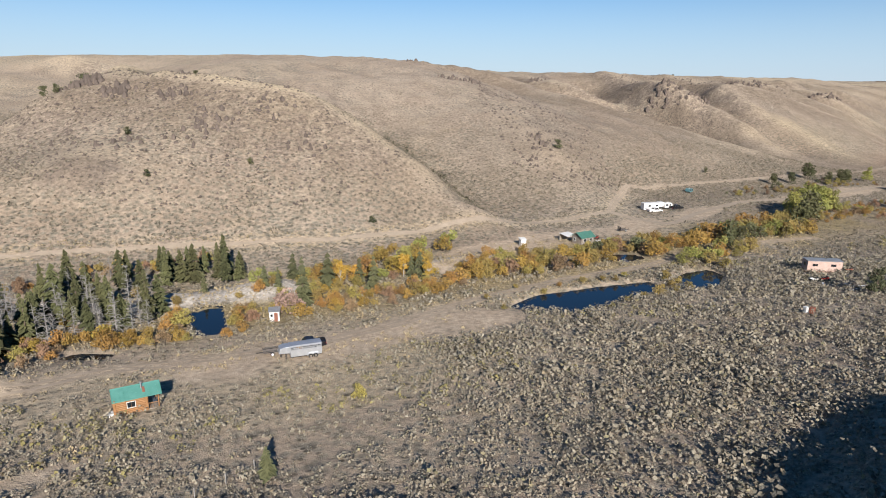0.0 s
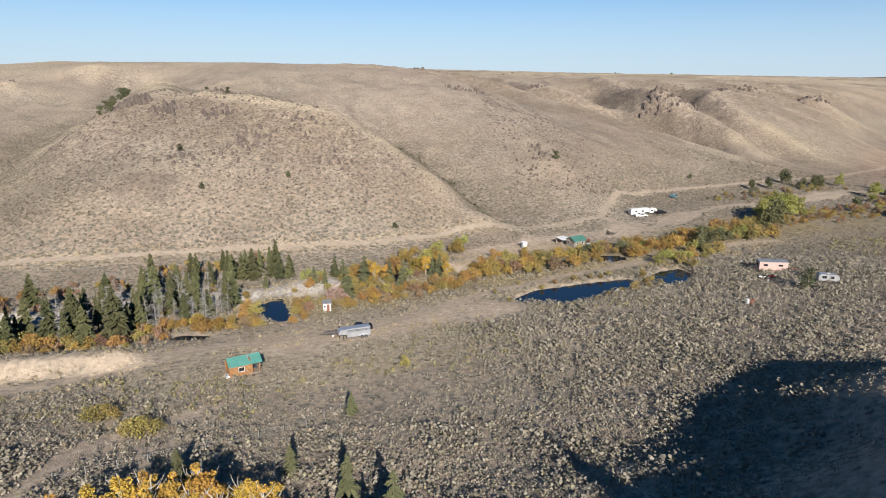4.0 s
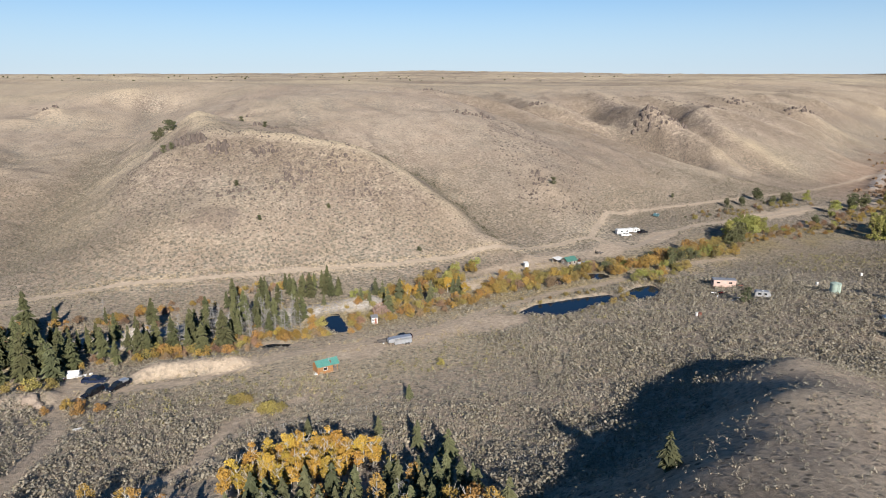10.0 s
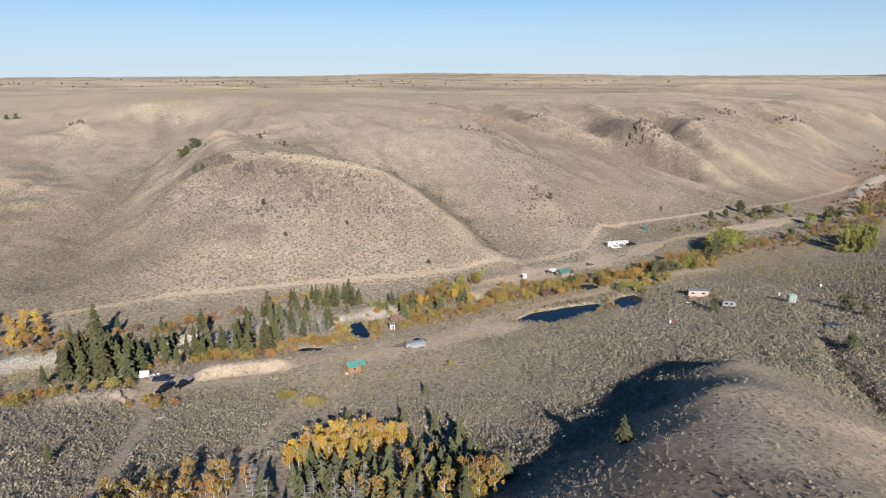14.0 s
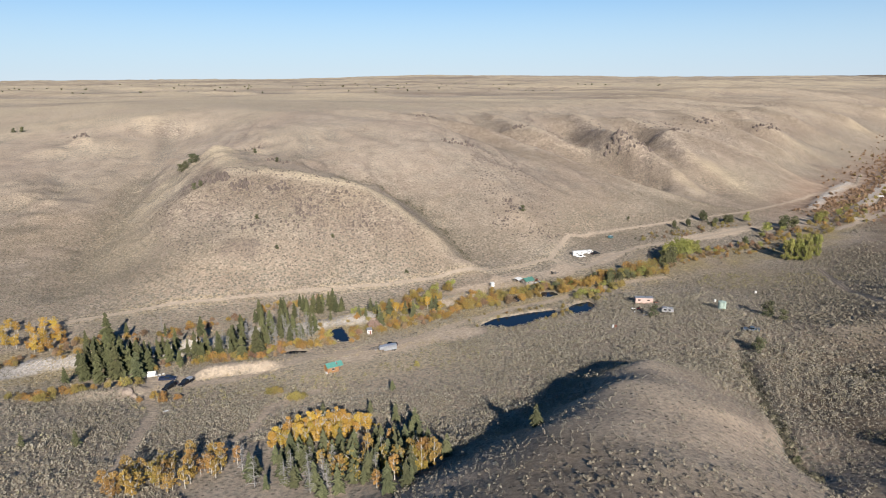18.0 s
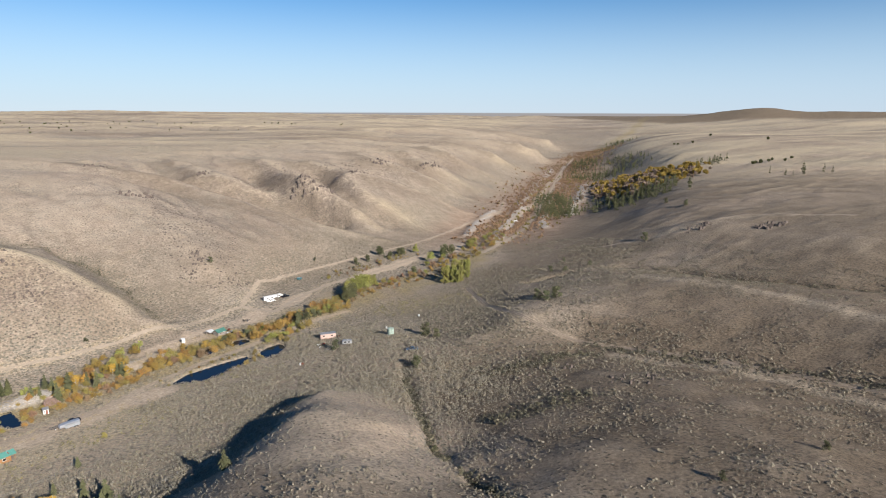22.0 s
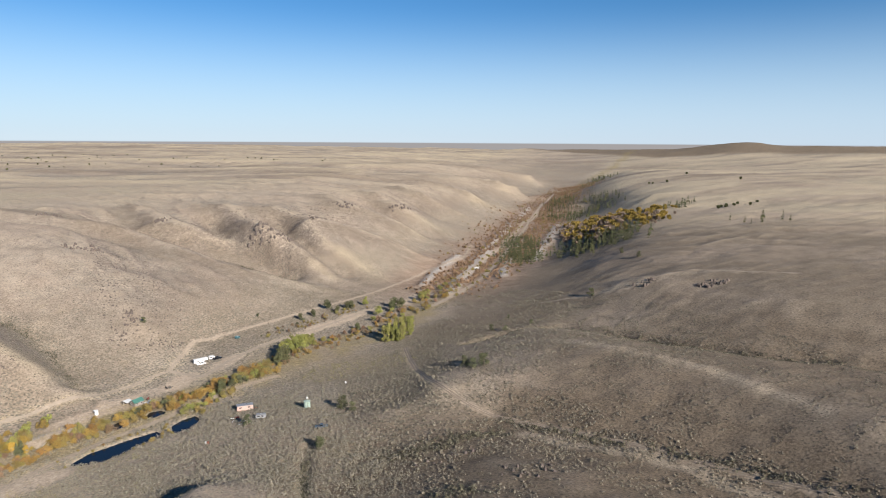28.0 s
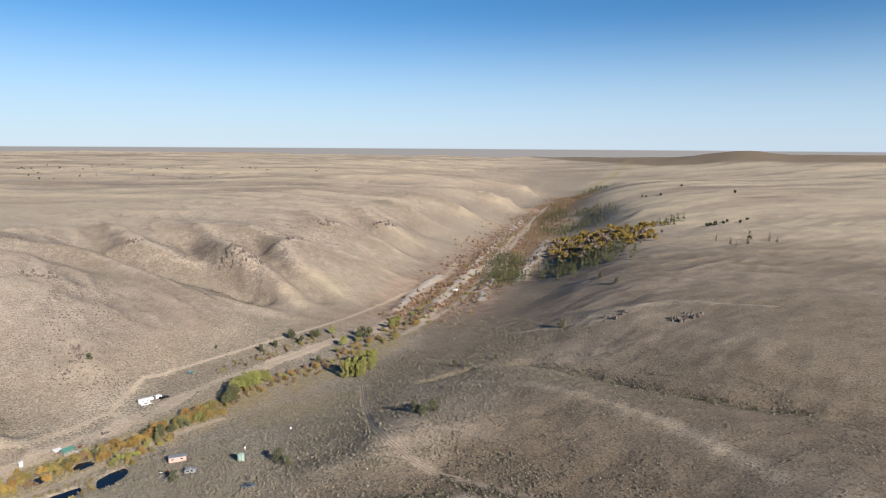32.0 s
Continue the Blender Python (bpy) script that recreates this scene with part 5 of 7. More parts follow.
scatter("far_conifers", "dark conifer woods far up the valley", "woods", far_cone, conifer_spots, MAT_CONIFER)
scatter("far_bare_aspens", "half-bare grey aspen woods far up the valley", "woods", far_round, [(x + 9 * rng.normal(), y + 9 * rng.normal(), rng.uniform(4, 9)) for x, y in spread_in([(650, 500), (600, 400), (660, 330), (733, 385), (830, 600), (770, 660)], 170)], MAT_PINK)
scatter("far_aspens", "yellow aspen woods far up the valley", "woods", far_round, [(x + 9 * rng.normal(), y + 9 * rng.normal(), rng.uniform(4, 9)) for ring, n in (([(665, 507), (623, 382), (685, 327), (733, 385), (847, 646), (794, 677)], 230), ([(760, 440), (800, 420), (810, 470)], 20)) for x, y in spread_in(ring, n)], MAT_GOLD)
far_low = [leaf_quads(lobes(1, 0.2, 0.3, 0.5, 0.42)[::3], 0.3) for _ in range(3)]
line = along([(p[0], p[1]) for p in LAND["creek"][7:12]], 3.0)
far_willow = [(x + rng.normal() * w, y - rng.normal() * w, rng.uniform(1.2, 3.6)) for x, y in line for w in (min(33, 8 + 0.045 * (x - 200)),) * 10 if x > 330]
clear = road_distance(np.array([p[0] for p in far_willow]), np.array([p[1] for p in far_willow])) > 4.0
far_willow = [p for p, c in zip(far_willow, clear) if c]
scatter("far_willows", "rust-brown willow thickets far up the valley", "shrubs", far_low, far_willow, MAT_RUST)
scatter("far_green_willows", "olive willow thickets far up the valley", "shrubs", far_low, [(x + 6, y - 9, t) for x, y, t in far_willow[::7]], MAT_OLIVE)
scatter("plain_shrubs", "dark shrubs dotting the far plain", "shrubs", far_round, [(rng.uniform(820, 900), rng.uniform(355, 375), 5) for _ in range(10)] + [(1136, 818, 6), (1154, 785, 6), (1248, 671, 7), (1351, 911, 7), (1140, 812, 5)] +
        [(x, y, rng.uniform(3, 6)) for x, y in spread_in([(-1500, 1400), (-400, 1700), (300, 1500), (900, 1900), (0, 2800), (-1500, 2400)], 160)], MAT_CONIFER)

# ---- roads and tracks, a hand's breadth above the ground sheet ----
def ribbon(name, line, wide, label, offset=0.0, columns=4, material=MAT_ROAD):
    p = smooth_line(line, 1.6)
    d = np.gradient(p, axis=0)
    d /= np.linalg.norm(d, axis=1)[:, None]
    side = np.stack([-d[:, 1], d[:, 0]], 1)
    n = len(p)
    ragged = 0.3 * wide * rough_field(p[:, 0], p[:, 1], 5, 131, 3)
    rows = []
    for k in range(columns + 1):
        u = k / columns * 2 - 1
        w = (wide / 2 + ragged * (1 if k in (0, columns) else 0.4)) * u + offset
        q = p + side * w[:, None]
        lift = 0.05 + 0.03 * (1 - abs(u)) + 0.0007 * np.clip(np.hypot(q[:, 0], q[:, 1]) - 150, 0, 900)
        rows.append(np.stack([q[:, 0], q[:, 1], height(q[:, 0], q[:, 1]) + lift], 1))
    verts = np.stack(rows, 1).reshape(-1, 3)
    c = columns + 1
    a = (np.arange(n - 1)[:, None] * c + np.arange(columns)[None]).ravel()
    me = array_mesh(name, verts, np.stack([a, a + c, a + c + 1, a + 1], 1), material, True)
    return tagged(new(name, me), label, "road", kind="structure")


for road_name, (line, wide) in ROADS.items():
    if road_name in ("camp_track", "grove_track"):
        continue
    if road_name in ("valley_road", "lower_road", "far_track"):
        ribbon("road", line, wide, "pale dusty dirt road along the valley")
    else:
        gauge = wide * 0.29
        for off in (-gauge, gauge):
            ribbon("road", line, 0.85, "worn wheel track across the sagebrush flat", off, 2, MAT_RUT if road_name == "shelf_track" else MAT_ROAD)

# ---- materials of built things ----
MAT_LOG = surface("stained_log", (0.24, 0.115, 0.045), (0.4, 0.21, 0.09), 2.5, 0.6, 0, 0.3, 20)
MAT_PLANK = surface("weathered_plank", (0.2, 0.165, 0.135), (0.33, 0.285, 0.24), 3, 0.9, 0, 0.35, 25)
MAT_GREEN_TIN = surface("green_roof_metal", (0.1, 0.3, 0.25), (0.15, 0.39, 0.33), 0.8, 0.38, 0.25, 0.05, 12, (0.12, 0.33, 0.28))
MAT_DARK_GREEN = surface("dull_green_metal", (0.07, 0.19, 0.15), (0.11, 0.27, 0.215), 1.0, 0.5, 0.2, 0.05, 12)
MAT_TANK = surface("pale_green_tank", (0.3, 0.38, 0.32), (0.4, 0.48, 0.41), 0.7, 0.6, 0, 0.08, 14, (0.3, 0.3, 0.24))
MAT_WHITE = surface("white_paint", (0.62, 0.61, 0.58), (0.8, 0.79, 0.77), 1.2, 0.55, 0, 0.08, 16, (0.5, 0.47, 0.42))
MAT_ALUMINIUM = surface("brushed_aluminium", (0.5, 0.52, 0.55), (0.68, 0.7, 0.73), 1.5, 0.4, 0.7, 0.05, 18)
MAT_PINK_SIDING = surface("faded_pink_siding", (0.45, 0.32, 0.27), (0.58, 0.43, 0.37), 0.9, 0.75, 0, 0.15, 16, (0.4, 0.22, 0.13))
MAT_TIN = surface("grey_tin", (0.32, 0.32, 0.32), (0.5, 0.5, 0.5), 1.2, 0.45, 0.5, 0.1, 14, (0.3, 0.2, 0.14))
MAT_BLACK_PAINT = surface("black_paint", (0.008, 0.008, 0.01), (0.02, 0.02, 0.024), 1.5, 0.25, 0, 0.02, 20)
MAT_NAVY = surface("navy_paint", (0.012, 0.018, 0.04), (0.025, 0.035, 0.07), 1.5, 0.25, 0, 0.02, 20)
MAT_RED = surface("red_paint", (0.3, 0.03, 0.02), (0.45, 0.06, 0.035), 2, 0.45, 0, 0.05, 20)
MAT_RUSTY = surface("rusty_red_paint", (0.16, 0.06, 0.04), (0.28, 0.12, 0.08), 2.5, 0.8, 0, 0.2, 18)
MAT_BLUE = surface("faded_blue_paint", (0.05, 0.075, 0.11), (0.11, 0.15, 0.2), 1.5, 0.5, 0, 0.08, 18)
MAT_TEAL = surface("teal_paint", (0.07, 0.16, 0.18), (0.13, 0.25, 0.27), 1.5, 0.5, 0, 0.08, 18)
MAT_RUBBER = surface("tyre_rubber", (0.012, 0.012, 0.012), (0.03, 0.03, 0.03), 3, 0.85, 0, 0.2, 30)
MAT_STEEL = surface("dark_steel", (0.03, 0.03, 0.032), (0.08, 0.078, 0.075), 2, 0.5, 0.5, 0.1, 22, (0.12, 0.07, 0.04))
MAT_CHROME = surface("bright_steel", (0.5, 0.5, 0.5), (0.7, 0.7, 0.7), 2, 0.25, 0.9, 0.02, 20)
MAT_CANVAS = surface("white_canvas", (0.6, 0.58, 0.54), (0.76, 0.74, 0.7), 1.5, 0.9, 0, 0.2, 14)
MAT_ROCK = surface("tan_rock", (0.2, 0.155, 0.12), (0.36, 0.29, 0.23), 0.8, 0.95, 0, 0.6, 6)
MAT_DARK_ROCK = surface("dark_rock", (0.075, 0.06, 0.052), (0.185, 0.145, 0.12), 0.4, 0.95, 0, 0.7, 3)
MAT_LAMP = surface("red_lens", (0.35, 0.02, 0.01), (0.45, 0.03, 0.02), 4, 0.2)
MAT_GLASS, _n, _l, _b = node_material("dark_window_glass", 0.05)
_b.inputs["Base Color"].default_value = (0.012, 0.016, 0.02, 1)
_b.inputs["Specular IOR Level"].default_value = 0.6


# ---- building blocks ----
def box(bm, x0, x1, y0, y1, z0, z1):
    v = [bm.verts.new(c) for c in ((x0, y0, z0), (x1, y0, z0), (x1, y1, z0), (x0, y1, z0), (x0, y0, z1), (x1, y0, z1), (x1, y1, z1), (x0, y1, z1))]
    for f in ((3, 2, 1, 0), (4, 5, 6, 7), (0, 1, 5, 4), (1, 2, 6, 5), (2, 3, 7, 6), (3, 0, 4, 7)):
        bm.faces.new([v[i] for i in f])
    return bm


def boxes(*list_of_boxes, bevel=0.0):
    bm = bmesh.new()
    for b in list_of_boxes:
        box(bm, *b)
    if bevel:
        bmesh.ops.bevel(bm, geom=list(bm.edges), offset=bevel, segments=1, affect="EDGES")
    return bm


def profile(points, y0, y1, bevel=0.0):
    """A side outline in x and z, given thickness along y."""
    bm = bmesh.new()
    a, b = [bm.verts.new((x, y0, z)) for x, z in points], [bm.verts.new((x, y1, z)) for x, z in points]
    n = len(points)
    bm.faces.new(a)
    bm.faces.new(b[::-1])
    for k in range(n):
        bm.faces.new((a[(k + 1) % n], a[k], b[k], b[(k + 1) % n]))
    bmesh.ops.recalc_face_normals(bm, faces=list(bm.faces))
    if bevel:
        bmesh.ops.bevel(bm, geom=list(bm.edges), offset=bevel, segments=2, affect="EDGES")
    return bm


def cross_section(points, x0, x1, bevel=0.0):
    """An end outline in y and z, given length along x."""
    bm = profile(points, 0, 1, 0)
    for v in bm.verts:
        y, z, t = v.co.x, v.co.z, v.co.y
        v.co = (x0 + (x1 - x0) * t, y, z)
    bmesh.ops.recalc_face_normals(bm, faces=list(bm.faces))
    if bevel:
        bmesh.ops.bevel(bm, geom=list(bm.edges), offset=bevel, segments=2, affect="EDGES")
    return bm


def cylinder(axis, radius, a, b, at=(0, 0, 0), sides=14, top=None):
    """A round bar along an axis from a to b, through the point at."""
    bm = bmesh.new()
    bmesh.ops.create_cone(bm, cap_ends=True, segments=sides, radius1=radius, radius2=radius if top is None else top, depth=b - a)
    turn = {"x": Matrix.Rotation(radians(90), 4, "Y"), "y": Matrix.Rotation(radians(-90), 4, "X"), "z": Matrix()}[axis]
    shift = {"x": ((a + b) / 2, 0, 0), "y": (0, (a + b) / 2, 0), "z": (0, 0, (a + b) / 2)}[axis]
    bmesh.ops.transform(bm, matrix=Matrix.Translation(Vector(at) + Vector(shift)) @ turn, verts=list(bm.verts))
    return bm


def thing(name, x, y, yaw, label, category, group="", sink=0.04):
    ob = tagged(new(name), label, category, group)
    ob.matrix_world = pose(x, y, ground_z(x, y) - sink, 0, 0, yaw)
    return ob


def wheel(parent, x, y, radius, width=0.24, rim=MAT_CHROME):
    w = part("wheel", cylinder("y", radius * 0.6, -width * 0.52, width * 0.52, (x, y, radius)), rim, parent)
    bm = bmesh.new()
    r_in, r_out, half = radius * 0.58, radius, width / 2
    loops = [[bm.verts.new((x + r * math.cos(2 * math.pi * k / 16), y + d, radius + r * math.sin(2 * math.pi * k / 16))) for k in range(16)] for r, d in ((r_in, -half), (r_out * 0.95, -half), (r_out, -half * 0.6), (r_out, half * 0.6), (r_out * 0.95, half), (r_in, half))]
    for p, q in zip(loops, loops[1:] + loops[:1]):
        for k in range(16):
            bm.faces.new((p[k], p[(k + 1) % 16], q[(k + 1) % 16], q[k]))
    bmesh.ops.recalc_face_normals(bm, faces=list(bm.faces))
    part("tyre", bm, MAT_RUBBER, w)


def gable_roof(parent, x0, x1, y0, y1, eave, ridge, material, ribs, over=0.3, label=""):
    """Two slabs with standing ribs; the ridge runs along x."""
    mid = (y0 + y1) / 2
    drop = (ridge - eave) / (mid - y0)
    for sgn in (-1, 1):
        edge = y0 - over if sgn < 0 else y1 + over
        low = eave - over * drop
        slab = part("roof_panel", cross_section([(edge, low), (mid, ridge), (mid, ridge + 0.07), (edge, low + 0.07)], x0 - over, x1 + over), material, parent, label)
        for k in range(ribs + 1):
            x = x0 - over + (x1 - x0 + 2 * over) * k / ribs
            x = min(max(x, x0 - over + 0.02), x1 + over - 0.02)
            part("rib", cross_section([(edge, low + 0.072), (mid, ridge + 0.072), (mid, ridge + 0.11), (edge, low + 0.11)], x - 0.02, x + 0.02), material, slab)
    part("ridge_cap", cross_section([(mid - 0.16, ridge - 0.16 * drop + 0.115), (mid, ridge + 0.115), (mid + 0.16, ridge - 0.16 * drop + 0.115), (mid, ridge + 0.15)], x0 - over, x1 + over), material, parent)


def window(parent, x, y, z, wide, tall, axis="y", out=-1, surround=MAT_WHITE, bars=1):
    """A framed pane on a wall face at that place, standing out of it."""
    def flat(u0, u1, w0, w1, d0, d1):
        d0, d1 = sorted((out * d0, out * d1))
        return (x + u0, x + u1, y + d0, y + d1, z + w0, z + w1) if axis == "y" else (x + d0, x + d1, y + u0, y + u1, z + w0, z + w1)
    h, t = wide / 2, 0.07
    f = part("window", boxes(flat(-h - t, h + t, -t, 0, 0.005, 0.06), flat(-h - t, h + t, tall, tall + t, 0.005, 0.06), flat(-h - t, -h, 0, tall, 0.005, 0.06), flat(h, h + t, 0, tall, 0.005, 0.06)), surround, parent)
    for k in range(bars + 1):
        a, b = -h + wide * k / (bars + 1), -h + wide * (k + 1) / (bars + 1)
        part("pane", boxes(flat(a + 0.02, b - 0.02, 0.01, tall - 0.01, 0.01, 0.03)), MAT_GLASS, f)


# ---- the log cabin ----
def log_cabin():
    c = thing("log_cabin", -17.6, -19.7, 31, "small varnished log cabin with a green metal roof", "cabin")
    x0, x1, y0, y1, tall, r = -2.7, 1.1, -1.65, 1.65, 2.25, 0.125
    for k in range(9):
        z = 0.16 + 0.245 * k
        for y in (y0, y1):
            part("log", cylinder("x", r, x0 - 0.2, x1 + 0.2, (0, y, z), 8), MAT_LOG, c)
        for x in (x0, x1):
            part("log", cylinder("y", r, y0 - 0.2, y1 + 0.2, (x, 0, z + 0.12), 8), MAT_LOG, c)
    for x in (x0, x1):
        part("gable", profile([(y0, tall), (y1, tall), (0, 3.1)], -0.06, 0.06), MAT_PLANK, c)
        g = c.children[-1]
        g.matrix_local = Matrix.Translation((x, 0, 0)) @ Matrix.Rotation(radians(90), 4, "Z")
    part("porch_floor", boxes((1.1, 2.75, y0, y1, 0.08, 0.2)), MAT_PLANK, c)
    for y in (y0 + 0.1, y1 - 0.1):
        part("porch_post", cylinder("z", 0.08, 0.2, 2.3, (2.6, y, 0), 8), MAT_LOG, c)
    part("porch_beam", cylinder("y", 0.09, y0, y1, (2.6, 0, 2.32), 8), MAT_LOG, c)
    for y in (y0 + 0.1,):
        part("porch_rail", cylinder("x", 0.045, 1.2, 2.6, (0, y, 0.95), 6), MAT_LOG, c)
        for x in (1.5, 1.85, 2.2):
            part("baluster", cylinder("z", 0.025, 0.2, 0.95, (x, y, 0), 5), MAT_LOG, c)
    d = part("door", boxes((1.235, 1.29, -0.45, 0.45, 0.2, 2.1), bevel=0.01), MAT_PLANK, c)
    part("door_handle", cylinder("x", 0.025, 1.29, 1.36, (0, 0.32, 1.1), 6), MAT_STEEL, d)
    window(c, -0.75, y0 - 0.13, 1.05, 0.95, 0.75, "y", -1)
    window(c, -0.75, y1 + 0.13, 1.05, 0.95, 0.75, "y", 1)
    gable_roof(c, x0, 2.75, y0, y1, 2.3, 3.2, MAT_GREEN_TIN, 12, 0.3)
    pipe = part("stovepipe", cylinder("z", 0.1, 2.6, 3.75, (0.7, -0.55, 0), 10), MAT_TIN, c)
    part("pipe_cap", cylinder("z", 0.17, 3.76, 3.84, (0.7, -0.55, 0), 10, 0.05), MAT_TIN, pipe)
    part("roof_patch", cross_section([(-1.3, 2.6), (-0.5, 3.03), (-0.5, 3.06), (-1.3, 2.63)], 0.78, 1.1), MAT_RUSTY, c, "rusty flashing beside the stovepipe")
    for k in range(3):
        part("step", boxes((-3.2 - 0.3 * k, -2.9 - 0.3 * k, -1.7, -0.6, 0.02, 0.55 - 0.18 * k), bevel=0.015), MAT_WHITE, c, "white-painted plank step")
    t = thing("porch_chair", -15.55, -18.7, 120, "blue folding chair on the cabin porch", "chair")
    t.location.z += 0.2
    part("seat", boxes((-0.25, 0.25, -0.25, 0.25, 0.4, 0.44)), MAT_BLUE, t)
    part("backrest", boxes((-0.25, 0.25, 0.22, 0.27, 0.5, 0.95)), MAT_BLUE, t)
    for x in (-0.22, 0.22):
        for y in (-0.22, 0.22):
            part("leg", boxes((x - 0.015, x + 0.015, y - 0.015, y + 0.015, 0, 0.4)), MAT_CHROME, t)


# ---- vehicles ----
def pickup(x, y, yaw, paint, label, name="pickup_truck", cap=None, rim=MAT_CHROME):
    """A crew-cab pickup; its nose points along +x."""
    t = thing(name, x, y, yaw, label, "pickup truck", "parked vehicles")
    part("body", profile([(-2.85, 0.5), (-2.85, 1.02), (-0.95, 1.05), (1.15, 1.1), (2.55, 1.0), (2.8, 0.85), (2.8, 0.48), (2.3, 0.42), (-2.3, 0.42)], -0.97, 0.97, 0.05), paint, t)
    cab = part("cab", profile([(-0.95, 1.04), (-0.8, 1.82), (0.35, 1.86), (0.62, 1.8), (1.25, 1.09)], -0.86, 0.86, 0.06), paint, t)
    part("windscreen", profile([(0.68, 1.76), (1.2, 1.17), (1.235, 1.19), (0.72, 1.79)], -0.74, 0.74), MAT_GLASS, cab)
    part("rear_window", profile([(-0.935, 1.2), (-0.84, 1.7), (-0.865, 1.7), (-0.965, 1.2)], -0.7, 0.7), MAT_GLASS, cab)
    for s in (-1, 1):
        part("side_window", profile([(-0.78, 1.16), (-0.7, 1.7), (0.36, 1.74), (0.6, 1.68), (0.98, 1.18)], *sorted((s * 0.862, s * 0.878))), MAT_GLASS, cab)
        part("bed_rail", boxes((-2.83, -1.0, *sorted((s * 0.86, s * 0.965)), 1.0, 1.3), bevel=0.02), paint, t)
        part("mirror", boxes((0.72, 0.86, *sorted((s * 0.98, s * 1.16)), 1.14, 1.34), bevel=0.02), MAT_BLACK_PAINT, t)
        part("headlight", boxes((2.74, 2.83, *sorted((s * 0.58, s * 0.9)), 0.72, 0.9), bevel=0.01), MAT_WHITE, t)
        part("tail_light", boxes((-2.875, -2.84, *sorted((s * 0.8, s * 0.94)), 0.72, 1.05)), MAT_LAMP, t)
        for wx in (-1.75, 1.85):
            wheel(t, wx, s * 0.86, 0.39, 0.26, rim)
    part("tailgate", boxes((-2.87, -2.8, -0.86, 0.86, 0.72, 1.29), bevel=0.015), paint, t)
    part("front_bumper", boxes((2.76, 2.92, -0.95, 0.95, 0.42, 0.64), bevel=0.03), MAT_CHROME, t)
    part("rear_bumper", boxes((-3.0, -2.86, -0.92, 0.92, 0.46, 0.62), bevel=0.03), MAT_CHROME, t)
    part("grille", boxes((2.79, 2.835, -0.55, 0.55, 0.66, 0.94)), MAT_STEEL, t)
    if cap:
        part("bed_cap", profile([(-2.8, 1.305), (-2.7, 1.78), (-1.0, 1.82), (-0.98, 1.305)], -0.84, 0.84, 0.04), cap, t)
    return t


def stock_trailer():
    t = thing("stock_trailer", 0.7, 0.7, 22, "silver aluminium gooseneck stock trailer with slatted sides", "trailer")
    body = part("body", boxes((-2.4, 2.7, -1.0, 1.0, 0.5, 1.62), bevel=0.03), MAT_ALUMINIUM, t)
    part("roof", cross_section([(-1.02, 2.32), (-0.9, 2.44), (0, 2.5), (0.9, 2.44), (1.02, 2.32)], -2.45, 2.72), MAT_ALUMINIUM, t)
    part("nose", profile([(-4.3, 1.3), (-4.05, 2.1), (-3.5, 2.3), (-2.38, 2.34), (-2.38, 1.2)], -0.98, 0.98, 0.05), MAT_ALUMINIUM, t)
    part("front_wall", boxes((-2.4, -2.32, -0.98, 0.98, 1.6, 2.32)), MAT_ALUMINIUM, t)
    for s in (-1, 1):
        for z in (1.62, 1.85, 2.12):
            part("slat", boxes((-2.38, 2.68, *sorted((s * 0.95, s * 1.0)), z + 0.02, z + 0.13 + 0.07 * (z > 2))), MAT_ALUMINIUM, t)
        for k in range(9):
            x = -2.36 + 5.0 * k / 8
            part("upright", boxes((x - 0.04, x + 0.04, *sorted((s * 0.99, s * 1.03)), 0.55, 2.33)), MAT_ALUMINIUM, t)
        part("fender", profile([(0.25, 0.42), (0.45, 0.86), (2.05, 0.86), (2.25, 0.42), (2.15, 0.42), (2.0, 0.78), (0.5, 0.78), (0.35, 0.42)], *sorted((s * 1.0, s * 1.26))), MAT_ALUMINIUM, t)
        for wx in (0.8, 1.65):
            wheel(t, wx, s * 1.14, 0.37, 0.2)
        part("tail_light", boxes((2.7, 2.73, *sorted((s * 0.8, s * 0.94)), 0.75, 0.95)), MAT_LAMP, t)
    part("rear_gate", boxes((2.69, 2.74, -0.96, 0.96, 0.52, 1.7), bevel=0.01), MAT_ALUMINIUM, t)
    part("hitch_post", boxes((-3.95, -3.78, -0.08, 0.08, 0.35, 1.35)), MAT_STEEL, t)
    part("landing_leg", boxes((-3.2, -3.08, -0.7, -0.58, 0.0, 1.4)), MAT_STEEL, t)
    part("floor_frame", boxes((-2.4, 2.7, -0.9, 0.9, 0.38, 0.5)), MAT_STEEL, t)


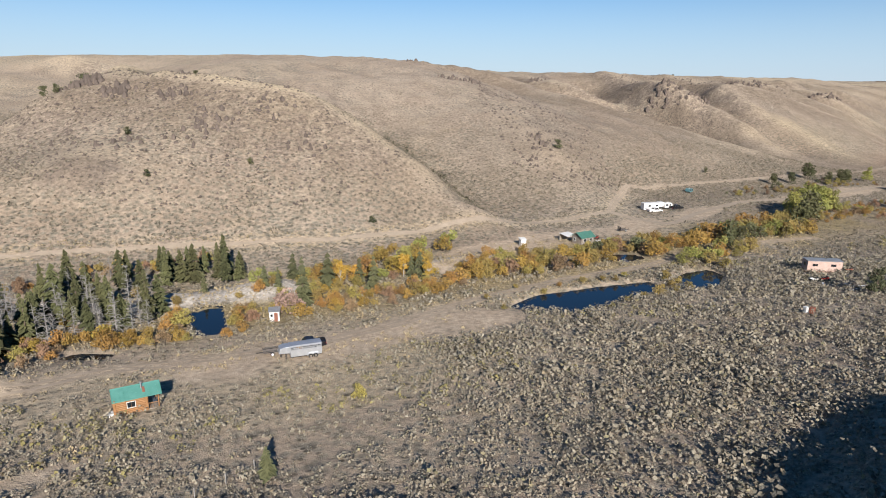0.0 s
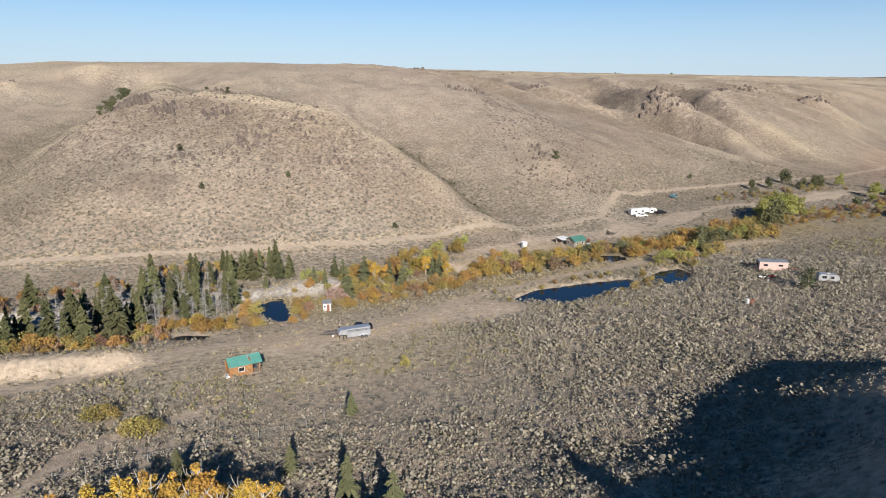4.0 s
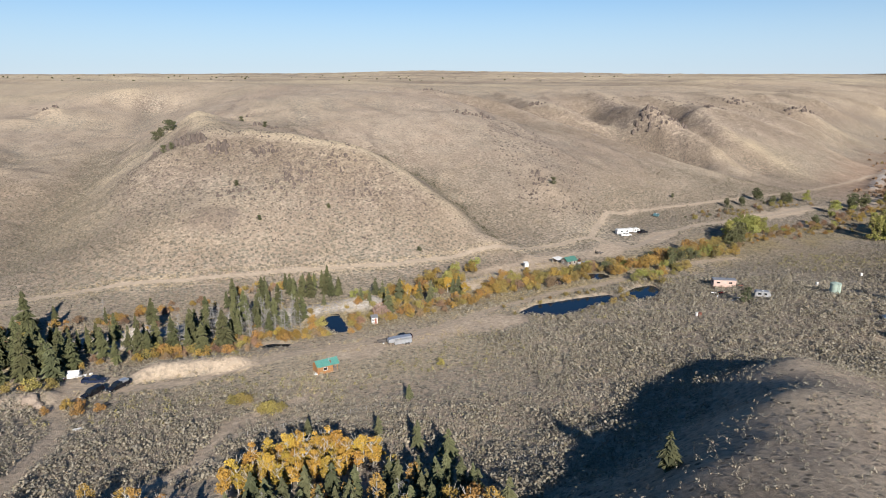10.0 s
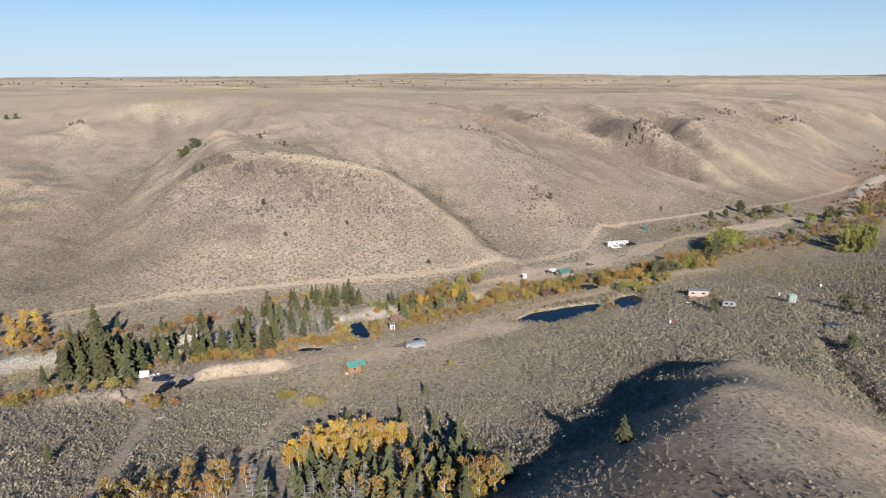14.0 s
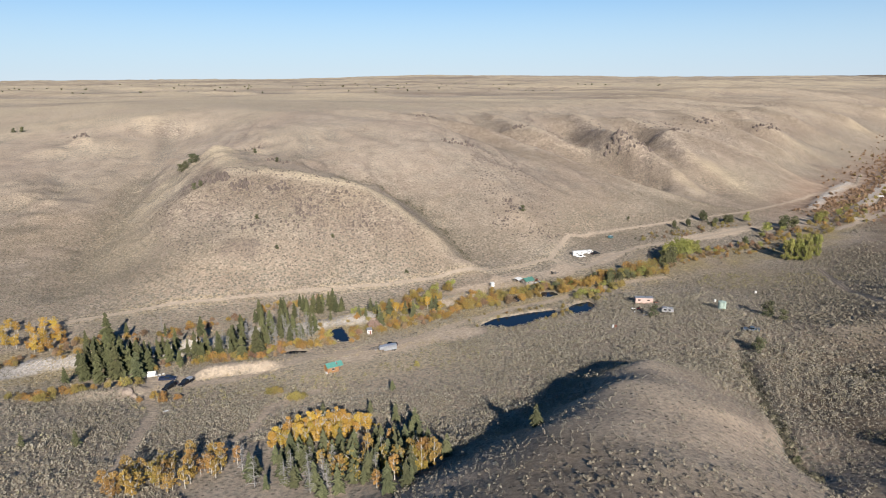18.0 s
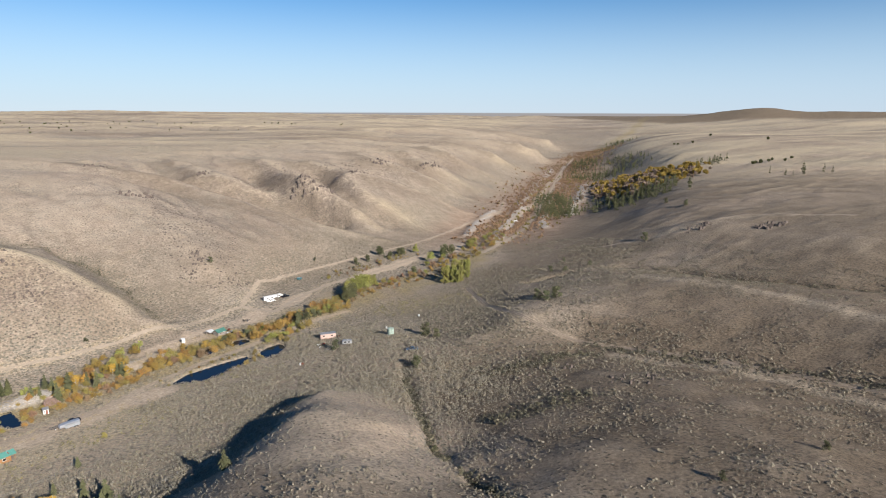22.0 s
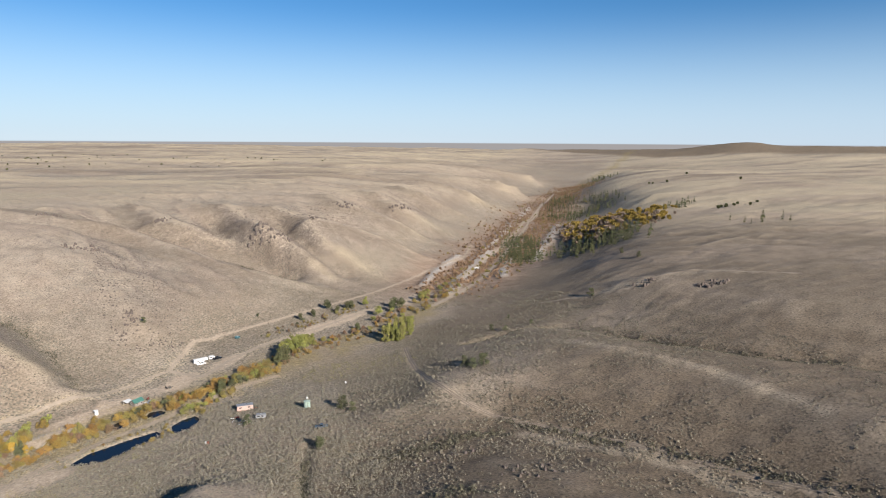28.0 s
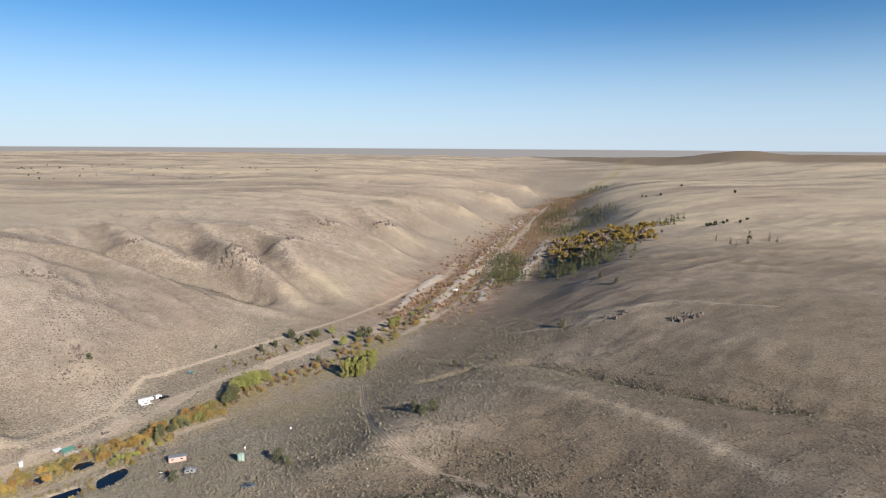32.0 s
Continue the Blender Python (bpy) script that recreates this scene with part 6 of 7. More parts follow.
def utility_trailer(x, y, yaw, load=True):
    t = thing("flatbed_trailer", x, y, yaw, "black flatbed utility trailer with a raised ramp", "trailer")
    part("deck", boxes((-1.7, 1.5, -0.85, 0.85, 0.5, 0.6)), MAT_PLANK, t)
    for y_ in (-0.88, 0.84):
        part("side_rail", boxes((-1.7, 1.5, y_, y_ + 0.05, 0.6, 0.72), (-1.7, 1.5, y_, y_ + 0.05, 0.9, 0.95), (-1.7, -1.64, y_, y_ + 0.05, 0.72, 0.9), (1.44, 1.5, y_, y_ + 0.05, 0.72, 0.9)), MAT_STEEL, t)
    ramp = part("ramp", boxes((-1.78, -1.72, -0.85, -0.79, 0.55, 1.75), (-1.78, -1.72, 0.79, 0.85, 0.55, 1.75), (-1.78, -1.72, -0.79, 0.79, 1.69, 1.75)), MAT_STEEL, t)
    for k in range(7):
        z = 0.66 + 0.15 * k
        part("ramp_bar", boxes((-1.77, -1.73, -0.79, 0.79, z, z + 0.1)), MAT_STEEL, ramp)
    part("tongue", profile([(1.5, 0.48), (2.7, 0.46), (2.7, 0.56), (1.5, 0.58)], -0.06, 0.06), MAT_STEEL, t)
    for s in (-1, 1):
        wheel(t, 0.1, s * 0.98, 0.34, 0.2, MAT_WHITE)


def atv(x, y, yaw, paint, label):
    t = thing("quad_bike", x, y, yaw, label, "quad bike", "parked vehicles")
    part("body", profile([(-0.85, 0.55), (-0.8, 0.8), (-0.2, 0.72), (0.15, 0.75), (0.5, 0.95), (0.85, 0.8), (0.9, 0.6), (0.4, 0.45), (-0.4, 0.42)], -0.24, 0.24, 0.04), paint, t)
    part("seat", boxes((-0.6, 0.1, -0.17, 0.17, 0.78, 0.9), bevel=0.04), MAT_RUBBER, t)
    part("handlebar", cylinder("y", 0.025, -0.4, 0.4, (0.35, 0, 1.12), 6), MAT_STEEL, t)
    part("rack", boxes((0.4, 0.85, -0.35, 0.35, 0.99, 1.02), (-0.95, -0.5, -0.4, 0.4, 0.92, 0.95)), MAT_STEEL, t)
    for wx in (-0.6, 0.62):
        for s in (-1, 1):
            wheel(t, wx, s * 0.42, 0.3, 0.24, MAT_STEEL)


def caravan(x, y, yaw, long, tall, label, skin=MAT_WHITE, fifth=False, stripe=None, name="camper_trailer"):
    t = thing(name, x, y, yaw, label, "camper", "campers")
    h = long / 2
    if fifth:
        side = [(-h, 0.6), (-h, tall - 0.1), (-h + 0.2, tall), (h - 2.4, tall), (h - 0.3, tall + 0.15), (h, tall - 0.5), (h - 0.2, 1.6), (h - 2.3, 1.55), (h - 2.4, 0.6)]
    else:
        side = [(-h, 0.55), (-h, tall - 0.35), (-h + 0.35, tall), (h - 0.5, tall), (h, tall - 0.6), (h, 0.9), (h - 0.35, 0.55)]
    body = part("body", profile(side, -1.15, 1.15, 0.06), skin, t)
    floor_z = 0.6
    for s, sgn in ((-1.15, -1), (1.15, 1)):
        for wx in (-h * 0.45, h * 0.25):
            window(t, wx, s, tall * 0.58, 0.9, 0.5, "y", sgn, MAT_STEEL, 1)
        if stripe:
            part("stripe", boxes((-h + 0.1, h - 2.5 if fifth else h - 0.4, *sorted((s + sgn * 0.003, s + sgn * 0.012)), 0.95, 1.12)), stripe, t)
        for wx in (-0.55, 0.3):
            wheel(t, wx - 0.4, sgn * 1.0, 0.35, 0.2)
    d = part("door", boxes((h * 0.02 - 0.33, h * 0.02 + 0.33, -1.185, -1.15, 0.65, tall - 0.25), bevel=0.01), skin, t)
    part("door_handle", boxes((h * 0.02 + 0.2, h * 0.02 + 0.28, -1.21, -1.186, 1.4, 1.5)), MAT_STEEL, d)
    part("roof_vent", boxes((-0.25, 0.25, -0.25, 0.25, tall, tall + 0.14), bevel=0.03), MAT_WHITE, t)
    part("chassis", boxes((-h + 0.2, h - (2.4 if fifth else 0.3), -0.6, 0.6, 0.4, 0.6)), MAT_STEEL, t)
    if not fifth:
        part("hitch", profile([(h - 0.3, 0.45), (h + 0.9, 0.42), (h + 0.9, 0.52), (h - 0.3, 0.56)], -0.07, 0.07), MAT_STEEL, t)
    else:
        for s in (-0.8, 0.8):
            part("landing_leg", boxes((h - 1.9, h - 1.78, s - 0.06, s + 0.06, 0.0, 1.6)), MAT_STEEL, t)


# ---- buildings ----
def small_hut(x, y, yaw, wide, deep, tall, wall, roof, label, name, lean=0.35, door=MAT_WHITE):
    t = thing(name, x, y, yaw, label, "shed", "sheds")
    w, d = wide / 2, deep / 2
    for k in range(8):
        a, b = -w + wide * k / 8, -w + wide * (k + 1) / 8
        part("board", boxes((a + 0.006, b - 0.006, -d, -d + 0.04, 0.05, tall)), wall, t)
        part("board", boxes((a + 0.006, b - 0.006, d - 0.04, d, 0.05, tall + lean)), wall, t)
    for x_ in (-w, w - 0.04):
        part("side_wall", cross_section([(-d + 0.042, 0.05), (d - 0.042, 0.05), (d - 0.042, tall + lean), (-d + 0.042, tall)], x_, x_ + 0.04), wall, t)
    part("roof", cross_section([(-d - 0.2, tall - 0.02), (d + 0.2, tall + lean + 0.06), (d + 0.2, tall + lean + 0.12), (-d - 0.2, tall + 0.05)], -w - 0.2, w + 0.2), roof, t)
    o = part("door", boxes((-0.05, min(0.65, w - 0.1), -d - 0.035, -d - 0.004, 0.08, 1.85), bevel=0.008), door, t)
    part("door_handle", boxes((0.02, 0.06, -d - 0.07, -d - 0.036, 0.9, 1.02)), MAT_STEEL, o)
    if wide > 1.7:
        window(t, -w * 0.55, -d, 1.1, 0.45, 0.5, "y", -1, MAT_WHITE, 0)
    return t


def green_roof_house():
    t = thing("board_house", 65.0, 87.2, 32, "weathered board house with a dull green metal roof", "house")
    x0, x1, y0, y1, tall = -2.5, 2.5, -2.0, 2.0, 2.3
    for k in range(20):
        a = x0 + 0.25 * k
        for y in (y0, y1 - 0.05):
            part("board", boxes((a + 0.008, a + 0.242, y, y + 0.05, 0.1, tall)), MAT_PLANK, t)
    for x in (x0, x1 - 0.06):
        part("gable_wall", cross_section([(y0 + 0.052, 0.1), (y1 - 0.052, 0.1), (y1 - 0.052, tall), (0, 3.35), (y0 + 0.052, tall)], x, x + 0.06), MAT_PLANK, t)
    gable_roof(t, x0, x1, y0, y1, tall, 3.4, MAT_DARK_GREEN, 12, 0.4)
    window(t, -1.2, y0, 1.0, 0.8, 0.8)
    window(t, 1.2, y0, 1.0, 0.8, 0.8)
    window(t, x0, 0.9, 1.0, 0.7, 0.8, "x", -1)
    o = part("door", boxes((x0 - 0.04, x0 - 0.004, -1.2, -0.3, 0.12, 2.1), bevel=0.01), MAT_PLANK, t)
    part("door_handle", boxes((x0 - 0.08, x0 - 0.041, -0.5, -0.42, 1.0, 1.1)), MAT_STEEL, o)
    part("chimney", cylinder("z", 0.1, 2.8, 3.9, (1.1, 0.7, 0), 10), MAT_TIN, t)
    part("foundation", boxes((x0 + 0.05, x1 - 0.05, y0 + 0.06, y1 - 0.06, -0.3, 0.1)), MAT_PLANK, t)
    lean = thing("lean_to", 60.8, 89.0, 32, "open lean-to with a white tin roof", "shelter")
    part("roof", cross_section([(-1.8, 1.95), (1.8, 2.35), (1.8, 2.43), (-1.8, 2.03)], -1.9, 1.9), MAT_WHITE, lean)
    for x in (-1.7, 1.7):
        for y in (-1.6, 1.6):
            part("post", cylinder("z", 0.07, -0.1, 2.0 + 0.11 * (y + 1.6), (x, y, 0), 8), MAT_PLANK, lean)
    part("back_wall", boxes((-1.75, 1.75, 1.62, 1.68, 0.0, 2.2)), MAT_PLANK, lean)


def pink_house():
    t = thing("mobile_home", 113.4, 48.6, -6, "faded pink mobile home with a flat tin roof", "mobile home")
    x0, x1, y0, y1 = -3.9, 3.9, -1.5, 1.5
    part("wall_shell", boxes((x0, x1, y0, y1, 0.35, 2.75), bevel=0.02), MAT_PINK_SIDING, t)
    for k in range(26):
        x = x0 + 0.15 + 0.3 * k
        part("siding_batten", boxes((x - 0.012, x + 0.012, y0 - 0.018, y0 - 0.002, 0.37, 2.72)), MAT_PINK_SIDING, t)
    part("skirting", boxes((x0 + 0.05, x1 - 0.05, y0 + 0.05, y1 - 0.05, -0.3, 0.35)), MAT_RUSTY, t)
    roof = part("roof", cross_section([(y0 - 0.12, 2.76), (y1 + 0.12, 2.76), (y1 + 0.12, 2.86), (0, 3.0), (y0 - 0.12, 2.86)], x0 - 0.12, x1 + 0.12), MAT_TIN, t)
    for k in range(11):
        x = x0 + 0.78 * k
        part("seam", cross_section([(y0 - 0.12, 2.865), (0, 3.005), (0, 3.03), (y0 - 0.12, 2.89)], x - 0.02, x + 0.02), MAT_TIN, roof)
    part("roof_vent", cylinder("z", 0.09, 2.95, 3.55, (0.8, 0.3, 0), 10), MAT_STEEL, t)
    for x in (-2.2, 1.9):
        window(t, x, y0 - 0.018, 1.65, 1.0, 0.4, "y", -1, MAT_STEEL, 1)
    window(t, x0, 0, 1.5, 0.8, 0.6, "x", -1, MAT_STEEL, 0)
    d = part("door", boxes((-0.4, 0.4, y0 - 0.05, y0 - 0.019, 0.4, 2.35), bevel=0.01), MAT_PINK_SIDING, t)
    part("door_handle", boxes((0.26, 0.32, y0 - 0.09, y0 - 0.051, 1.3, 1.4)), MAT_STEEL, d)
    part("door_step", boxes((-0.6, 0.6, y0 - 0.75, y0 - 0.06, 0.0, 0.22)), MAT_PLANK, t)


def water_tank():
    t = thing("water_tank", 139.0, 25.2, 0, "tall pale green cylindrical water tank", "tank")
    part("shell", cylinder("z", 1.6, 0.0, 3.7, sides=32), MAT_TANK, t)
    part("lid", cylinder("z", 1.62, 3.7, 4.0, sides=32, top=0.5), MAT_TANK, t)
    for z in (0.6, 1.4, 2.2, 3.0, 3.6):
        part("hoop", cylinder("z", 1.63, z, z + 0.07, sides=32), MAT_TANK, t)
    part("hatch", cylinder("z", 0.35, 4.0, 4.12, sides=14), MAT_TANK, t)
    ladder = part("ladder", boxes((-0.25, -0.21, -1.75, -1.71, 0, 4.0), (0.21, 0.25, -1.75, -1.71, 0, 4.0)), MAT_STEEL, t)
    for k in range(12):
        part("rung", boxes((-0.21, 0.21, -1.74, -1.72, 0.25 + 0.3 * k, 0.28 + 0.3 * k)), MAT_STEEL, ladder)


def boulder(x, y, size, material, label, seed, name="boulder"):
    bm = bmesh.new()
    bmesh.ops.create_icosphere(bm, subdivisions=3, radius=1)
    for v in bm.verts:
        k = 1 + 0.35 * noise.noise(v.co * 1.3 + Vector((seed, 0, 0))) + 0.12 * noise.noise(v.co * 4 + Vector((0, seed, 0)))
        v.co = Vector((v.co.x * k * size, v.co.y * k * size * 0.8, v.co.z * k * size * 0.7))
    me = bpy.data.meshes.new(name)
    bm.to_mesh(me)
    bm.free()
    me.materials.append(material)
    ob = tagged(new(name, me), label, "rock", "boulders")
    ob.location = (x, y, ground_z(x, y) + size * 0.2)
    return ob


log_cabin()
stock_trailer()
utility_trailer(-4.9, 1.6, 202)
pickup(0.6, 4.6, 200, MAT_BLACK_PAINT, "black pickup truck parked behind the stock trailer")
small_hut(-9.5, 20.9, 12, 1.9, 1.7, 2.1, MAT_WHITE, MAT_TIN, "small white board hut with a grey tin roof", "hut", 0.3, MAT_RUSTY)
small_hut(46.3, 80.9, 20, 1.5, 1.5, 2.0, MAT_WHITE, MAT_WHITE, "plain white outhouse on the gravel flat", "outhouse", 0.25)
green_roof_house()
atv(70.4, 92.4, 60, MAT_RED, "red quad bike beside the board house")
pickup(71.2, 85.6, 10, MAT_TIN, "dusty grey pickup truck beside the board house")
utility_trailer(81.8, 104.7, 25)
caravan(102.6, 141.4, 14, 8.6, 3.1, "long white fifth-wheel camper by the road", fifth=True, stripe=MAT_BLUE, name="fifth_wheel_camper")
pickup(102.6, 138.2, 14, MAT_WHITE, "white pickup truck beside the long camper")
caravan(109.6, 146.2, 20, 3.6, 2.4, "small white camper on a dark trailer")
pickup(113.0, 145.0, 24, MAT_BLACK_PAINT, "dark pickup truck beside the small camper")
pink_house()
atv(118.4, 46.2, -12, MAT_RUSTY, "rusty red quad bike beside the mobile home")
atv(107.8, 37.4, 10, MAT_RED, "red quad bike in front of the mobile home")
atv(105.6, 37.9, 170, MAT_WHITE, "white quad bike in front of the mobile home")
caravan(117.4, 28.3, -14, 4.8, 2.3, "small weathered white camper on the sage flat", MAT_TIN)
water_tank()
pickup(137.4, -5.2, 160, MAT_BLUE, "faded blue old pickup among the sagebrush", name="old_pickup")
caravan(426.7, 361.5, 30, 6.0, 2.6, "white camper far up the valley")
caravan(131.6, 182.5, 40, 2.8, 1.9, "small teal trailer above the road", MAT_TEAL)

# the camp by the creek
pickup(-74.8, -25.4, 6, MAT_NAVY, "dark blue pickup truck parked at the camp")
pickup(-71.0, -33.4, 252, MAT_BLACK_PAINT, "black pickup truck parked at the camp", cap=MAT_BLACK_PAINT)
pickup(-66.8, -29.6, 246, MAT_BLACK_PAINT, "black pickup with a silver bed cover at the camp", cap=MAT_ALUMINIUM)
tent = thing("wall_tent", -82.2, -21.4, 10, "white canvas wall tent under the conifers", "tent")
part("canvas", cross_section([(-1.2, 0.0), (-1.15, 0.9), (0, 1.8), (1.15, 0.9), (1.2, 0.0)], -1.4, 1.4, 0.03), MAT_CANVAS, tent)
part("door_flap", cross_section([(-0.4, 0.05), (-0.35, 1.3), (0.35, 1.3), (0.4, 0.05)], 1.41, 1.45), MAT_CANVAS, tent)
for px, py in ((-2.0, -2.3), (2.0, -2.3), (-2.0, 2.3), (2.0, 2.3)):
    part("guy_peg", cylinder("z", 0.03, -0.1, 0.35, (px, py, 0), 5), MAT_STEEL, tent)
part("ridge_pole", cylinder("x", 0.04, -1.6, 1.6, (0, 0, 1.83), 6), MAT_GREY_WOOD, tent)
for cx, cy, turn, skin, words in ((-79.6, -21.0, 0, MAT_WHITE, "white plastic cooler at the camp"), (-78.6, -20.2, 30, MAT_WHITE, "white plastic cooler at the camp"), (-83.8, -23.6, 15, MAT_RED, "red plastic cooler at the camp"), (-78.4, -24.0, 50, MAT_WHITE, "white plastic cooler at the camp")):
    k = thing("cooler", cx, cy, turn, words, "cooler", "camp gear", 0.02)
    part("box", boxes((-0.4, 0.4, -0.24, 0.24, 0, 0.42), bevel=0.03), skin, k)
    part("lid", boxes((-0.42, 0.42, -0.26, 0.26, 0.425, 0.5), bevel=0.02), MAT_WHITE, k)
table = thing("camp_table", -80.2, -22.9, 20, "folding camp table beside the tent", "table", "camp gear", 0.02)
part("tabletop", boxes((-0.9, 0.9, -0.38, 0.38, 0.7, 0.75), bevel=0.01), MAT_WHITE, table)
for lx in (-0.8, 0.8):
    for ly in (-0.3, 0.3):
        part("leg", boxes((lx - 0.02, lx + 0.02, ly - 0.02, ly + 0.02, 0, 0.7)), MAT_STEEL, table)
boulder(-82.2, -38.8, 2.0, MAT_ROCK, "large tan boulder at the edge of the camp", 3)
boulder(-79.8, -40.2, 1.2, MAT_ROCK, "tan boulder at the edge of the camp", 8)

# odds and ends in the sage
for x, y, yaw, skin, words in ((90.6, 13.9, 20, MAT_WHITE, "white discarded refrigerator in the sagebrush"), (91.4, 13.3, 40, MAT_RUSTY, "rusty discarded stove in the sagebrush"), (143.7, 43.2, 10, MAT_WHITE, "white discarded chest in the sagebrush"), (170.2, 60.4, 0, MAT_WHITE, "white discarded chest in the sagebrush")):
    k = thing("discarded_appliance", x, y, yaw, words, "appliance", "junk in the sage")
    part("case", boxes((-0.4, 0.4, -0.38, 0.38, 0, 1.2), bevel=0.03), skin, k)
    part("door", boxes((-0.37, 0.37, -0.43, -0.384, 0.05, 1.15), bevel=0.02), skin, k)
    part("handle", boxes((0.26, 0.3, -0.48, -0.432, 0.5, 0.95)), MAT_STEEL, k)
for x, y, yaw, n in ((107.4, 27.0, 20, 6), (110.0, 30.5, -10, 5), (-63.2, -53.0, 30, 4), (104.5, 33.0, 60, 4)):
    k = thing("scrap_pile", x, y, yaw, "heap of scrap boards and tin sheets", "scrap", "junk in the sage")
    for i in range(n):
        a, b = rng.uniform(-1.2, 1.2), rng.uniform(-0.5, 0.5)
        bit = part("sheet" if i % 2 else "plank", boxes((a - 0.8, a + 0.8, b - 0.2, b + 0.2, 0.05 + 0.09 * i, 0.09 + 0.09 * i)), (MAT_WHITE, MAT_TIN, MAT_PLANK)[i % 3], k)


def fence(points, label):
    p = along(points, 3.6)
    f = thing("wire_fence", p[0, 0], p[0, 1], 0, label, "fence")
    base = f.matrix_world.translation.copy()
    tops = []
    for x, y in p:
        z = ground_z(x, y) - base.z
        part("post", cylinder("z", 0.06, z - 0.2, z + 1.25, (x - base.x, y - base.y, 0), 6), MAT_GREY_WOOD, f)
        tops.append((x - base.x, y - base.y, z))
    for h in (0.5, 0.85, 1.15):
        v, q = rods([[(x, y, z + h, 0.008) for x, y, z in tops]], 3)
        part("wire", array_mesh("wire", v, q, MAT_TIN), None, f)


fence([(-30, -58), (-2, -43), (3, -36)], "wire fence on grey wooden posts in the sage")
fence([(23, -73.8), (28, -71), (46, -60.5), (58, -57)], "wire fence on grey wooden posts below the knoll")

# stones strewn over the steep faces
def stones(name, ring, count, sizes, label):
    v, f = [], []
    base = np.array([(1, 0, 0), (-0.8, 0.3, 0), (0, 1, 0.1), (0.2, -0.9, 0), (0.1, 0, 0.8)])
    tri = np.array([(0, 2, 4), (2, 1, 4), (1, 3, 4), (3, 0, 4)])
    for k, (x, y) in enumerate(spread_in(ring, count)):
        s, a = rng.uniform(*sizes), rng.uniform(0, 6.28)
        b = base * rng.uniform(0.6, 1.4, (5, 3)) * s
        v.append(np.stack([b[:, 0] * math.cos(a) - b[:, 1] * math.sin(a) + x, b[:, 0] * math.sin(a) + b[:, 1] * math.cos(a) + y, b[:, 2] + ground_z(x, y) - 0.1 * s], 1))
        f.append(tri + 5 * k)
    tagged(new(name, array_mesh(name, np.concatenate(v), np.concatenate(f), MAT_DARK_ROCK)), label, "stones", kind="stuff")


stones("hillside_stones", [(-150, 190), (-110, 180), (-40, 155), (10, 130), (0, 100), (-60, 82), (-120, 90), (-160, 150)], 1500, (0.25, 0.9), "dark stones strewn over the hill face")
stones("slope_stones", [(40, 330), (80, 330), (100, 230), (95, 160), (60, 150), (45, 220)], 600, (0.3, 1.1), "dark stones strewn over the slope")
stones("ridge_stones", [(170, 450), (230, 440), (300, 470), (400, 610), (340, 640), (200, 540), (100, 520)], 500, (0.5, 1.6), "dark stones strewn along the ridges")

# rock outcrops on the hill noses
def crag(x, y, rx, ry, count, big, seed):
    local = np.random.default_rng(seed)
    big = big * (0.62 if y > 300 else 0.85)
    k = tagged(new("rock_outcrop"), "broken outcrop of dark brown rock on the hillside", "rock outcrop", "rock outcrops")
    k.location = (x, y, ground_z(x, y))
    for i in range(count):
        a, q = local.uniform(0, 6.28), math.sqrt(local.uniform(0, 1))
        px, py = x + rx * q * math.cos(a), y + ry * q * math.sin(a)
        s = big * local.uniform(0.35, 1.0)
        rock = new("rock", ROCKS[int(local.integers(len(ROCKS)))])
        rock.parent = k
        rock.matrix_local = Matrix.Translation((px - x, py - y, ground_z(px, py) - k.location.z + 0.1 * s)) @ Matrix.Rotation(local.uniform(0, 6.28), 4, "Z") @ Matrix.Diagonal((s, s * 0.8, s * local.uniform(0.7, 1.7), 1))


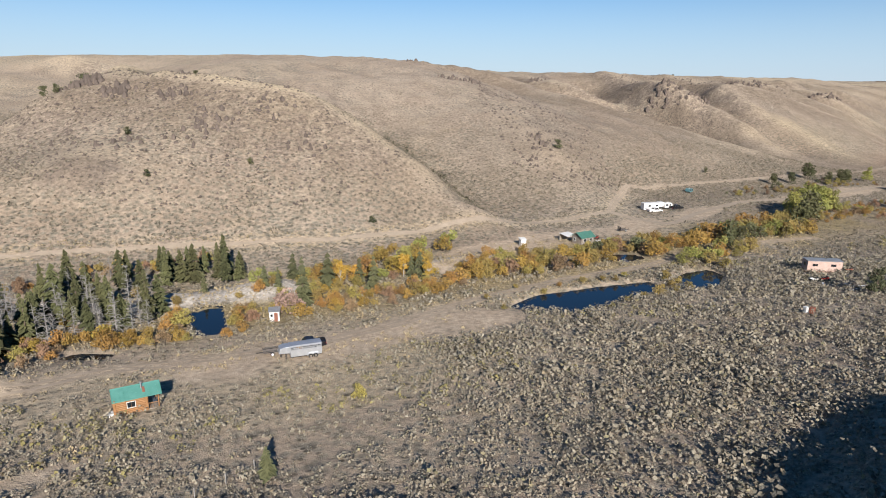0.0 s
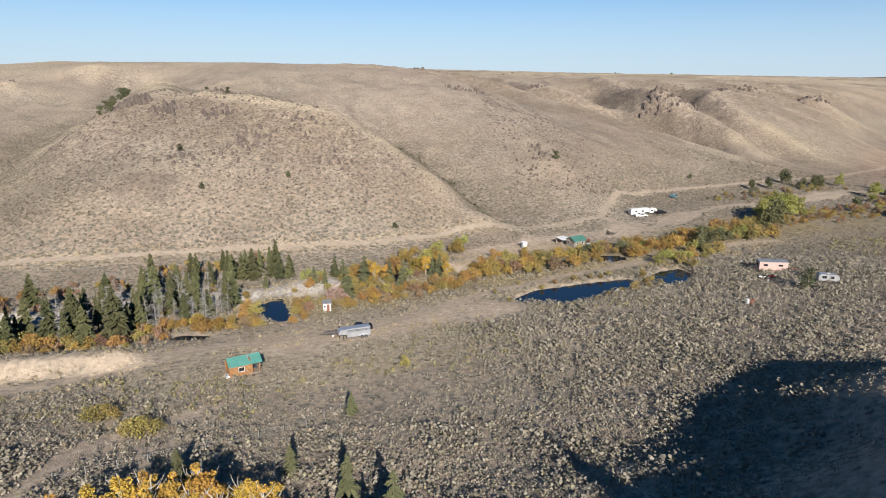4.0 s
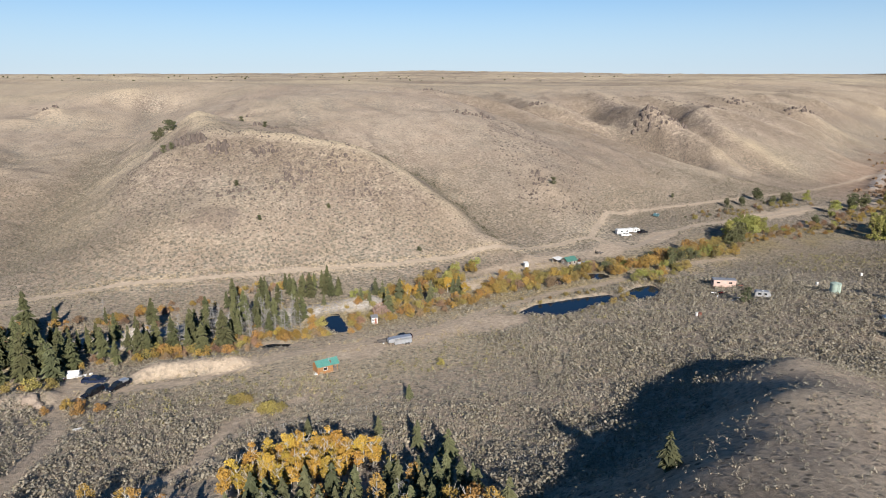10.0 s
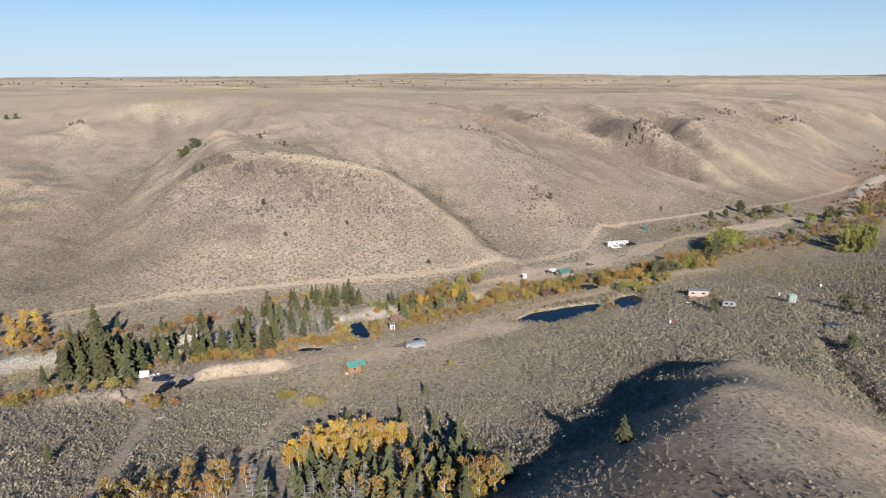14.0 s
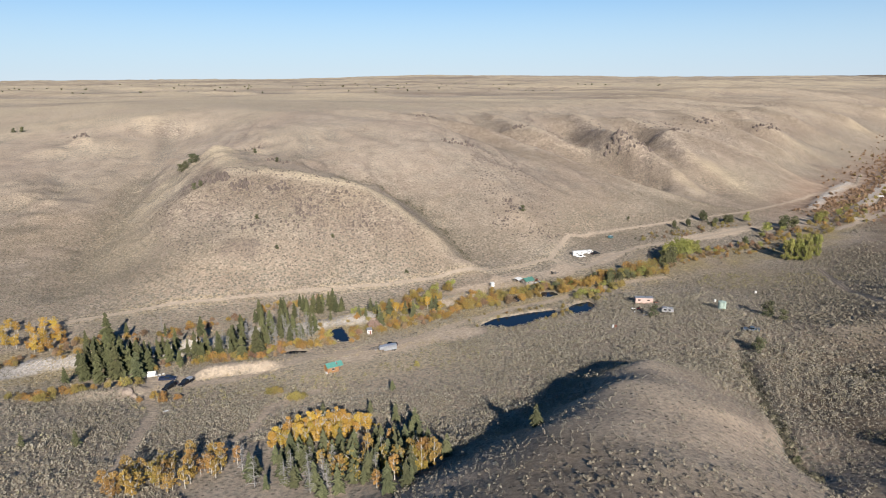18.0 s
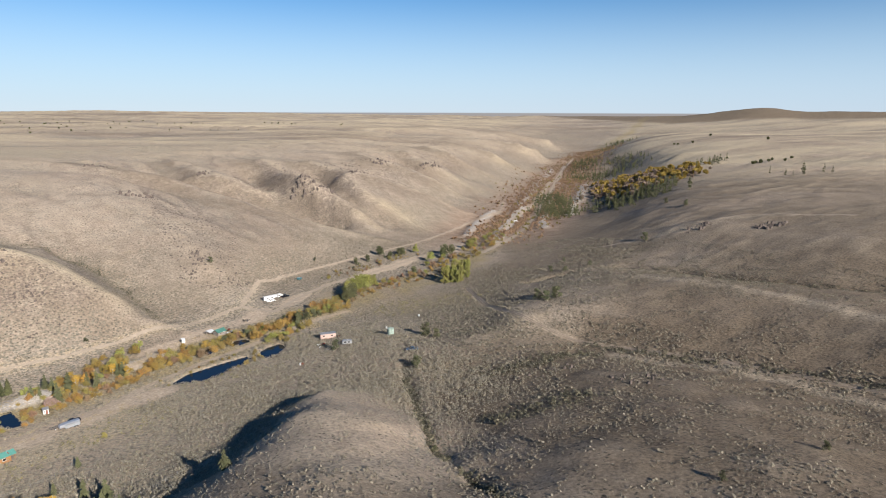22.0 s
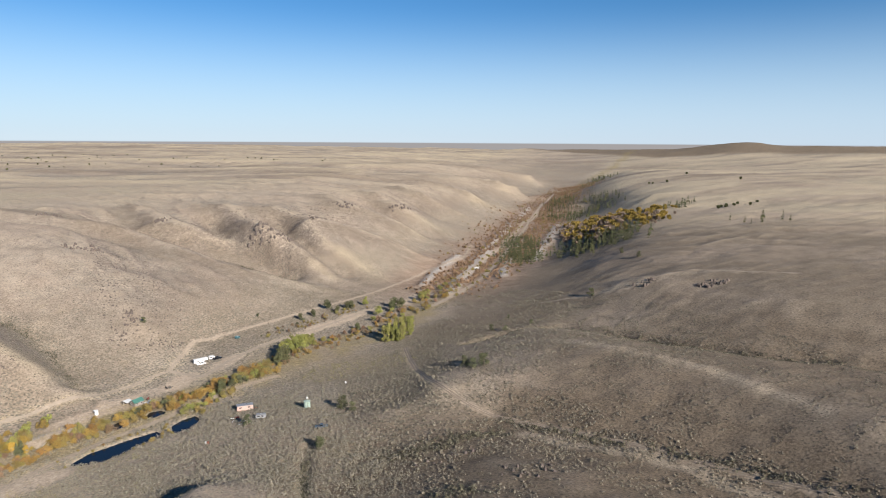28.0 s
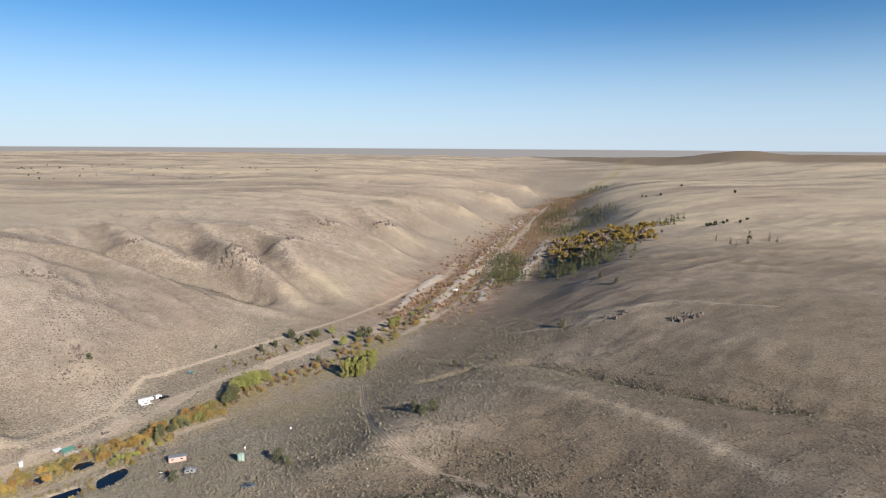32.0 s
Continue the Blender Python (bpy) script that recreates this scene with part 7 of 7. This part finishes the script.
def rock_mesh(seed):
    bm = bmesh.new()
    bmesh.ops.create_icosphere(bm, subdivisions=2, radius=1)
    for v in bm.verts:
        k = 1 + 0.5 * noise.noise(v.co * 1.6 + Vector((seed * 5.1, 0, 0)))
        v.co = v.co * k
    for axis in ((1, 0.2, 0.3), (-0.3, 1, 0.5), (0.2, -0.8, 0.6), (-0.9, -0.2, 0.4)):
        n_ = Vector(axis).normalized()
        for v in bm.verts:
            d = v.co.dot(n_) - 0.72
            if d > 0:
                v.co -= n_ * d
    me = bpy.data.meshes.new("rock")
    bm.to_mesh(me)
    bm.free()
    me.materials.append(MAT_DARK_ROCK)
    return me


ROCKS = [rock_mesh(k) for k in range(4)]
for x, y, rx, ry, count, big, seed in ((-136, 178, 9, 6, 22, 2.2, 1), (-118, 162, 10, 6, 26, 2.4, 2), (-100, 152, 8, 5, 18, 2.0, 3), (-77, 147, 8, 6, 16, 1.6, 4), (-56, 130, 9, 8, 18, 1.5, 5), (-62, 118, 7, 9, 16, 1.3, 6),
                                       (-82, 112, 8, 6, 14, 1.4, 7), (-38, 138, 8, 6, 16, 1.5, 8), (-24, 124, 7, 7, 14, 1.2, 9), (66, 190, 7, 10, 18, 1.5, 10), (58, 170, 6, 8, 14, 1.3, 11), (84, 166, 6, 6, 10, 1.2, 12),
                                       (32, 336, 16, 12, 22, 3.0, 13), (196, 428, 13, 8, 26, 3.4, 14), (206, 412, 12, 8, 22, 3.0, 15), (222, 404, 10, 8, 16, 2.6, 16), (108, 502, 12, 8, 18, 3.2, 17), (350, 596, 18, 10, 22, 3.8, 18),
                                       (456, 655, 18, 10, 20, 4.0, 19), (272, 462, 12, 8, 14, 2.8, 20), (437, 43, 16, 7, 22, 2.6, 21), (412, 84, 14, 6, 16, 2.2, 22), 
                                       (170, -64, 14, 6, 22, 1.1, 25), (186, -96, 12, 8, 18, 1.1, 26), (-138, 309, 8, 8, 12, 2.0, 27), (-345, 418, 12, 8, 14, 3.0, 28), (-95, 222, 8, 6, 10, 1.8, 29), (0, 470, 14, 8, 14, 3.0, 30)):
    crag(x, y, rx, ry, count, big, seed)
